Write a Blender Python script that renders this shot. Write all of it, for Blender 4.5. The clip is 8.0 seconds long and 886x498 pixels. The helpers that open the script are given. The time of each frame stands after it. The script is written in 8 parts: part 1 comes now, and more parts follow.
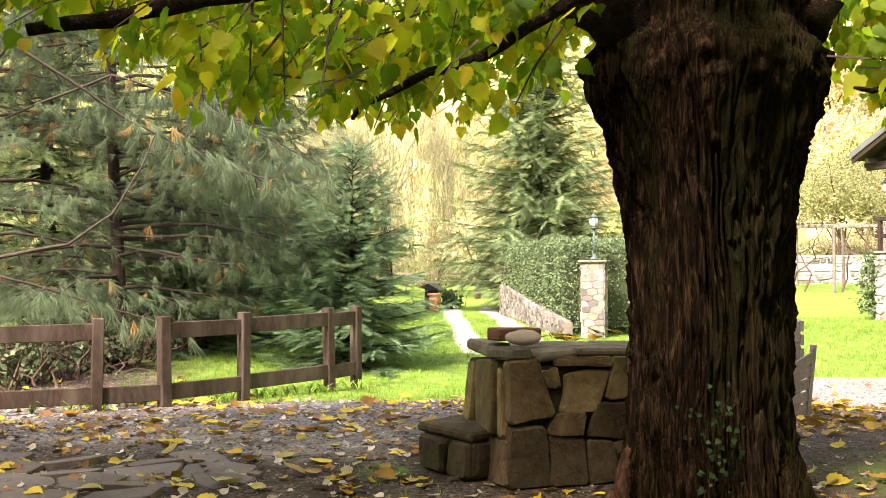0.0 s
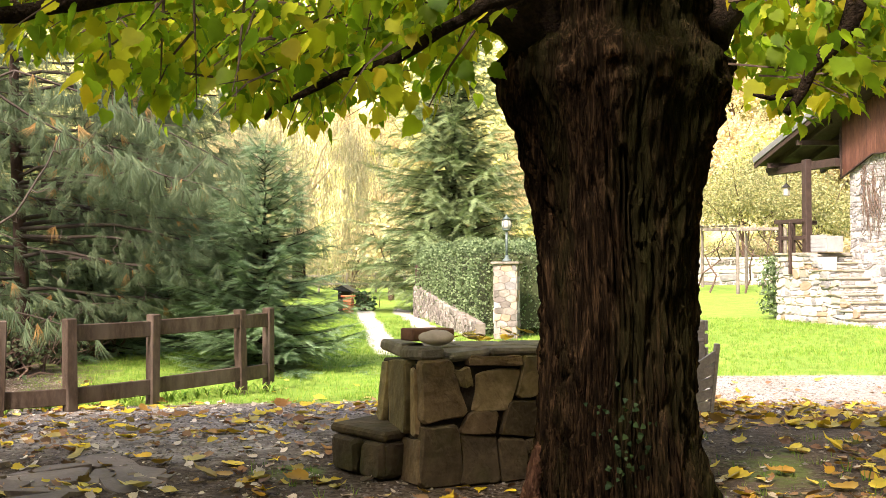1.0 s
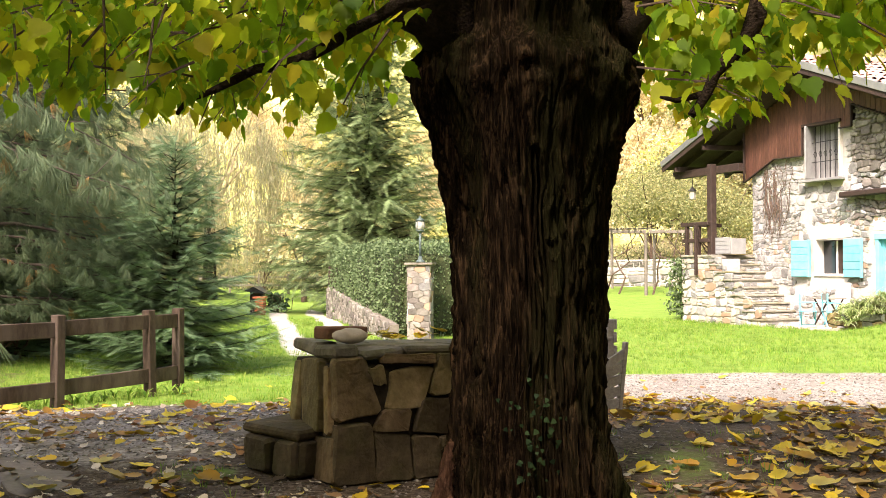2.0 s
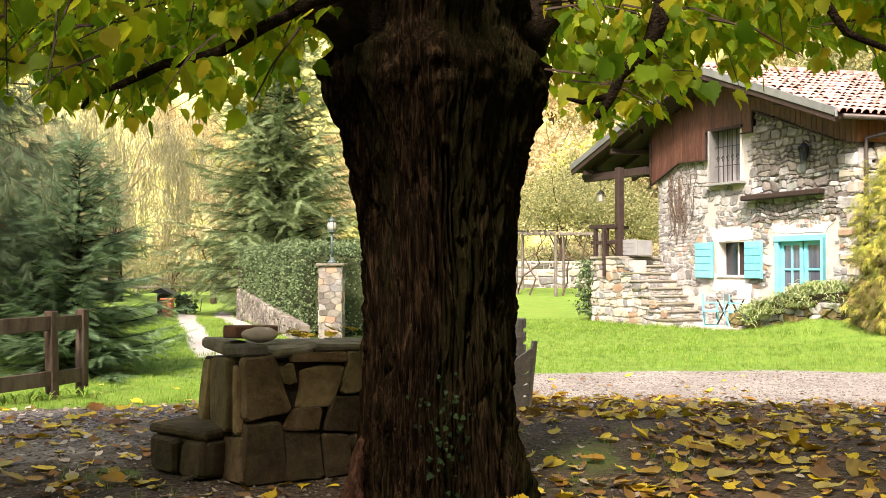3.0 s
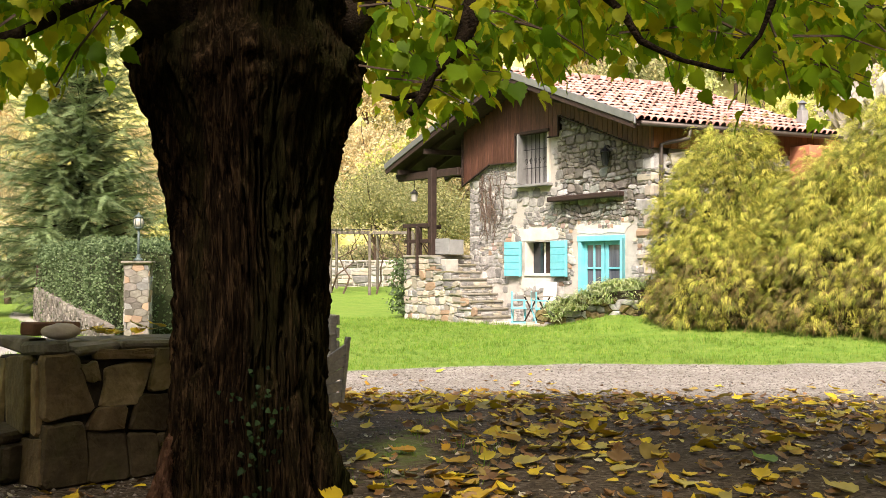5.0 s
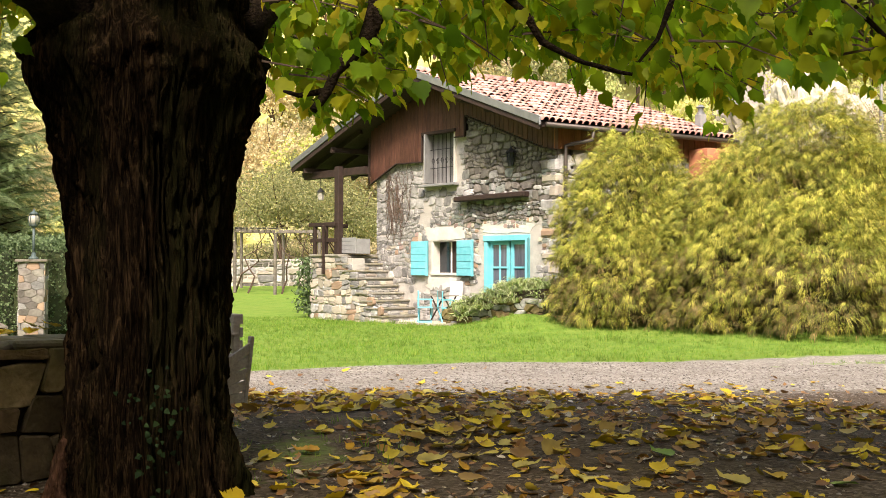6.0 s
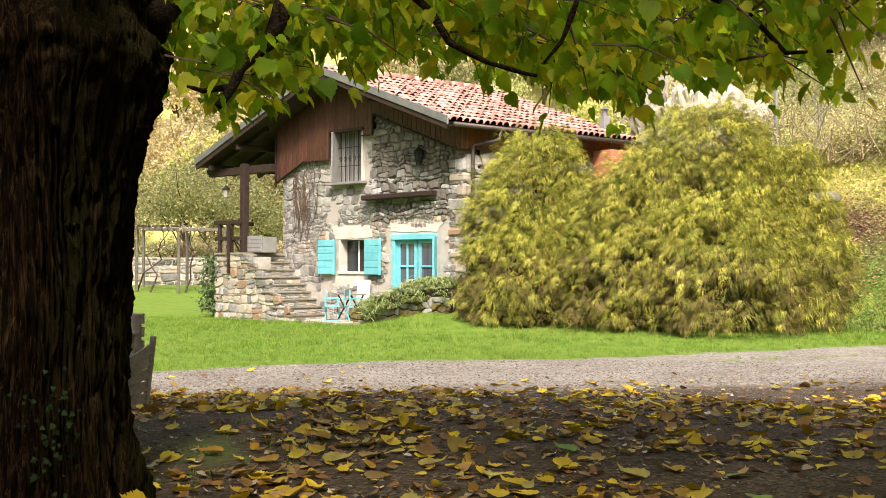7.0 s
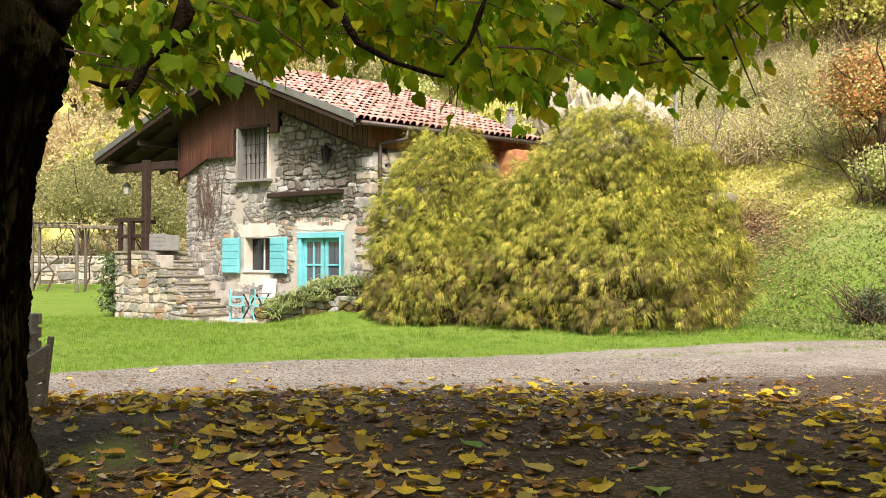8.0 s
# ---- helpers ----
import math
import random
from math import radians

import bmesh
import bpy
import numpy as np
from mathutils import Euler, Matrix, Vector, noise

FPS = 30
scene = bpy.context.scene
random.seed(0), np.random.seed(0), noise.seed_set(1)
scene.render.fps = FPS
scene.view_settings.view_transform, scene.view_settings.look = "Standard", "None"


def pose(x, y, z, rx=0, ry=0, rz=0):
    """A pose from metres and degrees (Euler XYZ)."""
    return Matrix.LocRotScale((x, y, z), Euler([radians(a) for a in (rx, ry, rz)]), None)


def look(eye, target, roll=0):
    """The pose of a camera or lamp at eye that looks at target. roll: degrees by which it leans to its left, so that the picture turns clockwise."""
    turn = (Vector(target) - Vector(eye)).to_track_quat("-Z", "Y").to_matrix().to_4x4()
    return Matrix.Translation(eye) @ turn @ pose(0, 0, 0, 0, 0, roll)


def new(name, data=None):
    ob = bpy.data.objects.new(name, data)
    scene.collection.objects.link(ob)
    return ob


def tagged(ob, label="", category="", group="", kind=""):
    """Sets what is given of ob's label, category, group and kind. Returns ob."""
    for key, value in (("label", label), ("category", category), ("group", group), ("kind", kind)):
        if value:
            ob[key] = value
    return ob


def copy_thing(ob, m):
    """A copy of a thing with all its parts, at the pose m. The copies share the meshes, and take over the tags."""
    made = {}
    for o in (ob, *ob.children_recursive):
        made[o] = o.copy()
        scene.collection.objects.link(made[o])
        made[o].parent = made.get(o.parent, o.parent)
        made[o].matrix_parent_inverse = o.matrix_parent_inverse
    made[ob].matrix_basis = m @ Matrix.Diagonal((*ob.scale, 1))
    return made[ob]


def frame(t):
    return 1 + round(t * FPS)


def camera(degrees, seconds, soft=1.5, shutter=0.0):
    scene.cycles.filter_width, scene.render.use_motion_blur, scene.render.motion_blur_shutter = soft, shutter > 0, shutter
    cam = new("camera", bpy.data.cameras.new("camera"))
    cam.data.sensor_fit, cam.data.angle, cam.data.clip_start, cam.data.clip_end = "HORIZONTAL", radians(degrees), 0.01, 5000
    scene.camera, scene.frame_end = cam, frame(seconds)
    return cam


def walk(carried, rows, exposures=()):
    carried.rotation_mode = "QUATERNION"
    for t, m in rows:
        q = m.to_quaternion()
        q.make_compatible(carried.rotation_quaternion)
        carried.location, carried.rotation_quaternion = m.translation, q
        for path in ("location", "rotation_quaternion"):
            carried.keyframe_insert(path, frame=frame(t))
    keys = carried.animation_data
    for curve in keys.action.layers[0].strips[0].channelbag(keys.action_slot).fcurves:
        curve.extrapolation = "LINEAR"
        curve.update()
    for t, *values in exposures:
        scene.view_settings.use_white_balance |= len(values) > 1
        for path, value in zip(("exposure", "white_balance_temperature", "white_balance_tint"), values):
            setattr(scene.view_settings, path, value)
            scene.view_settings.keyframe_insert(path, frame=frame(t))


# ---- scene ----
cam = camera(47.2, 8.0, soft=0.75)
walk(cam, [
    (0.0, pose(-0.028, 0.102, 1.100, 90.82, 0.22, 17.29)),
    (0.5, pose(-0.022, 0.084, 1.100, 90.86, 0.23, 14.85)),
    (1.0, pose(-0.018, 0.070, 1.094, 90.91, 0.21, 12.42)),
    (1.5, pose(-0.017, 0.058, 1.084, 90.95, 0.17, 9.97)),
    (2.8, pose(-0.008, 0.023, 1.063, 91.09, 0.06, 3.60)),
    (3.5, pose(0.000, 0.000, 1.050, 91.10, 0.04, 0.00)),
    (4.0, pose(-0.004, -0.010, 1.043, 91.10, 0.01, -2.63)),
    (4.5, pose(-0.006, -0.021, 1.039, 91.08, -0.02, -5.26)),
    (6.0, pose(0.010, -0.034, 1.030, 91.04, -0.12, -13.13)),
    (6.5, pose(0.013, -0.038, 1.029, 91.03, -0.19, -15.73)),
    (7.0, pose(0.012, -0.045, 1.028, 90.99, -0.20, -18.34)),
    (7.5, pose(0.007, -0.054, 1.026, 90.97, -0.23, -20.95)),
    (8.0, pose(0.000, -0.070, 1.029, 90.93, -0.23, -23.60)),
], exposures=[(0.0, 2.17, 6500, 21), (1.5, 1.9, 6500, 20), (3.5, 1.38, 6500, 17), (6.0, 1.07, 6500, 14), (8.0, 0.87, 6500, 13)])

# ---- daylight ----
SUN_AZ, SUN_EL = -164.0, 47.0          # azimuth from +y towards +x
world = bpy.data.worlds.new("sky")
scene.world = world
world.use_nodes = True
wn = world.node_tree.nodes
sky = wn.new("ShaderNodeTexSky")
sky.sky_type, sky.sun_disc = "NISHITA", False
sky.sun_elevation, sky.sun_rotation = radians(SUN_EL), radians(SUN_AZ)
sky.air_density, sky.dust_density, sky.ozone_density = 1.0, 4.0, 0.6
world.node_tree.links.new(sky.outputs[0], wn["Background"].inputs[0])
wn["Background"].inputs[1].default_value = 0.15
sun_data = bpy.data.lights.new("sun", "SUN")
sun_data.energy, sun_data.angle, sun_data.color = 3.5, radians(9), (1.0, 0.89, 0.74)
sun = new("sun", sun_data)
sa, se = radians(SUN_AZ), radians(SUN_EL)
SUN_DIR = Vector((math.sin(sa) * math.cos(se), math.cos(sa) * math.cos(se), math.sin(se)))
sun.matrix_world = look(SUN_DIR * 60, (0, 0, 0))

# ---- small mesh kit ----
rng = np.random.default_rng(7)
ORG = {}


def lerp(a, b, k):
    return a + (b - a) * k


def smooth(a, b, v):
    k = min(1.0, max(0.0, (v - a) / (b - a)))
    return k * k * (3 - 2 * k)


class MB:
    """Vertices and faces gathered for one mesh."""

    def __init__(self):
        self.v, self.f = [], []

    def add(self, vs, fs):
        n = len(self.v)
        self.v += [tuple(p) for p in vs]
        self.f += [tuple(i + n for i in q) for q in fs]
        return self

    def convex(self, vs, fs):
        c = sum((Vector(p) for p in vs), Vector()) / len(vs)
        out = []
        for q in fs:
            pts = [Vector(vs[i]) for i in q]
            nrm = (pts[1] - pts[0]).cross(pts[2] - pts[0])
            mid = sum(pts, Vector()) / len(pts)
            out.append(q if nrm.dot(mid - c) >= 0 else q[::-1])
        return self.add(vs, out)

    def box(self, c, size, b=0.0, m=None):
        """A box with chamfered edges, about c, turned by m."""
        h = [s / 2 for s in size]
        b = min(b, min(h) * 0.9)
        vs, fs, idx = [], [], {}
        for s in [(i, j, k) for i in (-1, 1) for j in (-1, 1) for k in (-1, 1)]:
            for a in range(3):
                idx[s, a] = len(vs)
                p = Vector([s[q] * (h[q] if q == a or b == 0 else h[q] - b) for q in range(3)])
                vs.append(p)
        for a in range(3):
            i, j = [q for q in range(3) if q != a]
            for sg in (-1, 1):
                ring = []
                for si, sj in ((-1, -1), (1, -1), (1, 1), (-1, 1)):
                    s = [0, 0, 0]
                    s[a], s[i], s[j] = sg, si, sj
                    ring.append(idx[tuple(s), a])
                fs.append(tuple(ring))
            if b:
                for si in (-1, 1):
                    for sj in (-1, 1):
                        lo, hi = [0, 0, 0], [0, 0, 0]
                        lo[a], hi[a] = -1, 1
                        lo[i] = hi[i] = si
                        lo[j] = hi[j] = sj
                        lo, hi = tuple(lo), tuple(hi)
                        fs.append((idx[lo, i], idx[hi, i], idx[hi, j], idx[lo, j]))
        if b:
            for s in [(i, j, k) for i in (-1, 1) for j in (-1, 1) for k in (-1, 1)]:
                fs.append((idx[s, 0], idx[s, 1], idx[s, 2]))
        m = m if m is not None else Matrix.Identity(3)
        return self.convex([m.to_3x3() @ p + Vector(c) for p in vs], fs)

    def beam(self, p, q, w, h, b=0.0, up=(0, 0, 1)):
        """A bar from p to q, w wide and h high."""
        p, q = Vector(p), Vector(q)
        y = (q - p).normalized()
        x = y.cross(Vector(up)).normalized()
        z = x.cross(y)
        m = Matrix((x, y, z)).transposed()
        return self.box((p + q) / 2, (w, (q - p).length, h), b, m)

    def tube(self, pts, radii, n=8, caps=True):
        pts = [Vector(p) for p in pts]
        base, k0 = len(self.v), len(pts)
        side = None
        for k, p in enumerate(pts):
            d = (pts[min(k + 1, k0 - 1)] - pts[max(k - 1, 0)]).normalized()
            if side is None:
                side = d.orthogonal().normalized()
            side = (side - d * side.dot(d)).normalized()
            o = d.cross(side)
            r = radii[k] if hasattr(radii, "__len__") else radii
            for a in range(n):
                w = 2 * math.pi * a / n
                self.v.append(tuple(p + side * (r * math.cos(w)) + o * (r * math.sin(w))))
        for k in range(k0 - 1):
            for a in range(n):
                b = (a + 1) % n
                self.f.append((base + k * n + a, base + k * n + b, base + (k + 1) * n + b, base + (k + 1) * n + a))
        if caps:
            self.f.append(tuple(base + a for a in reversed(range(n))))
            self.f.append(tuple(base + (k0 - 1) * n + a for a in range(n)))
        return self

    def lathe(self, c, prof, n=12):
        """A turned body about the upright through c, of (radius, height) pairs."""
        c = Vector(c)
        return self.tube([c + Vector((0, 0, z)) for _, z in prof], [max(r, 0.0005) for r, _ in prof], n) if all(
            prof[k + 1][1] > prof[k][1] for k in range(len(prof) - 1)) else self

    def quad(self, a, b, c, d):
        return self.add([a, b, c, d], [(0, 1, 2, 3)])


def mesh_of(name, mb, mat, org, shade=False):
    me = bpy.data.meshes.new(name)
    o = Vector(org)
    me.from_pydata([(p[0] - o.x, p[1] - o.y, p[2] - o.z) for p in mb.v], [], mb.f)
    if mat:
        me.materials.append(mat)
    if shade:
        me.polygons.foreach_set("use_smooth", [True] * len(me.polygons))
    me.update()
    return me


def thing(name, loc, label, category, group="", kind=""):
    ob = new(name)
    ob.empty_display_size = 0.1
    ob.location = loc
    ORG[ob] = Vector(loc)
    return tagged(ob, label, category, group, kind)


def part(name, mb, mat, parent, label="", shade=False, kind=""):
    ob = new(name, mesh_of(name, mb, mat, ORG[parent], shade))
    ob.parent = parent
    ORG[ob] = ORG[parent]
    return tagged(ob, label, "", "", kind)


def solo(name, mb, mat, loc, label, category, group="", kind="", shade=False):
    ob = new(name, mesh_of(name, mb, mat, loc, shade))
    ob.location = loc
    ORG[ob] = Vector(loc)
    return tagged(ob, label, category, group, kind)


def scatter(name, base_v, base_f, mats, org, material, shade=False):
    """One mesh of many copies of a small one: mats is an (n, 3, 4) array in world space. Faces of one size."""
    bv, bf = np.array(base_v, float), np.array(base_f, int)
    n, k = len(mats), len(bv)
    vs = np.einsum("nij,kj->nki", mats[:, :, :3], bv) + mats[:, None, :, 3] - np.array(org)
    fs = (bf[None] + (np.arange(n) * k)[:, None, None]).reshape(-1, bf.shape[1])
    me = bpy.data.meshes.new(name)
    me.vertices.add(n * k)
    me.vertices.foreach_set("co", vs.reshape(-1))
    me.loops.add(fs.size)
    me.loops.foreach_set("vertex_index", fs.reshape(-1).astype(np.int32))
    me.polygons.add(len(fs))
    me.polygons.foreach_set("loop_start", (np.arange(len(fs)) * fs.shape[1]).astype(np.int32))
    if shade:
        me.polygons.foreach_set("use_smooth", np.ones(len(fs), bool))
    me.materials.append(material)
    me.update(calc_edges=True)
    me.validate()
    return me


def frames(pos, fwd, up, size):
    """(n, 3, 4) poses: local y along fwd, local z near up."""
    pos, fwd, up = (np.asarray(a, float) for a in (pos, fwd, up))
    y = fwd / np.linalg.norm(fwd, axis=1, keepdims=True)
    x = np.cross(y, up)
    x /= np.linalg.norm(x, axis=1, keepdims=True) + 1e-9
    z = np.cross(x, y)
    s = np.asarray(size, float)
    s = s[:, None] if s.ndim == 1 else s
    s = np.repeat(s, 3, 1) if s.shape[1] == 1 else s
    return np.stack([x * s[:, :1], y * s[:, 1:2], z * s[:, 2:3], pos], 2)


def unit(n, r=rng):
    v = r.normal(size=(n, 3))
    return v / np.linalg.norm(v, axis=1, keepdims=True)


def scattered(name, base, mats, material, parent, label="", kind="", shade=False):
    ob = new(name, scatter(name, base[0], base[1], mats, ORG[parent], material, shade))
    ob.parent = parent
    ORG[ob] = ORG[parent]
    return tagged(ob, label, "", "", kind)


# ---- materials ----
def surf(name, cols, scale=6.0, rough=0.85, bump=0.3, bscale=40.0, vary="", amount=0.25, metal=0.0, transl=0.0,
         stretch=(1, 1, 1), stain=None, spec=0.3, hue=0.0, dist=0.02, big=None):
    """A procedural surface: two scales of colour, fine relief, and a chance shade for each piece."""
    m = bpy.data.materials.new(name)
    m.use_nodes = True
    nt = m.node_tree
    N, L = nt.nodes, nt.links
    bsdf = N["Principled BSDF"]
    tc = N.new("ShaderNodeTexCoord")
    mp = N.new("ShaderNodeMapping")
    mp.inputs["Scale"].default_value = stretch
    L.new(tc.outputs["Object"], mp.inputs[0])
    nz = N.new("ShaderNodeTexNoise")
    nz.inputs["Scale"].default_value, nz.inputs["Detail"].default_value, nz.inputs["Roughness"].default_value = scale, 6, 0.65
    L.new(mp.outputs[0], nz.inputs["Vector"])
    ramp = N.new("ShaderNodeValToRGB")
    el = ramp.color_ramp.elements
    while len(el) < len(cols):
        el.new(0.5)
    for k, c in enumerate(cols):
        el[k].position = 0.28 + 0.44 * k / max(1, len(cols) - 1)
        el[k].color = (*c, 1)
    L.new(nz.outputs["Fac"], ramp.inputs[0])
    col = ramp.outputs[0]
    n2 = N.new("ShaderNodeTexNoise")
    n2.inputs["Scale"].default_value, n2.inputs["Detail"].default_value = (big or scale * 0.17), 4
    L.new(mp.outputs[0], n2.inputs["Vector"])
    if stain:
        mx = N.new("ShaderNodeMix")
        mx.data_type = "RGBA"
        r2 = N.new("ShaderNodeMapRange")
        r2.inputs["From Min"].default_value, r2.inputs["From Max"].default_value = 0.48, 0.68
        L.new(n2.outputs["Fac"], r2.inputs[0])
        L.new(r2.outputs[0], mx.inputs[0])
        L.new(col, mx.inputs[6])
        mx.inputs[7].default_value = (*stain, 1)
        col = mx.outputs[2]
    hsv = N.new("ShaderNodeHueSaturation")
    L.new(col, hsv.inputs["Color"])
    if vary:
        src = N.new("ShaderNodeNewGeometry" if vary == "island" else "ShaderNodeObjectInfo")
        ro = src.outputs["Random Per Island" if vary == "island" else "Random"]
        mr = N.new("ShaderNodeMapRange")
        mr.inputs["To Min"].default_value, mr.inputs["To Max"].default_value = 1 - amount, 1 + amount
        L.new(ro, mr.inputs[0])
        L.new(mr.outputs[0], hsv.inputs["Value"])
        if hue:
            wn_ = N.new("ShaderNodeTexWhiteNoise")
            wn_.noise_dimensions = "1D"
            L.new(ro, wn_.inputs["W"])
            mh = N.new("ShaderNodeMapRange")
            mh.inputs["To Min"].default_value, mh.inputs["To Max"].default_value = 0.5 - hue, 0.5 + hue
            L.new(wn_.outputs["Value"], mh.inputs[0])
            L.new(mh.outputs[0], hsv.inputs["Hue"])
    else:
        mr = N.new("ShaderNodeMapRange")
        mr.inputs["To Min"].default_value, mr.inputs["To Max"].default_value = 1 - amount, 1 + amount
        L.new(n2.outputs["Fac"], mr.inputs[0])
        L.new(mr.outputs[0], hsv.inputs["Value"])
    L.new(hsv.outputs[0], bsdf.inputs["Base Color"])
    bsdf.inputs["Roughness"].default_value, bsdf.inputs["Metallic"].default_value = rough, metal
    bsdf.inputs["Specular IOR Level"].default_value = spec
    if bump:
        nb = N.new("ShaderNodeTexNoise")
        nb.inputs["Scale"].default_value, nb.inputs["Detail"].default_value = bscale, 5
        L.new(mp.outputs[0], nb.inputs["Vector"])
        bp = N.new("ShaderNodeBump")
        bp.inputs["Strength"].default_value, bp.inputs["Distance"].default_value = bump, dist
        L.new(nb.outputs["Fac"], bp.inputs["Height"])
        L.new(bp.outputs[0], bsdf.inputs["Normal"])
    if transl:
        tr = N.new("ShaderNodeBsdfTranslucent")
        L.new(hsv.outputs[0], tr.inputs["Color"])
        ms = N.new("ShaderNodeMixShader")
        ms.inputs[0].default_value = transl
        L.new(bsdf.outputs[0], ms.inputs[1])
        L.new(tr.outputs[0], ms.inputs[2])
        L.new(ms.outputs[0], N["Material Output"].inputs[0])
    return m


def leafy(name, cols, amount=0.3, transl=0.45, hue=0.0, rough=0.55):
    """Leaf colour picked for each leaf out of a range."""
    m = bpy.data.materials.new(name)
    m.use_nodes = True
    N, L = m.node_tree.nodes, m.node_tree.links
    bsdf = N["Principled BSDF"]
    g = N.new("ShaderNodeNewGeometry")
    ramp = N.new("ShaderNodeValToRGB")
    el = ramp.color_ramp.elements
    while len(el) < len(cols):
        el.new(0.5)
    for k, c in enumerate(cols):
        el[k].position = k / max(1, len(cols) - 1)
        el[k].color = (*c, 1)
    L.new(g.outputs["Random Per Island"], ramp.inputs[0])
    tc = N.new("ShaderNodeTexCoord")
    nz = N.new("ShaderNodeTexNoise")
    nz.inputs["Scale"].default_value, nz.inputs["Detail"].default_value = 9.0, 4
    L.new(tc.outputs["Object"], nz.inputs["Vector"])
    mr = N.new("ShaderNodeMapRange")
    mr.inputs["From Min"].default_value, mr.inputs["From Max"].default_value = 0.3, 0.7
    mr.inputs["To Min"].default_value, mr.inputs["To Max"].default_value = 1 - amount, 1 + amount
    L.new(nz.outputs["Fac"], mr.inputs[0])
    n2 = N.new("ShaderNodeTexNoise")
    n2.inputs["Scale"].default_value, n2.inputs["Detail"].default_value = 1.6, 3
    L.new(tc.outputs["Object"], n2.inputs["Vector"])
    m2 = N.new("ShaderNodeMapRange")
    m2.inputs["From Min"].default_value, m2.inputs["From Max"].default_value = 0.35, 0.65
    m2.inputs["To Min"].default_value, m2.inputs["To Max"].default_value = 0.78, 1.16
    L.new(n2.outputs["Fac"], m2.inputs[0])
    mm = N.new("ShaderNodeMath")
    mm.operation = "MULTIPLY"
    L.new(mr.outputs[0], mm.inputs[0])
    L.new(m2.outputs[0], mm.inputs[1])
    hsv = N.new("ShaderNodeHueSaturation")
    L.new(ramp.outputs[0], hsv.inputs["Color"])
    L.new(mm.outputs[0], hsv.inputs["Value"])
    L.new(hsv.outputs[0], bsdf.inputs["Base Color"])
    bsdf.inputs["Roughness"].default_value, bsdf.inputs["Specular IOR Level"].default_value = rough, 0.25
    tr = N.new("ShaderNodeBsdfTranslucent")
    L.new(hsv.outputs[0], tr.inputs["Color"])
    ms = N.new("ShaderNodeMixShader")
    ms.inputs[0].default_value = transl
    L.new(bsdf.outputs[0], ms.inputs[1])
    L.new(tr.outputs[0], ms.inputs[2])
    L.new(ms.outputs[0], N["Material Output"].inputs[0])
    return m


def glass(name):
    m = bpy.data.materials.new(name)
    m.use_nodes = True
    b = m.node_tree.nodes["Principled BSDF"]
    b.inputs["Base Color"].default_value = (0.9, 0.95, 0.95, 1)
    b.inputs["Transmission Weight"].default_value, b.inputs["Roughness"].default_value, b.inputs["IOR"].default_value = 1.0, 0.02, 1.45
    return m


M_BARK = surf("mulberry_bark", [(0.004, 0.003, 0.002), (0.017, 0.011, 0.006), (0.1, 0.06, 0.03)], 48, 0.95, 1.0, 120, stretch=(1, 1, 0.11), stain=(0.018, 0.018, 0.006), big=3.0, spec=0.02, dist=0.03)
M_PINETWIG = surf("pine_twig_bark", [(0.028, 0.021, 0.016), (0.07, 0.054, 0.042)], 20, 0.9, 0.3, 60)
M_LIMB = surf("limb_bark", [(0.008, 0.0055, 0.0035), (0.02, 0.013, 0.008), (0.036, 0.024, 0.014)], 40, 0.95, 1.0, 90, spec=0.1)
M_TWIG = surf("twig_bark", [(0.06, 0.035, 0.025), (0.12, 0.085, 0.06)], 20, 0.9, 0.3, 60)
M_MULB = leafy("mulberry_leaf", [(0.13, 0.27, 0.012), (0.29, 0.45, 0.015), (0.48, 0.59, 0.02), (0.7, 0.56, 0.03), (0.17, 0.33, 0.015), (0.38, 0.52, 0.02), (0.15, 0.29, 0.015), (0.57, 0.56, 0.025)], 0.25, 0.74)
M_FALLEN = leafy("fallen_leaf", [(0.56, 0.39, 0.014), (0.68, 0.52, 0.025), (0.42, 0.24, 0.014), (0.2, 0.09, 0.02), (0.42, 0.35, 0.09), (0.66, 0.49, 0.02), (0.26, 0.125, 0.02), (0.6, 0.44, 0.018)], 0.25, 0.15)
M_BLEACHED = leafy("bleached_leaf", [(0.5, 0.42, 0.3), (0.6, 0.54, 0.42), (0.36, 0.27, 0.17), (0.45, 0.4, 0.33)], 0.2, 0.1)
M_GREENLEAF = leafy("green_fallen_leaf", [(0.12, 0.22, 0.03), (0.2, 0.3, 0.05)], 0.2, 0.15)
M_FENCE = surf("fence_wood", [(0.02, 0.012, 0.0075), (0.043, 0.027, 0.017), (0.075, 0.051, 0.034)], 9, 0.8, 0.4, 60, stretch=(3, 3, 1), stain=(0.08, 0.06, 0.045))
M_GREYWOOD = surf("weathered_wood", [(0.17, 0.15, 0.12), (0.3, 0.27, 0.22)], 9, 0.85, 0.4, 60, stretch=(1, 4, 4))
M_OLDPOLE = surf("old_grey_pole", [(0.1, 0.085, 0.07), (0.2, 0.175, 0.145)], 9, 0.85, 0.4, 60)
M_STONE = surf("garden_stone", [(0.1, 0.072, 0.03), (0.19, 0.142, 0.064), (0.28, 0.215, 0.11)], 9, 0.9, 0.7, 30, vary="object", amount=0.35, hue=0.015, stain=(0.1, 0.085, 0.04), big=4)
M_SLAB = surf("counter_slab", [(0.08, 0.07, 0.05), (0.15, 0.135, 0.105), (0.22, 0.2, 0.165)], 9, 0.9, 0.6, 30, vary="object", amount=0.25, stain=(0.09, 0.085, 0.035), big=4)
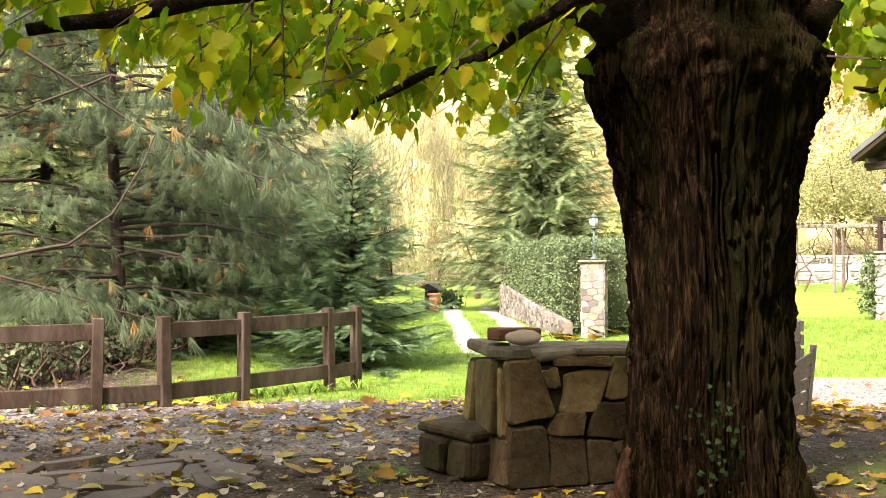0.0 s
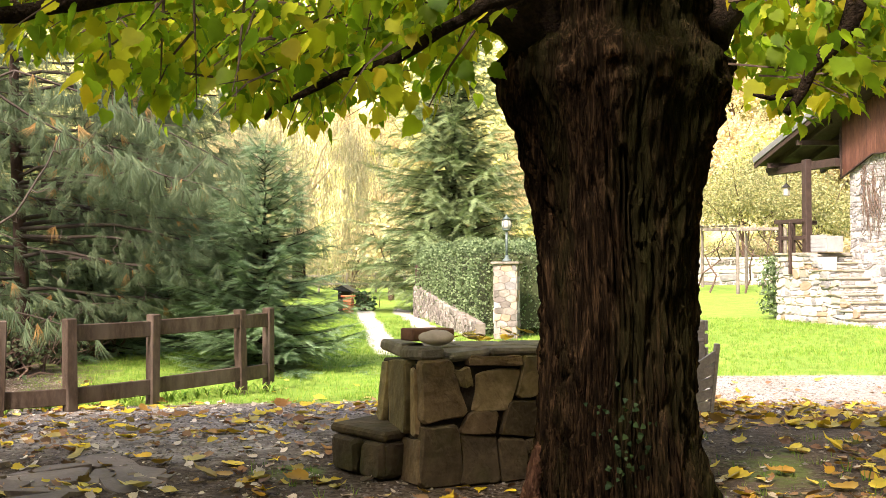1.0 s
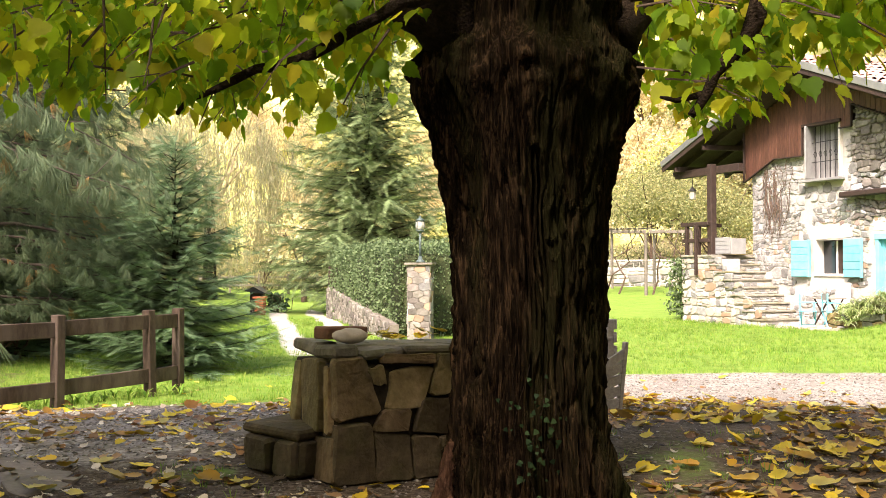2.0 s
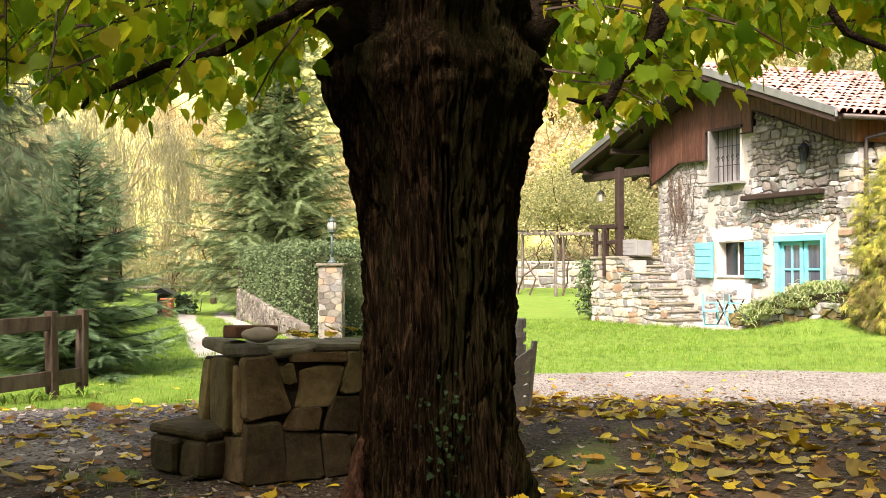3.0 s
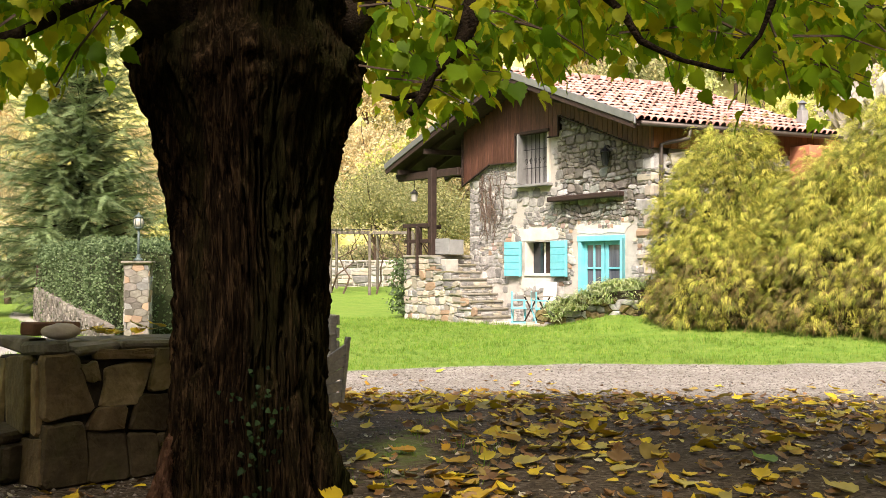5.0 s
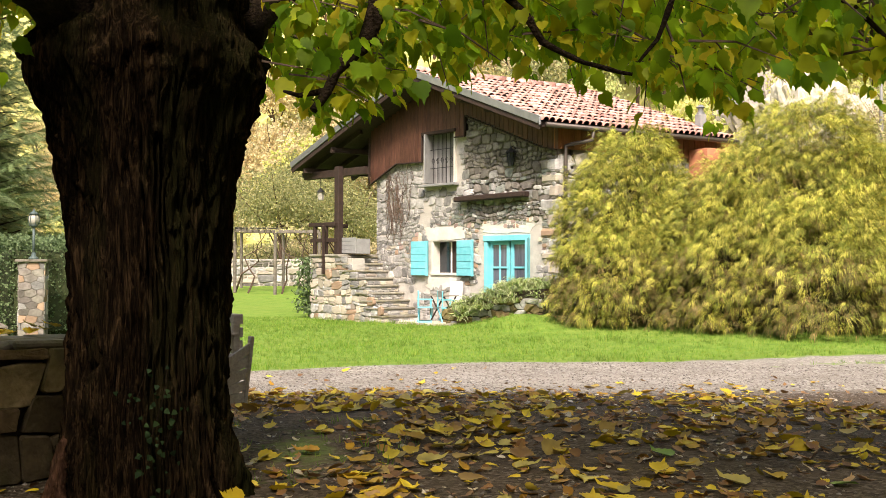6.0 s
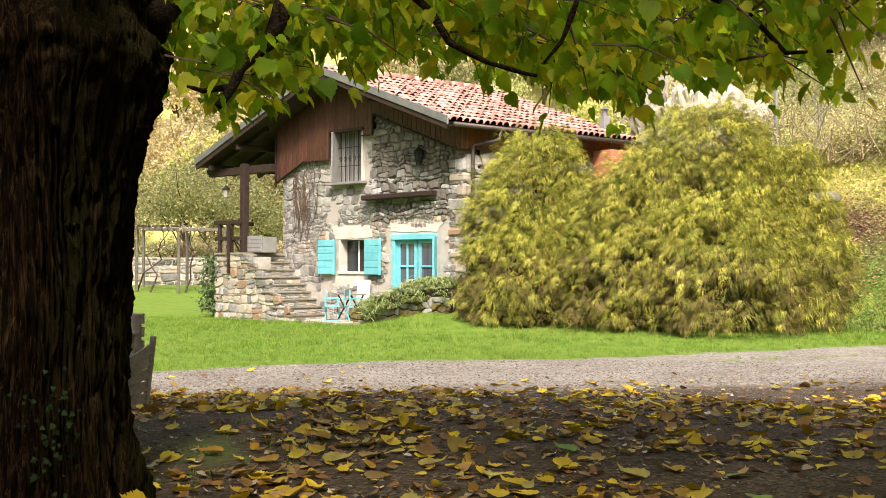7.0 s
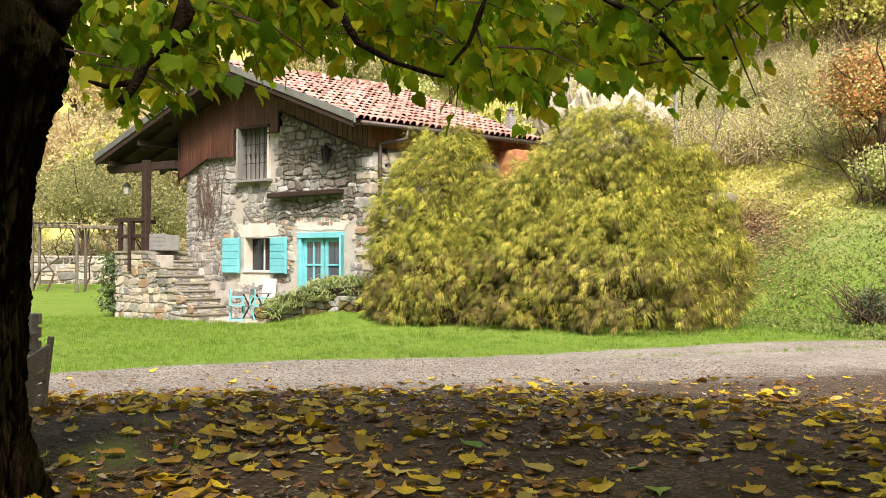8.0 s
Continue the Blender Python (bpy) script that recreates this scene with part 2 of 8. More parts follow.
M_CAP = surf("cap_stone", [(0.17, 0.16, 0.13), (0.29, 0.27, 0.22)], 7, 0.9, 0.5, 35, vary="object", amount=0.2, stain=(0.14, 0.13, 0.06), big=3)
# soil-brown stone, darkened so that the counter's base shade is in its colour
M_SHADEBROWN = surf("shaded_brown_stone", [(0.033, 0.024, 0.012), (0.068, 0.05, 0.026), (0.11, 0.082, 0.045)], 9, 0.95, 0.7, 30, vary="object", amount=0.3, stain=(0.05, 0.046, 0.016), big=4)
# darker than the house stone; shade on the drive wall put into its colour
M_DRYWALL = surf("drive_stone", [(0.105, 0.093, 0.077), (0.17, 0.155, 0.132), (0.255, 0.235, 0.205)], 6, 0.9, 0.5, 30, vary="object", amount=0.4, hue=0.02)
M_DRYWALL_R = surf("drive_stone_small", [(0.105, 0.093, 0.077), (0.17, 0.155, 0.132), (0.255, 0.235, 0.205)], 6, 0.9, 0.5, 30, vary="island", amount=0.4, hue=0.02)
M_MORTAR = surf("dark_mortar", [(0.016, 0.012, 0.007), (0.045, 0.034, 0.02)], 12, 0.95, 0.5, 50)
M_FLAG = surf("flagstone", [(0.11, 0.088, 0.07), (0.19, 0.158, 0.13)], 6, 0.85, 0.3, 40, vary="object", amount=0.2)
M_HSTONE = surf("house_stone", [(0.17, 0.165, 0.155), (0.3, 0.292, 0.278), (0.44, 0.43, 0.41)], 6, 0.9, 0.5, 30, vary="object", amount=0.5, hue=0.02)
M_HSTONE_R = surf("house_stone_small", [(0.17, 0.165, 0.155), (0.3, 0.29, 0.272), (0.43, 0.415, 0.39)], 6, 0.9, 0.5, 30, vary="island", amount=0.42, hue=0.025)
M_GREENSTONE = surf("green_grey_stone", [(0.13, 0.14, 0.12), (0.2, 0.215, 0.19), (0.29, 0.3, 0.27)], 6, 0.9, 0.5, 30, vary="object", amount=0.35)
M_PINKSTONE = surf("pinkish_stone", [(0.24, 0.17, 0.15), (0.34, 0.26, 0.23)], 6, 0.9, 0.5, 30, vary="object", amount=0.3)
M_RUST = surf("rust_stone", [(0.27, 0.18, 0.12), (0.36, 0.26, 0.18)], 6, 0.9, 0.4, 30, vary="object", amount=0.25)
M_PALESTONE = surf("pale_stone", [(0.3, 0.27, 0.22), (0.46, 0.41, 0.33)], 6, 0.9, 0.4, 30, vary="object", amount=0.35, hue=0.02)
M_HMORTAR = surf("lime_mortar", [(0.34, 0.315, 0.28), (0.54, 0.51, 0.46)], 4, 0.95, 0.5, 30, stain=(0.34, 0.31, 0.27), big=1.0)
M_DKMORTAR = surf("dark_joint", [(0.1, 0.085, 0.065), (0.22, 0.195, 0.16)], 4, 0.95, 0.5, 30)
M_PLASTER = surf("white_plaster", [(0.52, 0.48, 0.43), (0.7, 0.66, 0.6)], 4, 0.9, 0.5, 25, stain=(0.48, 0.43, 0.37))
M_BOARD = surf("brown_boards", [(0.045, 0.02, 0.014), (0.085, 0.037, 0.025), (0.13, 0.058, 0.037)], 7, 0.5, 0.2, 40, stretch=(4, 4, 0.6), vary="object", amount=0.2)
M_DARKWOOD = surf("dark_brown_wood", [(0.022, 0.014, 0.011), (0.048, 0.029, 0.022)], 8, 0.7, 0.3, 40)
M_ORANGEWOOD = surf("warm_boards", [(0.17, 0.065, 0.02), (0.27, 0.11, 0.035)], 7, 0.5, 0.2, 40, stretch=(4, 4, 0.6), vary="object", amount=0.2)
M_TILE = surf("clay_tile", [(0.3, 0.14, 0.11), (0.43, 0.22, 0.175), (0.56, 0.37, 0.31)], 6, 0.5, 0.3, 40, vary="object", amount=0.35, stain=(0.52, 0.38, 0.33), big=5)
M_TILE_R = surf("clay_tile_far", [(0.4, 0.17, 0.12), (0.52, 0.26, 0.19), (0.62, 0.38, 0.3)], 6, 0.8, 0.3, 40, vary="island", amount=0.25)
M_METAL = surf("grey_sheet_metal", [(0.2, 0.21, 0.22), (0.28, 0.29, 0.3)], 5, 0.45, 0.05, 30, metal=0.6)
M_GUTTER = surf("brown_gutter_metal", [(0.07, 0.058, 0.05), (0.11, 0.09, 0.078)], 5, 0.5, 0.05, 30, metal=0.3)
M_BLUE = surf("turquoise_paint", [(0.12, 0.45, 0.53), (0.2, 0.55, 0.62)], 5, 0.55, 0.15, 60, stain=(0.22, 0.56, 0.6))
M_DARKGLASS = surf("dark_window_glass", [(0.015, 0.018, 0.022), (0.03, 0.035, 0.04)], 2, 0.06, 0.0, spec=0.6)
# bluish streaks in the pane colour stand in for reflected sky
M_DOORGLASS = surf("sky_tinted_door_glass", [(0.05, 0.06, 0.08), (0.16, 0.17, 0.2)], 3, 0.08, 0.0, stretch=(3, 3, 0.3), spec=0.6)
M_CURTAIN = surf("lace_curtain", [(0.07, 0.068, 0.066), (0.38, 0.37, 0.36)], 9, 0.9, 0.2, 60, stretch=(1, 1, 0.03))
M_IRON = surf("black_iron", [(0.012, 0.012, 0.013), (0.03, 0.03, 0.03)], 20, 0.5, 0.1, 50, metal=0.3)
M_SALMON = surf("salmon_plaster", [(0.45, 0.17, 0.09), (0.55, 0.23, 0.13)], 3, 0.9, 0.2, 30)
M_GREYBLUE = surf("grey_paint", [(0.2, 0.2, 0.2), (0.29, 0.29, 0.28)], 5, 0.7, 0.1, 40)
M_WHITE = surf("white_cloth", [(0.7, 0.69, 0.66), (0.82, 0.81, 0.78)], 5, 0.85, 0.1, 40)
M_LAMPGLASS = surf("opal_lamp_glass", [(0.3, 0.29, 0.25), (0.42, 0.4, 0.35)], 5, 0.25, 0.0)
M_GREENPOST = surf("green_lamp_post", [(0.045, 0.07, 0.065), (0.09, 0.12, 0.11)], 8, 0.5, 0.1, 40)
M_BRICK = surf("red_brick", [(0.38, 0.1, 0.045), (0.52, 0.17, 0.08)], 9, 0.9, 0.3, 50, vary="object", amount=0.25)
M_SPRUCE = leafy("spruce_needles", [(0.08, 0.15, 0.072), (0.13, 0.215, 0.1), (0.17, 0.265, 0.13), (0.24, 0.32, 0.19)], 0.3, 0.3)
M_SPRUCE2 = leafy("tall_spruce_needles", [(0.11, 0.175, 0.08), (0.17, 0.24, 0.105), (0.25, 0.31, 0.13), (0.19, 0.25, 0.12)], 0.3, 0.2)
M_FIR = leafy("dark_fir_needles", [(0.05, 0.1, 0.045), (0.08, 0.14, 0.06), (0.12, 0.18, 0.075)], 0.3, 0.25)
M_PINE = leafy("blue_pine_needles", [(0.072, 0.112, 0.058), (0.105, 0.155, 0.083), (0.15, 0.2, 0.112), (0.125, 0.148, 0.066)], 0.25, 0.4, rough=0.75)
M_PINEDEAD = leafy("dead_pine_needles", [(0.3, 0.17, 0.05), (0.36, 0.23, 0.08), (0.24, 0.15, 0.06)], 0.25, 0.4)
M_WILLOW = leafy("willow_leaf", [(0.38, 0.37, 0.22), (0.45, 0.43, 0.28), (0.32, 0.33, 0.18), (0.42, 0.38, 0.22), (0.3, 0.25, 0.14)], 0.25, 0.55)
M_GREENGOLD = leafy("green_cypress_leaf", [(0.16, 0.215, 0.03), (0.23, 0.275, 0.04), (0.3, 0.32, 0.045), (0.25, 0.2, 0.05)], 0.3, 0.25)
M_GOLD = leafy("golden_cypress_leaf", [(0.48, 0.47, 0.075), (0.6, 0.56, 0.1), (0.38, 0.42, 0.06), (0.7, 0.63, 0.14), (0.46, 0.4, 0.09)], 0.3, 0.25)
M_GOLDSHADE = leafy("shaded_brown_cypress_leaf", [(0.13, 0.15, 0.04), (0.2, 0.18, 0.055), (0.28, 0.16, 0.07)], 0.3, 0.25)
M_HEDGE = leafy("hedge_leaf", [(0.09, 0.14, 0.06), (0.13, 0.185, 0.08), (0.17, 0.225, 0.11)], 0.25, 0.3, rough=0.75)
M_HEDGEBANK = leafy("bank_ivy_leaf", [(0.16, 0.24, 0.055), (0.23, 0.3, 0.075), (0.31, 0.34, 0.105), (0.33, 0.29, 0.13)], 0.25, 0.3)
# brush leaves made paler than life; slope glare and haze put into the colour
M_BRUSH = leafy("hazed_dry_brush_leaf", [(0.76, 0.68, 0.36), (0.8, 0.73, 0.44), (0.6, 0.62, 0.28), (0.78, 0.64, 0.36), (0.52, 0.57, 0.22), (0.7, 0.68, 0.3)], 0.15, 0.45)
M_DRYSTEM = surf("dry_brush_stem", [(0.26, 0.2, 0.12), (0.45, 0.37, 0.24)], 14, 0.9, 0.2, 40)
M_BRUSH_G = leafy("green_brush_leaf", [(0.42, 0.5, 0.18), (0.56, 0.6, 0.24), (0.66, 0.64, 0.3), (0.36, 0.46, 0.16)], 0.2, 0.45)
M_STRAW = leafy("bank_grass_blade", [(0.13, 0.22, 0.04), (0.18, 0.27, 0.055), (0.23, 0.29, 0.075), (0.25, 0.26, 0.1)], 0.2, 0.4)
M_BROWNLEAF = leafy("brown_litter_leaf", [(0.2, 0.1, 0.04), (0.3, 0.16, 0.06), (0.14, 0.075, 0.035), (0.4, 0.25, 0.11)], 0.25, 0.2)
M_BANKLITTER = leafy("bank_litter_leaf", [(0.38, 0.24, 0.12), (0.5, 0.34, 0.18), (0.3, 0.18, 0.09), (0.55, 0.42, 0.25), (0.4, 0.3, 0.14)], 0.25, 0.2)
# autumn leaves lightened; haze over the far slopes is in the colour
M_AUTUMN = leafy("autumn_leaf", [(0.74, 0.63, 0.35), (0.67, 0.6, 0.36), (0.54, 0.5, 0.28), (0.8, 0.67, 0.38), (0.64, 0.49, 0.29), (0.54, 0.52, 0.27)], 0.25, 0.5)
M_AUTUMN_G = leafy("autumn_green_leaf", [(0.24, 0.28, 0.11), (0.36, 0.37, 0.15), (0.5, 0.45, 0.2), (0.2, 0.23, 0.1), (0.42, 0.4, 0.2)], 0.25, 0.5)
M_UNDER = leafy("undergrowth_leaf", [(0.08, 0.12, 0.06), (0.12, 0.17, 0.08), (0.17, 0.19, 0.1), (0.13, 0.13, 0.07)], 0.25, 0.25)
M_RED = leafy("red_leaf", [(0.45, 0.13, 0.06), (0.52, 0.28, 0.1), (0.38, 0.38, 0.13), (0.55, 0.42, 0.15), (0.4, 0.16, 0.07), (0.34, 0.36, 0.12)], 0.25, 0.15)
M_YELLOWG = leafy("yellow_green_leaf", [(0.58, 0.58, 0.15), (0.46, 0.52, 0.12), (0.68, 0.63, 0.22), (0.6, 0.52, 0.24)], 0.2, 0.4)
M_IVY = leafy("ivy_leaf", [(0.01, 0.028, 0.007), (0.02, 0.046, 0.012), (0.034, 0.064, 0.018)], 0.2, 0.2, rough=0.75)
M_GRASS = leafy("grass_blade", [(0.085, 0.2, 0.015), (0.13, 0.25, 0.024), (0.19, 0.29, 0.038), (0.25, 0.31, 0.06)], 0.25, 0.3)
M_STRAP = leafy("strap_leaf", [(0.16, 0.26, 0.06), (0.32, 0.4, 0.15), (0.55, 0.56, 0.36), (0.2, 0.3, 0.08), (0.5, 0.5, 0.2)], 0.25, 0.25)
M_PEBBLE = surf("pebble", [(0.09, 0.075, 0.06), (0.24, 0.21, 0.18)], 8, 0.85, 0.3, 40, vary="island", amount=0.5)
M_FARWALL = surf("dry_stone", [(0.2, 0.185, 0.155), (0.34, 0.315, 0.275), (0.47, 0.44, 0.39)], 5, 0.9, 0.5, 30, vary="island", amount=0.35, hue=0.02)


# ---- the ground: one sheet out to the hills ----
HILL_START = [(-180, 60), (-90, 60), (-60, 70), (-30, 95), (-12, 95), (-2, 75), (5, 62), (12, 50), (20, 42), (27, 33), (33, 27), (38, 24.5), (44, 21.5), (52, 20), (90, 22), (180, 60)]


def hill_start(az):
    return float(np.interp(az, [a for a, _ in HILL_START], [b for _, b in HILL_START]))


def gz(x, y):
    """Height of the ground."""
    r = math.hypot(x, y)
    z = -0.3 * smooth(6.0, 12.0, r)
    e = r - hill_start(math.degrees(math.atan2(x, y)))
    if e > 0:
        z += lerp(0.26, 0.44, smooth(29, 37, math.degrees(math.atan2(x, y)))) * e * smooth(0, 5, e) + 0.5 * max(0, e - 14) * smooth(14, 24, e)
        z += 1.2 * smooth(4, 30, e) * noise.noise((x * 0.07, y * 0.07, 3.1))
    z += 0.5 * smooth(26, 44, r) * smooth(-4, 2, math.degrees(math.atan2(x, y)))
    if r > 7:
        z += 0.05 * smooth(7, 12, r) * noise.noise((x * 0.25, y * 0.25, 0.4))
    z += 0.2 * math.exp(-((x - 8.6) ** 2 + (y - 18.2) ** 2) / 7.0) + 0.2 * math.exp(-((x - 11.4) ** 2 + (y - 16.2) ** 2) / 7.0)
    z += 0.38 * math.exp(-((x - 7.0) ** 2 + (y - 20.2) ** 2) / 2.2)
    return min(z, 70.0) + 0.012 * noise.noise((x * 1.1, y * 1.1, 1.7))


def band(v, lo, hi, soft):
    return smooth(lo - soft, lo + soft, v) * (1 - smooth(hi - soft, hi + soft, v))


def dirt_at(x, y):
    """Bare yard under the tree."""
    edge = 8.3 + 0.28 * (x + 7.0) if x < -2 else lerp(9.7, 10.8, smooth(-2, 1, x))
    d = 1 - smooth(edge - 0.5, edge + 0.45, y)
    grass = 0.42 * math.exp(-((x - 0.5) ** 2 / 0.4 + (y - 5.7) ** 2 / 1.6)) + 0.5 * math.exp(-((x + 2.0) ** 2 / 0.12 + (y - 5.2) ** 2 / 0.12)) + 0.42 * math.exp(-((x + 1.72) ** 2 / 0.06 + (y - 4.45) ** 2 / 0.09))
    az, r = math.degrees(math.atan2(x, y)), math.hypot(x, y)
    # shade behind the fence painted as dark ground under the pines
    needles = 0.8 * math.exp(-((az + 38) / 8.5) ** 2) * smooth(10.5, 12.5, r) * (1 - smooth(20, 26, r))
    e = r - hill_start(az)
    litter = 0.74 * math.exp(-((az - 40.3) / 2.6) ** 2 - ((e - 5.4) / 2.0) ** 2)
    return max(0.0, d - grass, needles, litter)


def road_at(x, y):
    far = 13.25 + 0.15 * math.sin(x * 0.6)
    strip = 1 - 0.5 * math.exp(-((y - 12.0 - 0.02 * x) / 0.28) ** 2) * smooth(5.5, 8.5, x)
    # paler gravel at the left of the yard, sunflecks put into its colour
    yard = 0.56 * (1 - smooth(-2.6, -1.0, x)) * (1 - smooth(8.2, 9.2, y - 0.28 * (x + 6.0))) * smooth(4.6, 5.6, y)
    return max(yard, smooth(7.8, 11.4, y) * (1 - smooth(far - 0.22, far + 0.22, y)) * smooth(-1.2, 0.2, x) * strip)


def track_at(x, y):
    """Two worn wheel tracks of the drive."""
    if y < 14 or y > 34:
        return 0.0
    c = -3.84 - (y - 16.0) * 0.334
    k = smooth(14, 17, y) * (1 - smooth(30, 34, y))
    return k * max(band(x, c - 0.85, c - 0.36, 0.1), band(x, c + 0.34, c + 0.84, 0.1))


def build_ground():
    radii = [0.4 * 1.031 ** k for k in range(1, 232)]
    azs = []
    a = -180.0
    while a < 180:
        azs.append(a)
        a += 0.5 if -48 < a < 56 else 4.0
    na = len(azs)
    vs, masks = [(0, 0, gz(0, 0))], [(1, 0, 0)]
    for r in radii:
        for a in azs:
            x, y = r * math.sin(radians(a)), r * math.cos(radians(a))
            vs.append((x, y, gz(x, y)))
            masks.append((dirt_at(x, y), road_at(x, y), track_at(x, y)))
    fs = [(0, 1 + (i + 1) % na, 1 + i) for i in range(na)]
    for k in range(len(radii) - 1):
        for i in range(na):
            j = (i + 1) % na
            fs.append((1 + k * na + i, 1 + k * na + j, 1 + (k + 1) * na + j, 1 + (k + 1) * na + i))
    me = bpy.data.meshes.new("ground")
    me.from_pydata(vs, [], fs)
    me.polygons.foreach_set("use_smooth", [True] * len(me.polygons))
    for q, nm in enumerate(("dirt", "road", "track")):
        at = me.attributes.new(nm, "FLOAT", "POINT")
        at.data.foreach_set("value", [m[q] for m in masks])
    me.materials.append(ground_material())
    return tagged(new("ground", me), "bare brown yard, green lawn and wooded hillside", "ground", kind="structure")


def ground_material():
    m = bpy.data.materials.new("ground")
    m.use_nodes = True
    N, L = m.node_tree.nodes, m.node_tree.links
    bsdf = N["Principled BSDF"]
    bsdf.inputs["Roughness"].default_value, bsdf.inputs["Specular IOR Level"].default_value = 0.95, 0.15
    tc = N.new("ShaderNodeTexCoord")

    def tex(scale, detail=6, rough=0.6):
        n = N.new("ShaderNodeTexNoise")
        n.inputs["Scale"].default_value, n.inputs["Detail"].default_value, n.inputs["Roughness"].default_value = scale, detail, rough
        L.new(tc.outputs["Object"], n.inputs["Vector"])
        return n.outputs["Fac"]

    def ramp(src, cols, lo=0.3, hi=0.7):
        r = N.new("ShaderNodeValToRGB")
        el = r.color_ramp.elements
        while len(el) < len(cols):
            el.new(0.5)
        for k, c in enumerate(cols):
            el[k].position = lo + (hi - lo) * k / (len(cols) - 1)
            el[k].color = (*c, 1)
        L.new(src, r.inputs[0])
        return r.outputs[0]

    def mix(f, a, b):
        x = N.new("ShaderNodeMix")
        x.data_type = "RGBA"
        L.new(f, x.inputs[0])
        L.new(a, x.inputs[6])
        L.new(b, x.inputs[7])
        return x.outputs[2]

    def mask(nm, ns=2.2, amp=0.9):
        at = N.new("ShaderNodeAttribute")
        at.attribute_name = nm
        a = N.new("ShaderNodeMath")
        a.operation = "MULTIPLY_ADD"
        L.new(tex(ns, 5, 0.7), a.inputs[0])
        a.inputs[1].default_value = amp
        L.new(at.outputs["Fac"], a.inputs[2])
        r = N.new("ShaderNodeMapRange")
        r.inputs["From Min"].default_value, r.inputs["From Max"].default_value = 0.5 + amp * 0.5 - 0.15, 0.5 + amp * 0.5 + 0.15
        L.new(a.outputs[0], r.inputs[0])
        return r.outputs[0]

    lawn = mix(ramp(tex(0.45, 4), [(0, 0, 0), (0.7, 0.7, 0.7)], 0.42, 0.66), ramp(tex(2.6, 8, 0.7), [(0.085, 0.165, 0.018), (0.14, 0.23, 0.032), (0.2, 0.27, 0.05)]), ramp(tex(5.0, 8, 0.75), [(0.1, 0.175, 0.022), (0.16, 0.23, 0.037), (0.22, 0.25, 0.06)]))
    hill = ramp(tex(0.5), [(0.24, 0.2, 0.09), (0.23, 0.27, 0.075), (0.19, 0.26, 0.065), (0.32, 0.31, 0.12)])
    geo = N.new("ShaderNodeNewGeometry")
    sep = N.new("ShaderNodeSeparateXYZ")
    L.new(geo.outputs["Position"], sep.inputs[0])
    hz = N.new("ShaderNodeMapRange")
    hz.inputs["From Min"].default_value, hz.inputs["From Max"].default_value = 0.35, 1.6
    L.new(sep.outputs["Z"], hz.inputs[0])
    col = mix(hz.outputs[0], lawn, hill)
    # yellow weeds higher up, with the upper slope's sunlight put into the colour
    weeds = ramp(tex(0.9), [(0.36, 0.36, 0.09), (0.5, 0.48, 0.13), (0.6, 0.55, 0.22), (0.42, 0.45, 0.11)])
    h2 = N.new("ShaderNodeMapRange")
    h2.inputs["From Min"].default_value, h2.inputs["From Max"].default_value = 2.0, 3.4
    L.new(sep.outputs["Z"], h2.inputs[0])
    col = mix(h2.outputs[0], col, weeds)
    dirt = ramp(tex(5.0, 10, 0.75), [(0.03, 0.021, 0.013), (0.072, 0.051, 0.034), (0.135, 0.1, 0.07)])
    def grit(scale, cols):
        v = N.new("ShaderNodeTexVoronoi")
        v.inputs["Scale"].default_value = scale
        L.new(tc.outputs["Object"], v.inputs["Vector"])
        sp = N.new("ShaderNodeSeparateXYZ")
        L.new(v.outputs["Color"], sp.inputs[0])
        return ramp(sp.outputs["X"], cols, 0.0, 1.0)
    grains = grit(48.0, [(0.027, 0.019, 0.012), (0.068, 0.049, 0.034), (0.108, 0.081, 0.059), (0.19, 0.155, 0.122)])
    dirt = mix(ramp(tex(2.3, 5, 0.7), [(0.15, 0.15, 0.15), (0.85, 0.85, 0.85)], 0.36, 0.6), dirt, grains)
    road = ramp(tex(14.0, 12, 0.85), [(0.1, 0.087, 0.07), (0.205, 0.182, 0.153), (0.36, 0.33, 0.29)])
    road = mix(ramp(tex(1.1, 5, 0.6), [(0, 0, 0), (0.75, 0.75, 0.75)], 0.42, 0.62), road, ramp(tex(20.0, 10, 0.8), [(0.17, 0.148, 0.12), (0.33, 0.3, 0.26), (0.44, 0.41, 0.37)]))
    track = ramp(tex(4.0, 8, 0.7), [(0.3, 0.28, 0.24), (0.45, 0.42, 0.37)])
    road = mix(ramp(tex(2.0, 4, 0.7), [(0.2, 0.2, 0.2), (0.7, 0.7, 0.7)], 0.35, 0.65), road, grit(34.0, [(0.1, 0.088, 0.073), (0.22, 0.2, 0.172), (0.32, 0.295, 0.26), (0.5, 0.47, 0.42)]))
    col = mix(mask("track", 3.0, 0.4), col, track)
    col = mix(mask("dirt", 2.5, 1.0), col, dirt)
    col = mix(mask("road", 3.2, 0.9), col, road)
    L.new(col, bsdf.inputs["Base Color"])
    bp = N.new("ShaderNodeBump")
    bp.inputs["Strength"].default_value, bp.inputs["Distance"].default_value = 0.8, 0.03
    L.new(tex(22, 8, 0.75), bp.inputs["Height"])
    L.new(bp.outputs[0], bsdf.inputs["Normal"])
    return m


ground = build_ground()

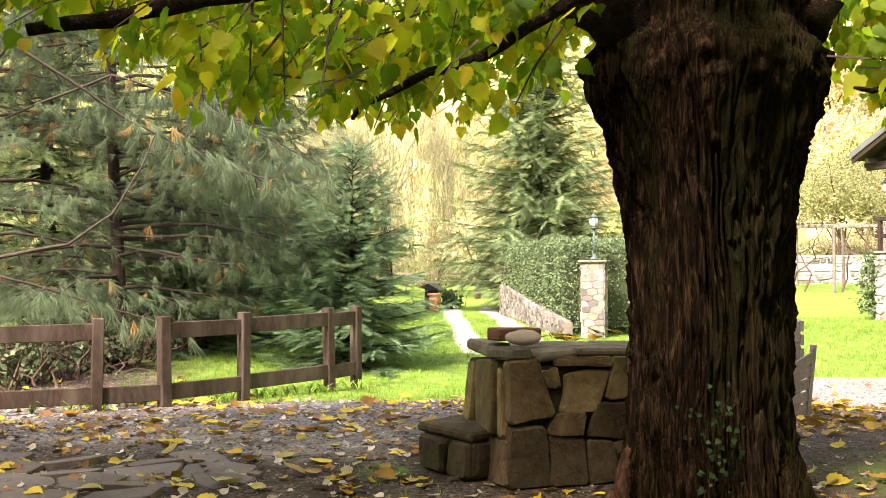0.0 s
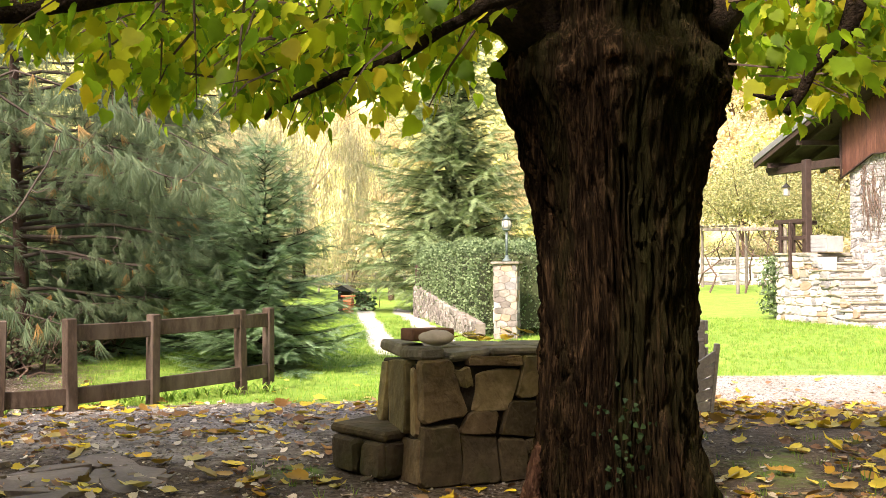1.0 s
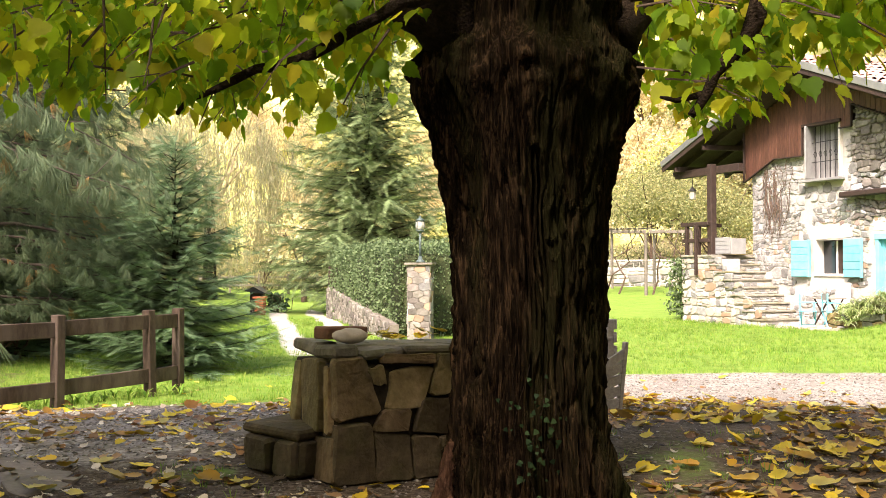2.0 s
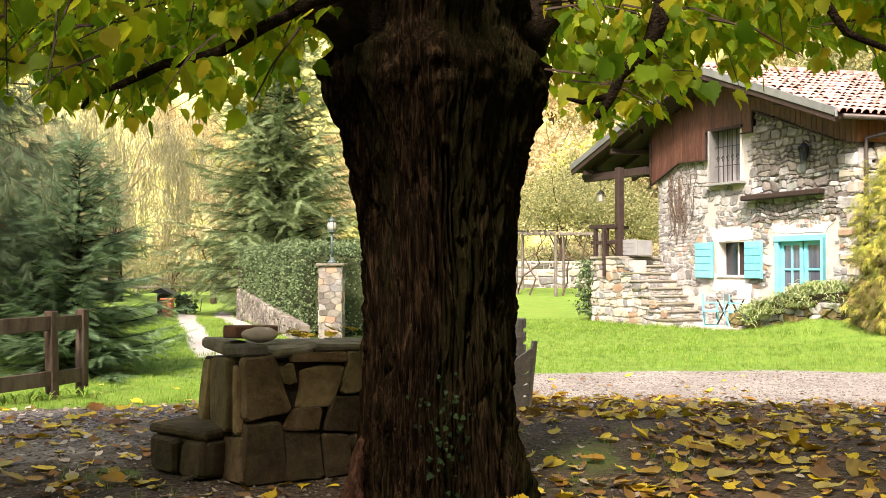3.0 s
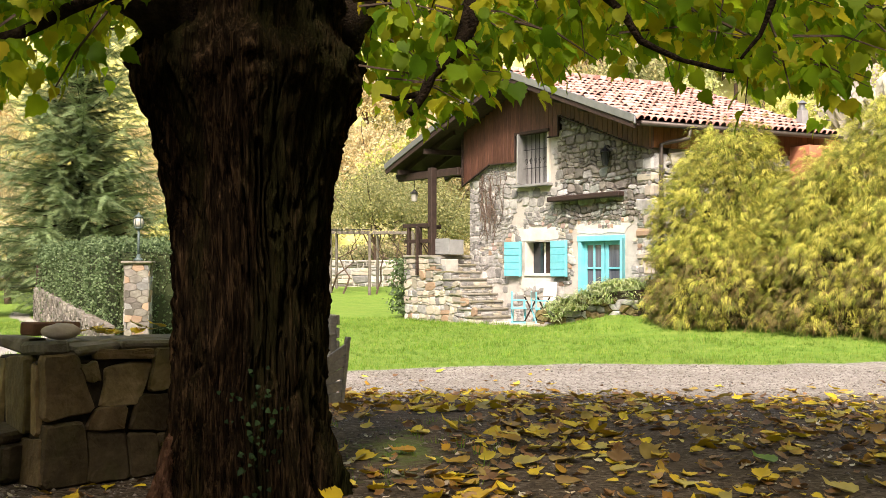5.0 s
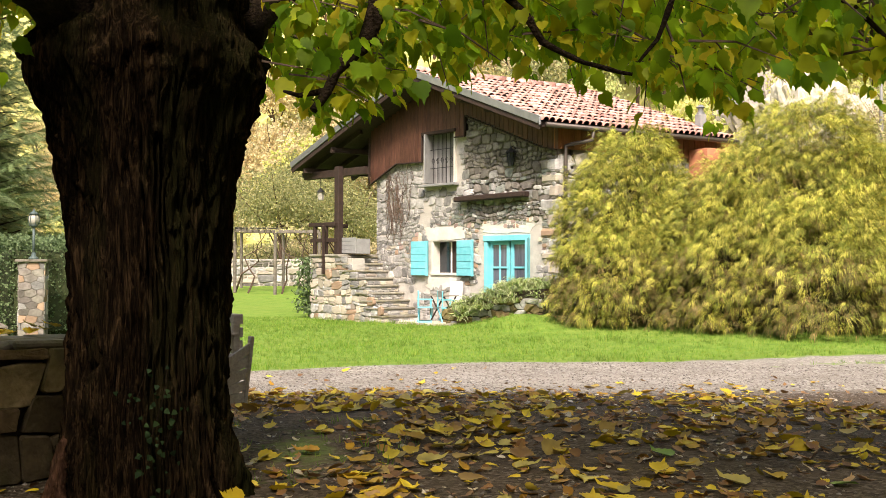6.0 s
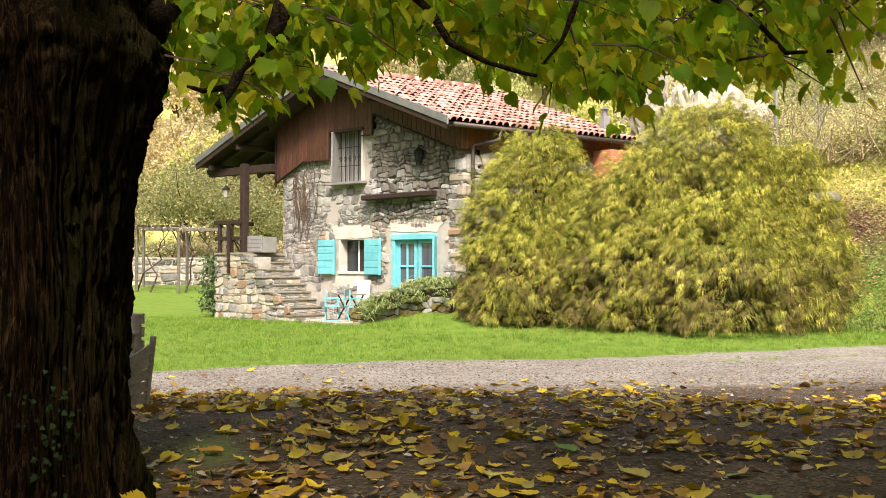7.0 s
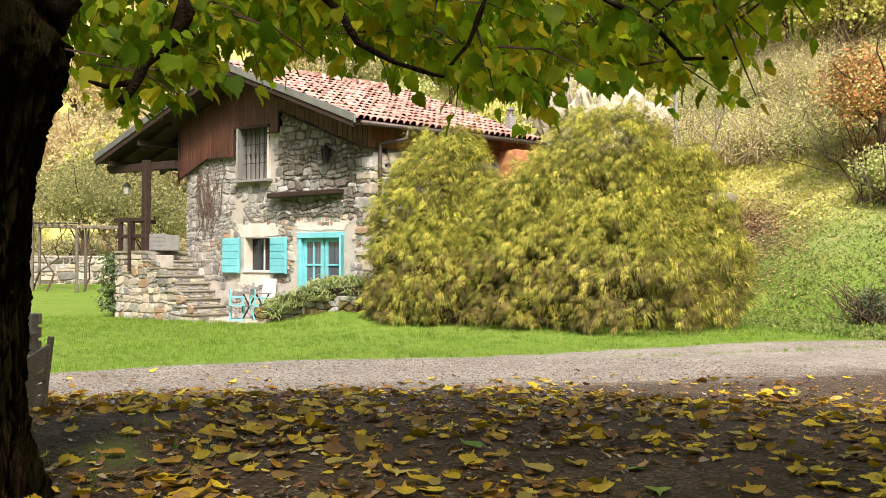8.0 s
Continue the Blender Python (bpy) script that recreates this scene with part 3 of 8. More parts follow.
# ---- stones laid to a pattern ----
def cells(w, h, step, aspect=1.5, jitter=0.42, seed=1, seeds=None):
    """Uneven cells filling a w by h panel: convex polygons [(u, v), ...]."""
    r = np.random.default_rng(seed)
    if seeds is None:
        sx, sy = step * aspect ** 0.5, step / aspect ** 0.5
        nx, ny = max(1, round(w / sx)), max(1, round(h / sy))
        seeds = [((i + 0.5 + (0.5 if j % 2 else 0) * 0.9 + r.uniform(-jitter, jitter)) * w / nx, (j + 0.5 + r.uniform(-jitter, jitter)) * h / ny)
                 for j in range(ny) for i in range(-1, nx + 1)]
        reach = 3.2 * max(sx, sy)
    else:
        reach = 9 * step
    S = np.array(seeds)
    out = []
    for k, (cx, cy) in enumerate(S):
        poly = [(0, 0), (w, 0), (w, h), (0, h)]
        d = np.hypot(S[:, 0] - cx, (S[:, 1] - cy) * aspect)
        for q in np.argsort(d)[1:22]:
            if d[q] > reach:
                break
            ox, oy = S[q]
            nx_, ny_ = ox - cx, (oy - cy) * aspect * aspect
            c = nx_ * (ox + cx) / 2 + ny_ * (oy + cy) / 2
            new_p = []
            for i in range(len(poly)):
                a, b = poly[i], poly[(i + 1) % len(poly)]
                da, db = nx_ * a[0] + ny_ * a[1] - c, nx_ * b[0] + ny_ * b[1] - c
                if da <= 0:
                    new_p.append(a)
                if (da < 0) != (db < 0) and da != db:
                    t = da / (da - db)
                    new_p.append((a[0] + (b[0] - a[0]) * t, a[1] + (b[1] - a[1]) * t))
            poly = new_p
            if len(poly) < 3:
                break
        if len(poly) >= 3:
            ar = 0.5 * abs(sum(poly[i][0] * poly[(i + 1) % len(poly)][1] - poly[(i + 1) % len(poly)][0] * poly[i][1] for i in range(len(poly))))
            if ar > 0.1 * step * step:
                out.append(poly)
    return out


def strewn(w, h, low, high, aspect, seed):
    """Stone centres of uneven spacing: large stones with small ones packed between."""
    r = np.random.default_rng(seed)
    P, R = np.zeros((0, 2)), np.zeros(0)
    for size, tries in ((high, 260), (lerp(low, high, 0.55), 1500), (lerp(low, high, 0.25), 3000), (low, 5000)):
        for k in range(tries):
            p = np.array((r.uniform(-0.1, w + 0.1), r.uniform(-0.1, h + 0.1)))
            q = size * r.uniform(0.85, 1.15)
            if size == high and r.random() < 0.75:
                continue
            if len(P) and (np.hypot(P[:, 0] - p[0], (P[:, 1] - p[1]) * aspect) < (R + q) * 0.58).any():
                continue
            P, R = np.vstack((P, p)), np.append(R, q)
    return [tuple(p) for p in P]


def courses(w, h, low, high, aspect=2.0, seed=1, wave=0.05):
    """Rough courses of flat stones over a w by h panel, thin ones packed between."""
    r = np.random.default_rng(seed)
    out = []

    def put(a, b, c, d):
        a, b, c, d = max(0.0, a), min(w, b), max(0.0, c), min(h, d)
        if b - a < 0.035 or d - c < 0.025:
            return
        m = min(b - a, d - c)
        pts = []
        for x, y, sx, sy in ((a, c, 1, 1), (b, c, -1, 1), (b, d, -1, -1), (a, d, 1, -1)):
            k1, k2 = m * r.uniform(0.08, 0.42), m * r.uniform(0.08, 0.42)
            two = [(x + sx * k1, y), (x, y + sy * k2)]
            pts += two if sx * sy < 0 else two[::-1]
        jit = 0.05 * m
        ring = []
        for x, y in pts:
            x, y = x + r.uniform(-jit, jit), y + r.uniform(-jit, jit)
            k = min(1.0, x / 0.2, (w - x) / 0.2, y / 0.15, (h - y) / 0.15)
            k = max(0.0, k)
            ring.append((x + wave * k * noise.noise((x * 2.1, y * 2.1, seed)), y + wave * k * (noise.noise((x * 1.3, y * 2.0, seed + 9.0)) + 0.5 * noise.noise((x * 3.7, y * 3.7, seed + 5.0)))))
        out.append(ring)
    v = 0.0
    while v < h - 0.02:
        hh = lerp(low, high, r.random() ** 1.3)
        u = -r.uniform(0, 0.25)
        while u < w:
            ww = hh * r.uniform(0.7, aspect * 1.5)
            q = r.random()
            if hh > lerp(low, high, 0.35) and q < 0.32:
                c = v + hh * r.uniform(0.35, 0.65)
                m = u + ww * r.uniform(0.35, 0.65)
                put(u, u + ww, v, c)
                put(u, m, c, v + hh)
                put(m, u + ww, c, v + hh)
            elif q < 0.42:
                put(u, u + ww, v + hh * 0.28, v + hh)
                put(u, u + ww, v, v + hh * 0.26)
            else:
                put(u, u + ww, v + hh * 0.06 * r.random(), v + hh * (1 - 0.1 * r.random()))
            u += ww
        v += hh
    return out


def stone_mesh(mb, poly, at, gap, depth, r, soft=0.22, sink=0.03, rag=0.0):
    """One stone on a panel: at(u, v, d) gives the place; worn edges, uneven face."""
    cx, cy = sum(p[0] for p in poly) / len(poly), sum(p[1] for p in poly) / len(poly)
    ring = []
    for i in range(len(poly)):                      # cut the corners a little
        a, b = poly[i], poly[(i + 1) % len(poly)]
        ln = math.hypot(b[0] - a[0], b[1] - a[1])
        if ln < gap * 1.5:
            ring.append(((a[0] + b[0]) / 2, (a[1] + b[1]) / 2))
            continue
        for t in ((0.1, 0.9) if ln > 3 * gap else (0.5,)):
            ring.append((a[0] + (b[0] - a[0]) * t, a[1] + (b[1] - a[1]) * t))
    if len(ring) < 3:
        return None
    size = math.sqrt(max(1e-6, sum((p[0] - cx) ** 2 + (p[1] - cy) ** 2 for p in ring) / len(ring)))
    if rag:                                         # a broken outline
        fine = []
        for i, p in enumerate(ring):
            q = ring[(i + 1) % len(ring)]
            for c in (p, ((p[0] + q[0]) / 2, (p[1] + q[1]) / 2)):
                k = 1 + r.uniform(-rag, rag * 0.6)
                fine.append((cx + (c[0] - cx) * k, cy + (c[1] - cy) * k))
        ring = fine
    k0 = max(0.3, 1 - gap / size)
    tilt_u, tilt_v, dd = r.uniform(-0.12, 0.12), r.uniform(-0.12, 0.12), depth * r.uniform(0.7, 1.25)
    n = len(ring)
    vs = []
    for k, d in ((k0, -sink), (k0, dd * 0.45), (k0 * (1 - soft), dd)):
        for p in ring:
            u, v = cx + (p[0] - cx) * k, cy + (p[1] - cy) * k
            lift = d if d < 0 else d + (tilt_u * (u - cx) + tilt_v * (v - cy)) + r.uniform(-0.08, 0.08) * depth
            vs.append(at(u, v, lift))
    vs.append(at(cx, cy, dd * 1.06))
    fs = []
    for k in (0, 1):
        for i in range(n):
            j = (i + 1) % n
            fs.append((k * n + i, k * n + j, (k + 1) * n + j, (k + 1) * n + i))
    fs += [(2 * n + i, 2 * n + (i + 1) % n, 3 * n) for i in range(n)]
    mb.add(vs, fs)
    return mb


def lay_stones(parent, polys, at, gap, depth, mats, seed, limit=300, name="stone", keep=lambda u, v: True, near=None, rest_mat=None, soft=0.22, rag=0.0):
    """Stones as parts of a wall; past the limit the rest is one joined part."""
    r = np.random.default_rng(seed)
    polys = [p for p in polys if keep(sum(q[0] for q in p) / len(p), sum(q[1] for q in p) / len(p))]
    if near:
        polys.sort(key=lambda p: near(sum(q[0] for q in p) / len(p), sum(q[1] for q in p) / len(p)))
    rest = MB()
    for k, p in enumerate(polys):
        if k < limit:
            mb = stone_mesh(MB(), p, at, gap, depth, r, soft, rag=rag)
            if mb:
                part(name, mb, mats[int(r.integers(len(mats)))], parent)
        else:
            stone_mesh(rest, p, at, gap, depth, r, soft, rag=rag)
    if rest.v:
        part("rubble_rest", rest, rest_mat or mats[0], parent, kind="stuff")


def panel(o, du, dv, dn):
    """Places on a flat panel: o + u*du + v*dv + d*dn."""
    o, du, dv, dn = (Vector(a) for a in (o, du, dv, dn))
    return lambda u, v, d: o + du * u + dv * v + dn * d


# ---- the old mulberry ----
TX, TY = -0.238, 4.76
TRUNK = [(-0.15, 0.47), (0.0, 0.445), (0.1, 0.425), (0.3, 0.398), (0.55, 0.385), (0.9, 0.382), (1.2, 0.395), (1.45, 0.425), (1.65, 0.48), (1.78, 0.53), (1.86, 0.57), (1.95, 0.58), (2.02, 0.565), (2.07, 0.51), (2.13, 0.47), (2.4, 0.47), (2.55, 0.45)]


def trunk_r(z):
    return -0.066 + float(np.interp(z, [a for a, _ in TRUNK], [b for _, b in TRUNK]))


def mulberry_trunk():
    na, nz = 560, 380
    z0, z1 = -0.12, 2.5
    vs, fs = [], []
    for k in range(nz + 1):
        z = lerp(z0, z1, k / nz)
        r0 = trunk_r(z)
        flare = smooth(0.55, -0.05, z) if z < 0.55 else 0.0
        knob = math.exp(-((z - 1.93) / 0.17) ** 2)
        cx = TX + 0.02 * math.sin(z * 2.3) + 0.03 * (1 - smooth(0.0, 0.5, z))
        for i in range(na):
            a = 2 * math.pi * i / na
            ca, sa_ = math.cos(a), math.sin(a)
            lump = noise.noise((ca * 1.6, sa_ * 1.6, z * 0.9)) * 0.05 + noise.noise((ca * 3.5, sa_ * 3.5, z * 2.2 + 5)) * 0.022
            root = flare * (0.06 * max(0.0, math.cos(4 * a + 0.9)) ** 2 + 0.02 * math.cos(3 * a + 2.0))
            wx = 0.5 * noise.noise((ca * 4, sa_ * 4, z * 3.5))
            p1 = noise.noise((ca * 8.5 + wx, sa_ * 8.5 + wx, z * 1.5))
            p2 = noise.noise((ca * 19 + 2 * wx, sa_ * 19 - 2 * wx, z * 2.4 + 7.3))
            p3 = noise.noise((ca * 46, sa_ * 46, z * 7 + 2.3))
            ridge = 0.046 * min(1.0, abs(p1) * 5.0) + 0.034 * (1 - min(1.0, abs(p2) * 4.6)) + 0.016 * p3 - 0.036
            gnarl = knob * (0.045 * noise.noise((ca * 3.5, sa_ * 3.5, z * 10)) + 0.03 * noise.noise((ca * 9, sa_ * 9, z * 17)))
            r = r0 + lump + root + ridge * (1 - 0.35 * knob) + gnarl
            vs.append((cx + r * ca, TY + r * sa_, z))
        if k:
            for i in range(na):
                j = (i + 1) % na
                fs.append(((k - 1) * na + i, (k - 1) * na + j, k * na + j, k * na + i))
    fs.append(tuple(nz * na + i for i in range(na)))
    return MB().add(vs, fs)


def bent(p, q, n=9, sag=0.0, wob=0.05, seed=0):
    """A crooked line from p to q."""
    p, q = Vector(p), Vector(q)
    out = []
    for k in range(n):
        t = k / (n - 1)
        c = p.lerp(q, t)
        w = math.sin(math.pi * t)
        c.z += sag * w
        off = Vector((noise.noise((seed * 3.7, t * 3.1, 0)), noise.noise((seed * 3.7, t * 3.1, 9)), noise.noise((seed * 3.7, t * 3.1, 18))))
        out.append(c + off * wob * w * 2)
    return out


def taper(a, b, n):
    return [lerp(a, b, k / (n - 1)) for k in range(n)]


def leaf_mesh(curl=0.0, lobes=0.0):
    """A heart-shaped leaf with a drawn-out tip, one long along y."""
    half = [(0.2, -0.07), (0.41, 0.07), (0.41, 0.18), (0.49, 0.33), (0.39, 0.42), (0.4, 0.56), (0.27, 0.63), (0.25, 0.78), (0.1, 0.9)]
    vs = [(0, 0, 0), (0, 0.3, -0.03), (0, 0.62, -0.02 + curl * 0.2), (0.02, 1.14, -0.12 + curl * 0.9)]
    for sg in (1, -1):
        vs += [(sg * x, y, 0.14 * x + curl * (0.5 * x + 0.25 * y * y) * (1 if sg > 0 else 0.7)) for x, y in half]
    fs = []
    for o in (4, 13):
        q = [(0, o, o + 1), (0, o + 1, o + 2), (0, o + 2, 1), (1, o + 2, o + 3), (1, o + 3, o + 4), (1, o + 4, 2), (2, o + 4, o + 5), (2, o + 5, o + 6), (2, o + 6, o + 7), (2, o + 7, o + 8), (2, o + 8, 3)]
        fs += q if o == 4 else [t[::-1] for t in q]
    return vs, fs


LEAF, CURLED = leaf_mesh(), leaf_mesh(0.5)
CARD = ([(0, 0, 0), (0.42, 0.4, 0.1), (0, 1.05, 0), (-0.42, 0.45, 0.1)], [(0, 1, 2), (0, 2, 3)])


def mulberry():
    tree = thing("mulberry_tree", (TX, TY, 0), "old pollarded mulberry with furrowed bark and yellowing green leaves", "tree")
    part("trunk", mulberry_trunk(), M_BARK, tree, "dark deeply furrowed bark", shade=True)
    # reddish root along the base; light on the bark put into its colour
    line = []
    for k in range(13):
        z = lerp(-0.05, 0.85, k / 12)
        a = -2.62 - 0.14 * math.sin(z * 4.0)
        q = trunk_r(max(z, 0.0)) + 0.005 + 0.06 * smooth(0.35, -0.05, z)
        line.append((TX + q * math.cos(a), TY + q * math.sin(a), z))
    root = MB().tube(line, [lerp(0.06, 0.01, (k / 12) ** 0.8) * (1 + 0.3 * noise.noise((k * 0.9, 3, 1))) for k in range(13)], 28)
    root.v = [tuple(Vector(p) + 0.03 * Vector(noise.noise_vector((p[0] * 26, p[1] * 26, p[2] * 5)))) for p in root.v]
    part("bared_root", root, surf("lit_reddish_root_bark", [(0.02, 0.01, 0.006), (0.06, 0.03, 0.017), (0.14, 0.075, 0.045)], 40, 0.95, 1.0, 90, stretch=(1, 1, 0.2), spec=0.05), tree, "reddish bared root bark, lit tone in its colour", shade=True)
    limbs = [  # points along the limb, radii at its ends
        ([(-0.5, 4.6, 2.1), (-0.68, 4.45, 2.3), (-0.95, 4.35, 2.6)], 0.19, 0.13),
        ([(-0.5, 4.4, 2.3), (-0.71, 3.99, 2.12), (-1.06, 3.91, 1.9), (-1.25, 3.86, 1.84), (-1.4, 3.81, 1.76), (-1.49, 3.77, 1.72), (-1.53, 3.75, 1.66)], 0.05, 0.012),
        ([(-0.95, 4.3, 2.55), (-1.49, 3.61, 2.17), (-1.91, 3.4, 2.08), (-2.12, 3.28, 2.02), (-2.34, 3.12, 1.95), (-2.46, 3.04, 1.92)], 0.085, 0.045),
        ([(0.1, 4.6, 2.3), (0.5, 4.1, 2.35), (0.67, 3.89, 2.11), (0.6, 3.9, 1.89), (0.5, 3.92, 1.8), (0.41, 3.93, 1.64)], 0.085, 0.022),
        ([(0.45, 3.93, 1.72), (0.36, 3.95, 1.7), (0.3, 3.97, 1.72)], 0.03, 0.012),
        ([(0.6, 4.1, 2.4), (1.0, 3.75, 2.2), (1.18, 3.61, 1.99), (1.24, 3.59, 1.88), (1.38, 3.54, 1.8), (1.55, 3.47, 1.75)], 0.045, 0.014),
        ([(1.1, 3.7, 2.2), (1.63, 3.25, 2.04), (1.56, 3.28, 1.84), (1.5, 3.3, 1.76)], 0.03, 0.01),
        ([(1.0, 3.8, 2.3), (1.9, 3.4, 2.2), (2.35, 3.3, 2.02), (2.5, 3.25, 1.86), (2.72, 3.2, 1.87)], 0.034, 0.01),
        ([(0.1, 4.9, 2.15), (0.4, 5.1, 2.6), (0.7, 5.3, 2.9)], 0.16, 0.1),
        ([(0.7, 5.2, 2.75), (2.0, 5.35, 2.8), (3.2, 5.4, 2.45)], 0.07, 0.02),
        ([(-0.2, 4.7, 2.3), (-0.3, 3.6, 3.0), (-0.3, 2.6, 3.5)], 0.15, 0.05),
        ([(-1.0, 4.4, 2.6), (-1.8, 5.2, 3.1), (-2.6, 5.9, 3.2)], 0.09, 0.03),
        ([(0.2, 4.9, 2.3), (0.3, 6.2, 3.0), (0.4, 7.4, 3.4)], 0.14, 0.04),
        ([(0.5, 4.6, 2.6), (1.5, 3.4, 3.3), (2.4, 2.4, 3.6)], 0.1, 0.03),
        ([(-0.9, 4.3, 2.6), (-2.2, 3.4, 3.2), (-4.2, 2.9, 3.7)], 0.1, 0.03),
    ]
    for k, (pts, r0, r1) in enumerate(limbs):
        if 0 < k < 8:
            r0, r1 = (0.62 if k == 1 else 0.7 if k == 3 else 0.5) * r0, (0.55 if k == 1 else 0.7 if k == 3 else 0.5) * r1
        line = []
        for a, b in zip(pts, pts[1:]):
            a, b = Vector(a), Vector(b)
            for q in range(4):
                c = a.lerp(b, q / 4)
                line.append(c + 0.35 * r0 * Vector(noise.noise_vector(c * 7)))
        line.append(Vector(pts[-1]))
        rad = [lerp(r0, r1, i / (len(line) - 1)) * (1 + 0.3 * noise.noise((i * 0.9, k, 0)) + 0.25 * noise.noise((i * 2.3, k, 4))) for i in range(len(line))]
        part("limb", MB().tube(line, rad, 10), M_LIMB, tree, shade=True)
    # lower edge of the crown, by bearing
    az_b = [-90, -45, -38, -35, -31.5, -28, -24.3, -22, -18, -15.2, -12.6, -10.4, -8, -4, 0, 3.7, 5.5, 7, 8.6, 10, 13, 17, 21, 24, 26, 28, 30, 32, 34, 36.5, 38.5, 41, 44, 46, 60, 90]
    el_b = [.30, .25, .22, .2, .18, .135, .155, .138, .135, .155, .16, .19, .2, .2, .17, .16, .13, .115, .125, .16, .165, .185, .178, .16, .14, .14, .135, .17, .15, .135, .165, .19, .24, .28, .3, .3]
    r = np.random.default_rng(11)
    pos = []
    while len(pos) < 2800:
        a, d = r.uniform(-88, 95), r.uniform(3.7, 7.2)
        x, y = d * math.sin(radians(a)), d * math.cos(radians(a))
        low = 1.05 + d * (float(np.interp(a, az_b, el_b)) + 0.03 + 0.02 * math.sin(a * 1.7) + 0.012 * math.sin(a * 4.1 + d))
        if math.hypot(x - TX, y - TY) > 4.6 or math.hypot(x - TX, y - TY) < 0.55:
            continue
        if d < TY + 0.5 and abs(a - math.degrees(math.atan2(TX, TY))) < 7.6:
            continue
        z = low + abs(r.normal(0, 0.32)) if r.random() < 0.75 else r.uniform(low, 4.2)
        if a > 26 and r.random() < 0.2:
            continue
        pos.append((x, y, z + 0.1))
    while len(pos) < 5000:                      # the crown overhead, out of view, shaped to shade trunk and yard
        q = r.normal(size=3)
        q /= np.linalg.norm(q)
        p = np.array((TX - 0.5, TY - 2.6, 3.9)) + q * np.array((6.6, 3.9, 2.4)) * r.uniform(0.5, 1) ** 0.5
        d = math.hypot(p[0], p[1])
        if p[2] > max(2.5, 1.35 + 0.32 * d):
            pos.append(tuple(p))
    pos = np.array(pos)
    twigs = MB()
    lp, lf, lu, ls = [], [], [], []
    for num, p in enumerate(pos):
        high = num >= 2800
        out = Vector((p[0] - TX, p[1] - TY, 0)).normalized()
        d = (out * r.uniform(0.2, 1) + Vector((r.normal(0, .5), r.normal(0, .5), r.uniform(-0.9, 0.1)))).normalized()
        ln = r.uniform(0.22, 0.5)
        a = Vector(p) - d * ln * 0.5
        b = Vector(p) + d * ln * 0.5 + Vector((0, 0, -0.04))
        m = (a + b) / 2 + Vector((0, 0, 0.03))
        if r.random() < 0.5:
            twigs.tube([a, m, b], [0.006, 0.0045, 0.002], 4, False)
        for k in range(int(r.integers(4, 9))):
            t = r.uniform(0.05, 1.05)
            q = a.lerp(b, t)
            side = Vector((r.normal(), r.normal(), r.uniform(-1.3, -0.1))).normalized()
            lp.append(q + side * 0.04)
            lf.append((side + d * 0.5 + Vector((0, 0, -0.5))))
            lu.append((r.normal(0, .6), r.normal(0, .6), 1.0))
            ls.append(r.uniform(0.15, 0.24) if high else r.uniform(0.045, 0.098))
    part("twig_work", twigs, M_TWIG, tree, kind="stuff")
    poses, large = frames(lp, lf, lu, ls), np.array(ls) > 0.13
    scattered("leaves", LEAF, poses[~large], M_MULB, tree, "green and yellow heart-shaped leaves", "stuff")
    scattered("upper_leaves", CARD, poses[large], M_MULB, tree, kind="stuff")
    return tree


mulberry()


# ---- ivy on the trunk ----
IVYLEAF = ([(0, 0, 0), (-0.5, 0.15, 0.02), (-0.35, 0.5, 0.06), (0, 1, 0), (0.35, 0.5, 0.06), (0.5, 0.15, 0.02), (0, 0.4, 0)],
           [(0, 6, 1), (1, 6, 2), (2, 6, 3), (3, 6, 4), (4, 6, 5), (5, 6, 0)])


def ivy():
    r = np.random.default_rng(5)
    ob = thing("ivy", (TX + 0.1, TY - 0.42, 0.02), "young green ivy climbing furrowed tree bark", "climber")
    lp, lf, lu, ls = [], [], [], []
    for a0, z0, z1, n in ((-1.42, 0.02, 0.62, 46), (-1.3, 0.2, 0.5, 14), (-1.6, 0.35, 0.66, 9)):
        line = []
        for k in range(9):
            z = lerp(z0, z1, k / 8)
            a = a0 + 0.1 * math.sin(z * 9 + a0 * 7)
            line.append((TX + (trunk_r(z) + 0.035) * math.cos(a), TY + (trunk_r(z) + 0.035) * math.sin(a), z))
        part("stem", MB().tube(line, 0.002, 5), M_LIMB, ob)
        for k in range(n):
            z = r.uniform(z0, z1)
            a = a0 + 0.1 * math.sin(z * 9 + a0 * 7) + r.normal(0, 0.09)
            rr = trunk_r(z) + r.uniform(0.04, 0.065)
            lp.append((TX + rr * math.cos(a), TY + rr * math.sin(a), z))
            lf.append((r.normal(0, .5), r.normal(0, .2), -0.6))
            lu.append((math.cos(a) + r.normal(0, .3), math.sin(a) + r.normal(0, .3), 0.3))
            ls.append(r.uniform(0.013, 0.03))
    scattered("ivy_leaves", IVYLEAF, frames(lp, lf, lu, ls), M_IVY, ob, kind="stuff")


ivy()


# ---- stone counter with a low seat ----
BC = Vector((-1.2, 4.92, 0))
BU = Vector((0.83, 0.557, 0)).normalized()
BN = Vector((BU.y, -BU.x, 0))
BH = 0.62


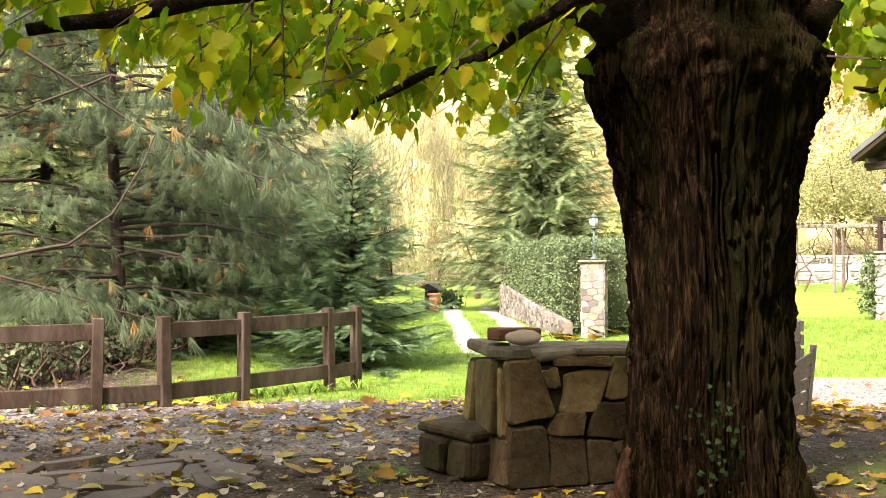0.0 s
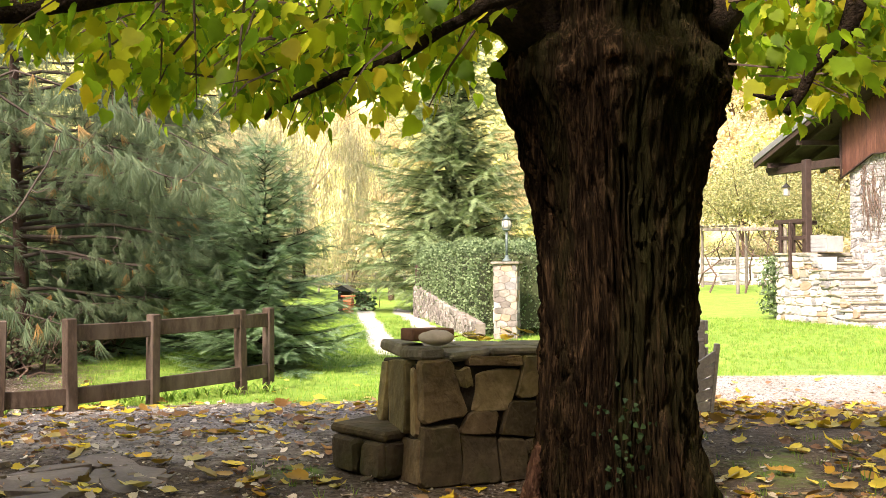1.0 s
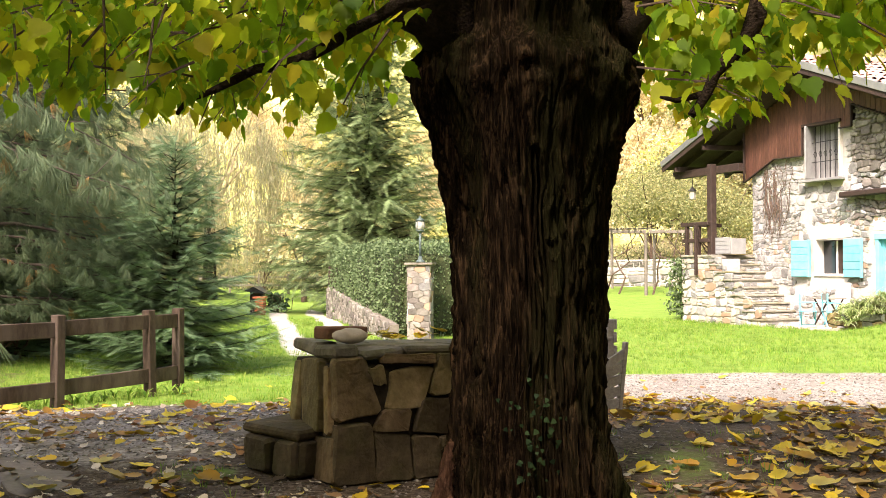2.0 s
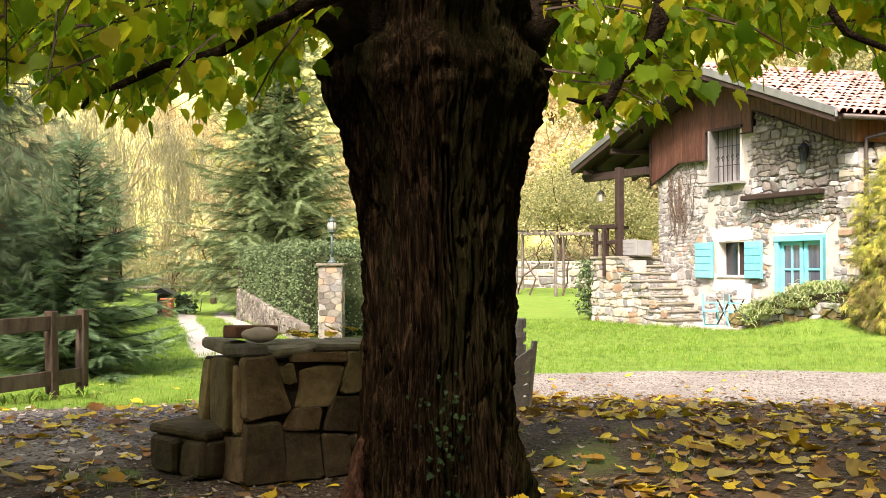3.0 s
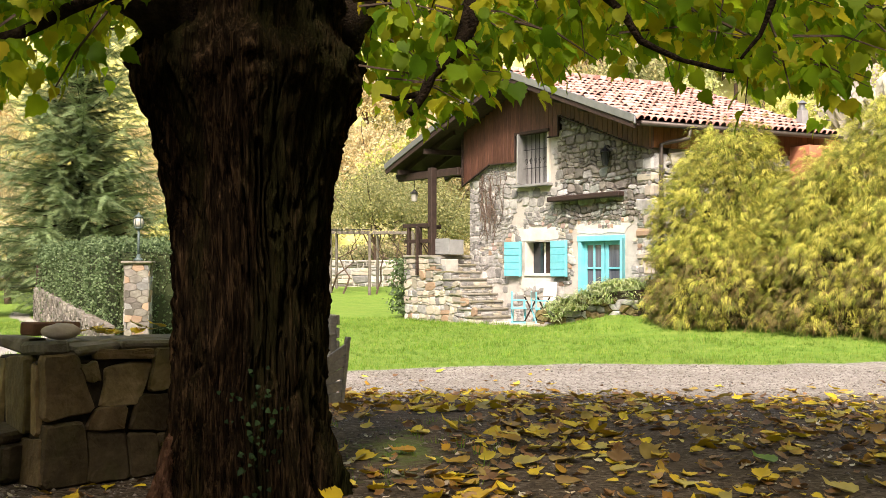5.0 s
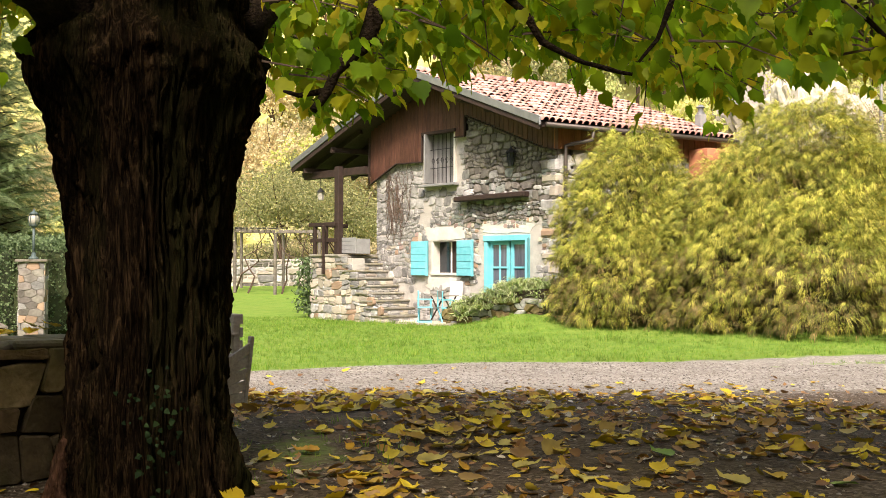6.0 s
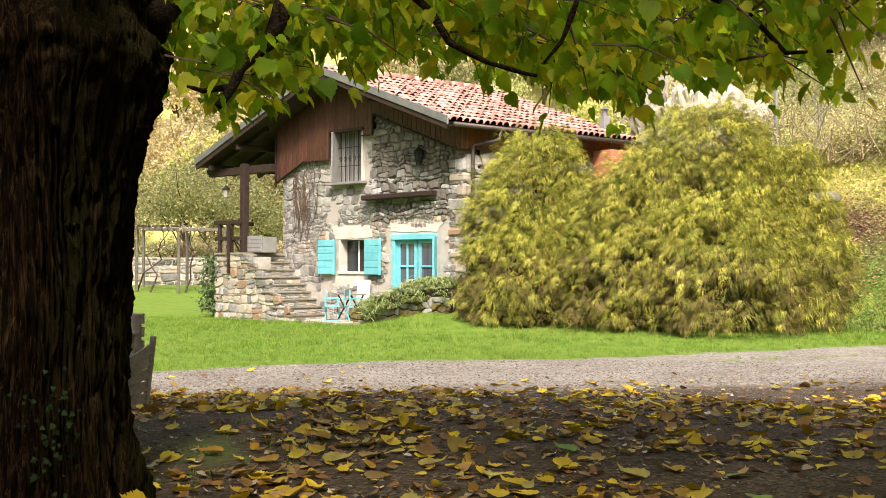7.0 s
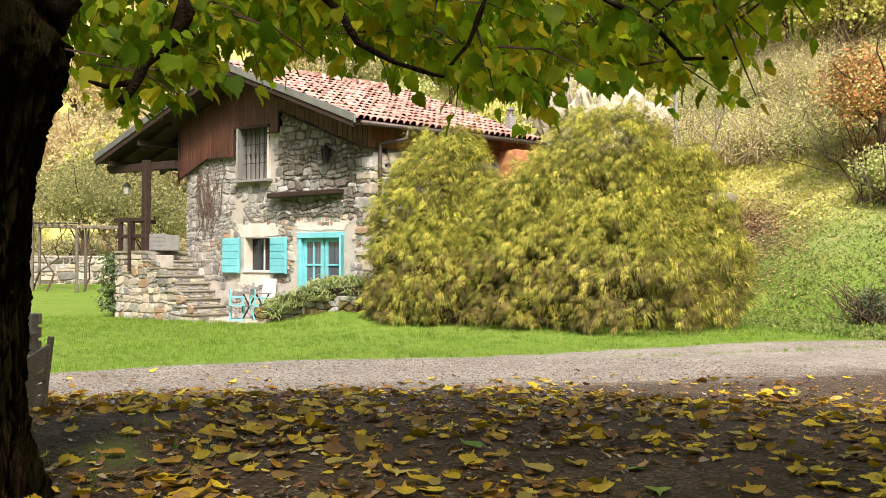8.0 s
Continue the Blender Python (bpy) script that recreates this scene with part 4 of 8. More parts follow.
def stone_counter():
    ob = thing("stone_counter", BC, "dry-laid stone counter with thick slab top", "stone wall")
    core = MB()
    ln, dp = 1.55, 0.62
    rot = Matrix((BU, -BN, (0, 0, 1))).transposed()
    core.box(BC + BU * ln / 2 - BN * dp / 2 + Vector((0, 0, 0.28)), (ln - 0.012, dp - 0.012, 0.62), 0.01, rot)
    part("core", core, M_MORTAR, ob)
    front = panel(BC, BU, (0, 0, 1), BN)
    def laid(rects, seed):
        q = np.random.default_rng(seed)
        out = []
        for a, b, c, d in rects:
            e = 0.02
            pts = [(a, c), ((a + b) / 2, c), (b, c), (b, (c + d) / 2), (b, d), ((a + b) / 2, d), (a, d), (a, (c + d) / 2)]
            out.append([(x + q.uniform(-e, e), y + q.uniform(-e, e)) for x, y in pts])
        return out

    def odd(quads, seed):
        """Stones with four uneven corners, low left first and round."""
        q = np.random.default_rng(seed)
        out = []
        for pts in quads:
            ring = []
            mx, my = sum(p[0] for p in pts) / 4, sum(p[1] for p in pts) / 4
            pts = [(x + 0.012 * (1 if x > mx else -1), y + 0.011 * (1 if y > my else -1)) for x, y in pts]
            for (ax, ay), (bx, by) in zip(pts, pts[1:] + pts[:1]):
                for t in (0.08, 0.5, 0.92):
                    ring.append((lerp(ax, bx, t) + q.uniform(-0.009, 0.009), lerp(ay, by, t) + q.uniform(-0.009, 0.009)))
            out.append(ring)
        return out
    upper = [((0.0, 0.31), (0.24, 0.35), (0.15, 0.62), (0.0, 0.62)), ((0.21, 0.49), (0.27, 0.49), (0.24, 0.58), (0.17, 0.56)), ((0.28, 0.36), (0.46, 0.36), (0.53, 0.57), (0.31, 0.55)),
             ((0.52, 0.42), (0.67, 0.44), (0.68, 0.63), (0.56, 0.63)), ((0.25, 0.6), (0.53, 0.59), (0.53, 0.63), (0.25, 0.63)), ((0.69, 0.4), (0.95, 0.42), (0.95, 0.62), (0.7, 0.62))]
    lower = [((0.2, 0.27), (0.39, 0.25), (0.4, 0.35), (0.26, 0.35)), ((0.42, 0.24), (0.63, 0.22), (0.64, 0.39), (0.47, 0.4)), ((0.65, 0.22), (0.9, 0.24), (0.92, 0.4), (0.67, 0.42)), ((0.92, 0.2), (1.2, 0.22), (1.2, 0.6), (0.96, 0.4))]
    foot = [((0.0, 0.0), (0.21, 0.0), (0.19, 0.29), (0.0, 0.3)), ((0.22, 0.0), (0.41, 0.0), (0.4, 0.23), (0.21, 0.26)), ((0.42, 0.0), (0.57, 0.0), (0.56, 0.2), (0.42, 0.22)),
            ((0.58, 0.0), (0.86, 0.0), (0.87, 0.2), (0.58, 0.2)), ((0.88, 0.0), (1.2, 0.0), (1.2, 0.18), (0.88, 0.2)), ((1.21, 0.0), (1.54, 0.0), (1.54, 0.6), (1.22, 0.6))]
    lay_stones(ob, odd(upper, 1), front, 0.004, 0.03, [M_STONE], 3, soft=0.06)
    # lower courses darker: soil splash, plus base shade put into the stone colour
    lay_stones(ob, odd(lower, 2), front, 0.004, 0.03, [M_STONE, M_STONE, M_SHADEBROWN], 5, soft=0.06)
    lay_stones(ob, odd(foot, 6), front, 0.006, 0.024, [M_SHADEBROWN], 7, soft=0.08)
    left = panel(BC - BN * dp, BN, (0, 0, 1), -BU)
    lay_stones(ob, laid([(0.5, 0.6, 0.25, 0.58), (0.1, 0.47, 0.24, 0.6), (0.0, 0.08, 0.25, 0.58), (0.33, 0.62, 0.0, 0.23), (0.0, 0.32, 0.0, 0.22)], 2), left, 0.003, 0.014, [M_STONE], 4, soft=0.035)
    r = np.random.default_rng(8)
    u = -0.012
    while u < ln:                                   # the slabs of the top
        w = min(r.uniform(0.2, 0.42), ln + 0.03 - u) if u > 0 else 0.15
        if w < 0.06:
            break
        for v0, v1 in ((-0.02, 0.3), (0.31, 0.64)):
            th = r.uniform(0.028, 0.05)
            if u < 0:
                th = 0.06
            mb = MB()
            c = BC + BU * (u + w / 2) - BN * ((v0 + v1) / 2) + Vector((0, 0, BH + 0.005 + th / 2))
            tilt = rot @ Euler((r.normal(0, .025), r.normal(0, .025), r.normal(0, .07))).to_matrix()
            mb.box(c, (w - 0.008, v1 - v0 - 0.01, th), 0.014, tilt)
            mb.v = [tuple(Vector(p) + 0.02 * Vector(noise.noise_vector(Vector(p) * 9))) for p in mb.v]
            part("cap_slab", mb, M_SLAB, ob)
        u += w
    # the low seat at its end
    su, sn = BU * 0.94 - BN * 0.34, BN * 0.94 + BU * 0.34
    so = BC - BU * 0.29 - BN * 0.65 + sn * 0.24 + su * 0.17
    srot = Matrix((su, -sn, (0, 0, 1))).transposed()
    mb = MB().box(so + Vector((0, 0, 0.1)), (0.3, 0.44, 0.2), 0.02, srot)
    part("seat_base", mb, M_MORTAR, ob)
    lay_stones(ob, [[(0.0, 0.0), (0.34, 0.0), (0.34, 0.1), (0.34, 0.2), (0.17, 0.195), (0.0, 0.2)]], panel(so - su * 0.17 + sn * 0.22, su, (0, 0, 1), sn), 0.012, 0.035, [M_SHADEBROWN], 12, soft=0.14)
    lay_stones(ob, [[(0.0, 0.0), (0.25, 0.0), (0.27, 0.2), (0.0, 0.2)], [(0.26, 0.0), (0.46, 0.0), (0.46, 0.2), (0.28, 0.2)]], panel(so - su * 0.15 - sn * 0.22, sn, (0, 0, 1), -su), 0.012, 0.035, [M_SHADEBROWN], 13, soft=0.14)
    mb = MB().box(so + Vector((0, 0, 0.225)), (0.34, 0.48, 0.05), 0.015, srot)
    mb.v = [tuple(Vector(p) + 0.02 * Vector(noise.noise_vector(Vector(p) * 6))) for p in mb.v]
    part("seat_slab", mb, M_SHADEBROWN, ob, "dark brown slab seat")
    return rot


ROT_B = stone_counter()
zt = BH + 0.075
mb = MB().box(BC + BU * 0.16 - BN * 0.33 + Vector((0, 0, zt + 0.035)), (0.27, 0.12, 0.065), 0.008, ROT_B @ Euler((0, 0.03, 0.25)).to_matrix())
solo("brick", mb, surf("old_brick", [(0.1, 0.05, 0.03), (0.18, 0.09, 0.055)], 12, 0.9, 0.4, 50), BC + BU * 0.16 - BN * 0.33 + Vector((0, 0, zt)), "old dark brown brick lying on the stone counter", "brick")


def boulder(c, size, seed, n=10, rough=0.0):
    mb, vs, fs = MB(), [], []
    for k in range(n + 1):
        t = math.pi * k / n
        for i in range(2 * n):
            a = math.pi * i / n
            d = Vector((math.sin(t) * math.cos(a), math.sin(t) * math.sin(a), math.cos(t)))
            q = 1 + 0.18 * noise.noise(d * 1.5 + Vector((seed * 5.1, 0, 0))) + 0.06 * noise.noise(d * 4 + Vector((seed * 5.1, 0, 0))) + rough * (noise.noise(d * 3.1 + Vector((seed, 7, 0))) + 0.6 * abs(noise.noise(d * 8.0 + Vector((0, seed, 3)))) + 0.3 * noise.noise(d * 19.0))
            vs.append(Vector(c) + Vector((d.x * size[0], d.y * size[1], d.z * size[2])) * q / 2)
    for k in range(n):
        for i in range(2 * n):
            j = (i + 1) % (2 * n)
            fs.append((k * 2 * n + i, (k + 1) * 2 * n + i, (k + 1) * 2 * n + j, k * 2 * n + j))
    return mb.add(vs, fs)


rc = BC + BU * 0.13 - BN * 0.12 + Vector((0, 0, zt + 0.03))
solo("rounded_rock", boulder(rc, (0.17, 0.11, 0.085), 2), M_PALESTONE, rc - Vector((0, 0, 0.04)), "pale rounded rock lying on the stone counter", "rock", shade=True)


# ---- wooden bench behind the tree ----
def bench():
    o = Vector((0.25, 8.7, gz(0.25, 8.7)))
    ob = thing("garden_bench", o, "weathered grey wooden bench behind the tree", "bench")
    ax = Vector((-0.42, 0.9, 0)).normalized()          # along the bench
    fw = Vector((-0.9, -0.42, 0)).normalized()           # to its front
    up = Vector((0, 0, 1))
    for s in (0.0, 1.3):
        b = o + ax * s
        part("back_post", MB().beam(b + up * 0.0, b + up * 0.76, 0.06, 0.06, 0.006, fw), M_GREYWOOD, ob)
        part("front_leg", MB().beam(b + fw * 0.42, b + fw * 0.42 + up * 0.42, 0.06, 0.06, 0.006, fw), M_GREYWOOD, ob)
        part("arm_rest", MB().beam(b - fw * 0.02 + up * 0.6, b + fw * 0.46 + up * 0.58, 0.07, 0.03, 0.006), M_GREYWOOD, ob)
        part("arm_support", MB().beam(b + fw * 0.42 + up * 0.42, b + fw * 0.42 + up * 0.58, 0.05, 0.05, 0.005, fw), M_GREYWOOD, ob)
    for k in range(4):
        c = fw * (0.05 + 0.115 * k) + up * 0.42
        part("seat_slat", MB().beam(o + c - ax * 0.05, o + ax * 1.35 + c, 0.1, 0.025, 0.004), M_GREYWOOD, ob)
    for k in range(3):
        c = -fw * 0.035 + up * (0.5 + 0.11 * k)
        part("back_slat", MB().beam(o + c - ax * 0.05, o + ax * 1.35 + c, 0.025, 0.085, 0.004), M_GREYWOOD, ob)
    # a tilted crate side of slats leaning at its end
    p = Vector((0.15, 8.3, gz(0.15, 8.3)))
    cr = thing("slatted_crate", p, "pale weathered slatted wooden crate tilted beside the bench", "crate")
    d = Vector((0.3, 0.35, 0)).normalized()
    lean = Vector((0.1, 0.0, 1)).normalized()
    for s in (0.0, 0.26):
        part("upright", MB().beam(p + d * s, p + d * s + lean * (0.42 + s * 0.55), 0.035, 0.045, 0.004, d), M_GREYWOOD, cr)
    for k in range(5):
        z = 0.06 + 0.074 * k
        part("slat", MB().beam(p + lean * z - d * 0.03, p + d * 0.27 + lean * (z + 0.03 * k), 0.018, 0.078, 0.003), M_GREYWOOD, cr)
    part("base_board", MB().box(p + d * 0.1 + Vector((-0.12, 0.05, 0.03)), (0.22, 0.3, 0.05), 0.006), M_GREYWOOD, cr)


bench()


# ---- fence ----
def fence():
    posts = [(-7.9, 5.9), (-6.75, 6.85), (-5.62, 7.75), (-5.2, 8.18), (-4.88, 9.06), (-4.44, 10.17), (-4.33, 10.64)]
    ob = thing("fence", (-5.2, 8.18, gz(-5.2, 8.18)), "dark brown wooden post and rail fence", "fence")
    tops = []
    for k, (x, y) in enumerate(posts):
        g = gz(x, y)
        t = 0.63
        lean = 0.012 * ((k * 7) % 5 - 2)
        nx = posts[min(k + 1, 6)]
        pv = posts[max(k - 1, 0)]
        d = Vector((nx[0] - pv[0], nx[1] - pv[1], 0)).normalized()
        part("post", MB().beam((x, y, g - 0.15), (x + lean, y, t), 0.1, 0.1, 0.008, d), M_FENCE, ob)
        tops.append((Vector((x, y, 0)), g))
    for k in range(len(posts) - 1):
        (a, ga), (b, gb) = tops[k], tops[k + 1]
        d = (b - a).normalized()
        off = Vector((d.y, -d.x, 0)) * 0.01
        for z, skip in ((0.5, 2), (-0.06, -1)):
            if k == skip:
                continue
            part("rail", MB().beam(a + off - d * 0.04 + Vector((0, 0, z)), b + off + d * 0.04 + Vector((0, 0, z + 0.01 * ((k * 5) % 3 - 1))), 0.035, 0.15, 0.006), M_FENCE, ob)


fence()


# ---- flagstones let into the yard ----
def patio():
    ob = thing("flagstone_patio", (-3.0, 4.6, 0), "worn flat flagstones with dirt joints, strewn with leaves", "paving", kind="structure")
    o = Vector((-4.35, 3.7, 0))
    du = Vector((0.96, 0.28, 0)).normalized()
    dv = Vector((-0.28, 0.96, 0)).normalized()

    def at(u, v, d):
        p = o + du * u + dv * v
        return Vector((p.x, p.y, gz(p.x, p.y) + 0.006 + d))
    lay_stones(ob, cells(2.1, 1.45, 0.36, 1.25, seed=21), at, 0.009, 0.007, [M_FLAG], 22, name="flagstone", soft=0.06,
               keep=lambda u, v: (u - 1.05) ** 2 / 1.15 + (v - 0.6) ** 2 / 0.45 < 1)


patio()

# ---- stone house ----
HC = Vector((7.37, 20.72, 0))
UL = Vector((-0.5, 0.866, 0))            # along the gable front
US = Vector((0.951, 0.309, 0))           # along the side wall and the ridge
NF = Vector((-0.866, -0.5, 0))           # out of the gable front
NS = Vector((0.309, -0.951, 0))          # out of the side wall
UP = Vector((0, 0, 1))
HG = -0.32
RIDGE_S, RIDGE_Z, PITCH = 3.7, 5.74, 0.385


def FP(s, z, d=0.0):
    return HC + UL * s + UP * z + NF * d


def SP(u, z, d=0.0):
    return HC + US * u + UP * z + NS * d


def RP(s, u, dz=0.0):
    """On the roof's upper face."""
    return HC + UL * s + US * u + UP * (RIDGE_Z - abs(s - RIDGE_S) * PITCH + dz)


ROT_F = Matrix((UL, -NF, UP)).transposed()
ROT_S = Matrix((US, -NS, UP)).transposed()
HOLES = [(3.02, 3.99, 0.88, 1.66), (0.8, 2.12, -0.25, 1.74), (3.1, 4.16, 3.06, 4.3)]
BOARD_LOW = [(-0.3, 3.55), (0.0, 3.58), (0.35, 3.68), (1.72, 4.24), (2.72, 4.62), (2.73, 4.14), (3.1, 4.14), (3.101, 4.32), (4.2, 4.32), (4.21, 3.64), (5.2, 3.66), (6.3, 3.17)]


def board_low(s):
    return float(np.interp(s, [a for a, _ in BOARD_LOW], [b for _, b in BOARD_LOW]))


def roof_under(s):
    return RIDGE_Z - abs(s - RIDGE_S) * PITCH - 0.2


def patch(s0, s1, z0, z1, seed, d=0.012):
    """An uneven skin of plaster on the front wall."""
    r = np.random.default_rng(seed)
    ring = []
    for k in range(28):
        a = 2 * math.pi * k / 28
        x, y = math.cos(a), math.sin(a)
        q = 1 / max(abs(x), abs(y)) ** 0.75
        j = r.uniform(0.86, 1.1)
        ring.append(((s0 + s1) / 2 + x * q * (s1 - s0) / 2 * j, (z0 + z1) / 2 + y * q * (z1 - z0) / 2 * j))
    n = len(ring)
    vs = [FP(a, b, -0.02) for a, b in ring] + [FP(a, b, d) for a, b in ring]
    return MB().add(vs, [(i, (i + 1) % n, n + (i + 1) % n, n + i) for i in range(n)] + [tuple(range(n, 2 * n))])


def house():
    ob = thing("stone_house", HC + UP * HG, "rubble stone farmhouse with brown boards and clay tiled roof", "house")
    # front wall with its openings
    cuts = sorted({round(v, 3) for v in [0, 6.1] + [h[k] for h in HOLES for k in (0, 1)] + [0.4 * k for k in range(1, 15)] + [2.72]})
    mb, dk = MB(), MB()
    for a, b in zip(cuts, cuts[1:]):
        m = (a + b) / 2
        top = max(board_low(a + .01), board_low(b - .01)) + 0.12
        top = min(top, roof_under(m) - 0.02)
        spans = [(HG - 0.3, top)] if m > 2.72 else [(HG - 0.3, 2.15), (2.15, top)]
        for h in HOLES:
            if h[0] < m < h[1]:
                spans = [q for lo, hi in spans for q in ((lo, min(hi, h[2])), (max(lo, h[3]), hi)) if q[1] - q[0] > 0.01]
        for lo, hi in spans:
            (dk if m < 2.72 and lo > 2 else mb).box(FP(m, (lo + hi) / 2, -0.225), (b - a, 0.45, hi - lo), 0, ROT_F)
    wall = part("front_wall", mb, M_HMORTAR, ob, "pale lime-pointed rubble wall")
    # upper right: greyer stone and darker joints, with the eave's shade in the colour
    part("upper_front_wall", dk, M_DKMORTAR, ob, "grey rubble wall with deep joints and eave shade in its colour")
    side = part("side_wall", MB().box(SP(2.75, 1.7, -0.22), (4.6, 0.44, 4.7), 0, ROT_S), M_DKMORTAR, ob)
    part("rear_wall", MB().box(HC + US * 5.0 + UL * 3.1 + UP * 1.7, (6.0, 0.4, 4.1), 0, ROT_F), M_HMORTAR, ob)
    part("far_side_wall", MB().box(HC + UL * 5.9 + US * 2.6 + UP * 1.7, (4.4, 0.4, 4.3), 0, ROT_S), M_HMORTAR, ob)
    part("upper_floor", MB().box(HC + US * 2.9 + UL * 2.6 + UP * 2.45, (3.2, 3.6, 0.2), 0, ROT_S), M_DARKWOOD, ob)
    # stones, nearest the yard first
    clear = [(2.85, 4.2, 0.55, 2.02), (0.5, 2.35, -0.4, 2.0), (2.95, 4.35, 2.86, 4.4)]

    def keep(u, v):
        z = v + HG
        if z > board_low(u) - 0.02 or z > roof_under(u) - 0.15:
            return False
        h = noise.noise((u * 1.3, z * 1.3, 5.0))
        for a, b, c, d in clear:
            if a - 0.12 * h < u < b + 0.12 * h and c < z < d + 0.15 * h:
                return False
        if 2.2 < u < 5.2 and z < 1.0 and h > 0.05:
            return False
        if 2.6 < u < 4.6 and 1.9 < z < 2.9 and h > 0.25:
            return False
        return True
    at = panel(FP(0, HG), UL, UP, NF)
    pl = courses(6.1, 5.2, 0.085, 0.26, 1.0, seed=31, wave=0.13)
    def gable(u, v):
        return keep(u, v) and u < 2.8 and v + HG > 2.1

    def low_part(u, v):
        return keep(u, v) and not (u < 2.8 and v + HG > 2.1)
    lay_stones(wall, pl, at, 0.003, 0.045, [M_DRYWALL] * 5 + [M_GREENSTONE] * 3 + [M_HSTONE] * 7, 32, 170, keep=gable, near=lambda u, v: abs(v - 3.0), rest_mat=M_DRYWALL_R, soft=0.18, rag=0.1)
    lay_stones(wall, pl, at, 0.004, 0.022, [M_HSTONE] * 7 + [M_PALESTONE] * 4 + [M_GREENSTONE] * 3 + [M_RUST, M_PINKSTONE, M_PINKSTONE], 36, 260, keep=low_part, near=lambda u, v: abs(v - 1.8) + 0.3 * u, rest_mat=M_HSTONE_R, soft=0.14, rag=0.14)
    ats = panel(SP(0, HG), US, UP, NS)
    lay_stones(side, courses(4.6, 4.1, 0.13, 0.36, 1.4, seed=33, wave=0.12), ats, 0.018, 0.06, [M_HSTONE, M_PALESTONE, M_HSTONE], 34, 120, keep=lambda u, v: v + HG < 3.62, near=lambda u, v: u, rest_mat=M_HSTONE_R)
    # large corner stones
    r = np.random.default_rng(35)
    z = HG
    k = 0
    while z < 3.4:
        h = r.uniform(0.2, 0.34)
        wf, ws = (r.uniform(0.45, 0.6), r.uniform(0.25, 0.35)) if k % 2 else (r.uniform(0.25, 0.35), r.uniform(0.4, 0.55))
        m2 = MB().box(HC + UL * (wf / 2 - 0.06) + US * (ws / 2 - 0.06) + UP * (z + h / 2), (ws, wf, h - 0.03), 0.05, Matrix((US, UL, UP)).transposed())
        m2.v = [tuple(Vector(p) + 0.03 * Vector(noise.noise_vector(Vector(p) * 4))) for p in m2.v]
        part("corner_stone", m2, M_RUST if k in (7,) else M_PALESTONE if k % 3 else M_HSTONE, wall)
        z += h
        k += 1
    # boards of the gable
    s = -0.12
    while s < 6.25:
        w = 0.145
        lo, hi = board_low(s + w / 2), roof_under(s + w / 2)
        if s + w > 6.25:
            w = 6.25 - s
        if hi - lo > 0.05:
            part("board", MB().box(FP(s + w / 2, (lo + hi) / 2, 0.09), (w - 0.006, 0.024, hi - lo), 0.004, ROT_F), M_BOARD, ob)
        s += 0.145
    part("gable_backing", MB().add([FP(0.05, 3.3, -0.1), FP(6.1, 3.3, -0.1), FP(6.1, roof_under(6.1), -0.1), FP(RIDGE_S, roof_under(RIDGE_S), -0.1), FP(0.05, roof_under(0.05), -0.1),
                                    FP(0.05, 3.3, -0.14), FP(6.1, 3.3, -0.14), FP(6.1, roof_under(6.1), -0.14), FP(RIDGE_S, roof_under(RIDGE_S), -0.14), FP(0.05, roof_under(0.05), -0.14)],
                                   [(5, 6, 7, 8, 9)]), M_DARKWOOD, ob)
    pts = [(-0.1, 3.56), (0.35, 3.66), (2.72, 4.6), (2.73, 4.12), (3.08, 4.12)]
    for (a, za), (b, zb) in zip(pts, pts[1:]):
        part("board_trim", MB().beam(FP(a, za, 0.115), FP(b, zb, 0.115), 0.03, 0.06, 0.004, NF), M_DARKWOOD, ob)
    pts = [(4.23, 4.3), (4.23, 3.62), (5.2, 3.64), (6.28, 3.16), (6.28, 4.4)]
    for (a, za), (b, zb) in zip(pts, pts[1:]):
        part("board_trim", MB().beam(FP(a, za, 0.115), FP(b, zb, 0.115), 0.03, 0.06, 0.004, NF), M_DARKWOOD, ob)
    # boards under the side eave
    u = -0.1
    while u < 5.3:
        part("eave_board", MB().box(SP(u + 0.09, 3.86, 0.05), (0.172, 0.024, 0.52), 0.004, ROT_S), M_ORANGEWOOD, ob)
        u += 0.18
    # upper window
    w = part("upper_window", MB().box(FP(3.63, 3.68, -0.14), (1.06, 0.02, 1.24), 0, ROT_F), M_CURTAIN, ob, "curtained window with iron bars")
    for q in (4.13, 3.13):
        part("reveal", MB().box(FP(q, 3.68, -0.1), (0.06, 0.34, 1.24), 0.004, ROT_F), M_PLASTER, w)
    part("shutter_leaf", MB().box(FP(4.07, 3.68, 0.05), (0.04, 0.36, 1.2), 0.006, Matrix.Rotation(0.25, 3, "Z") @ ROT_F), M_GREYBLUE, w, "grey wooden shutter leaf")
    part("sill", MB().box(FP(3.63, 3.02, 0.05), (1.2, 0.3, 0.06), 0.008, ROT_F), M_GREYBLUE, w)
    part("lintel", MB().box(FP(3.63, 4.3, 0.06), (1.2, 0.2, 0.07), 0.006, ROT_F), M_DARKWOOD, w)
    for k in range(6):
        part("bar", MB().tube([FP(3.2 + 0.15 * k, 3.06, -0.02), FP(3.2 + 0.15 * k, 4.28, -0.02)], 0.009, 6), M_IRON, w)
    for zz in (3.45, 3.9):
        part("bar", MB().tube([FP(3.12, zz, -0.02), FP(4.1, zz, -0.02)], 0.008, 6), M_IRON, w)
    for k in range(5):
        c = FP(3.3 + 0.16 * k, 3.62, 0.0)
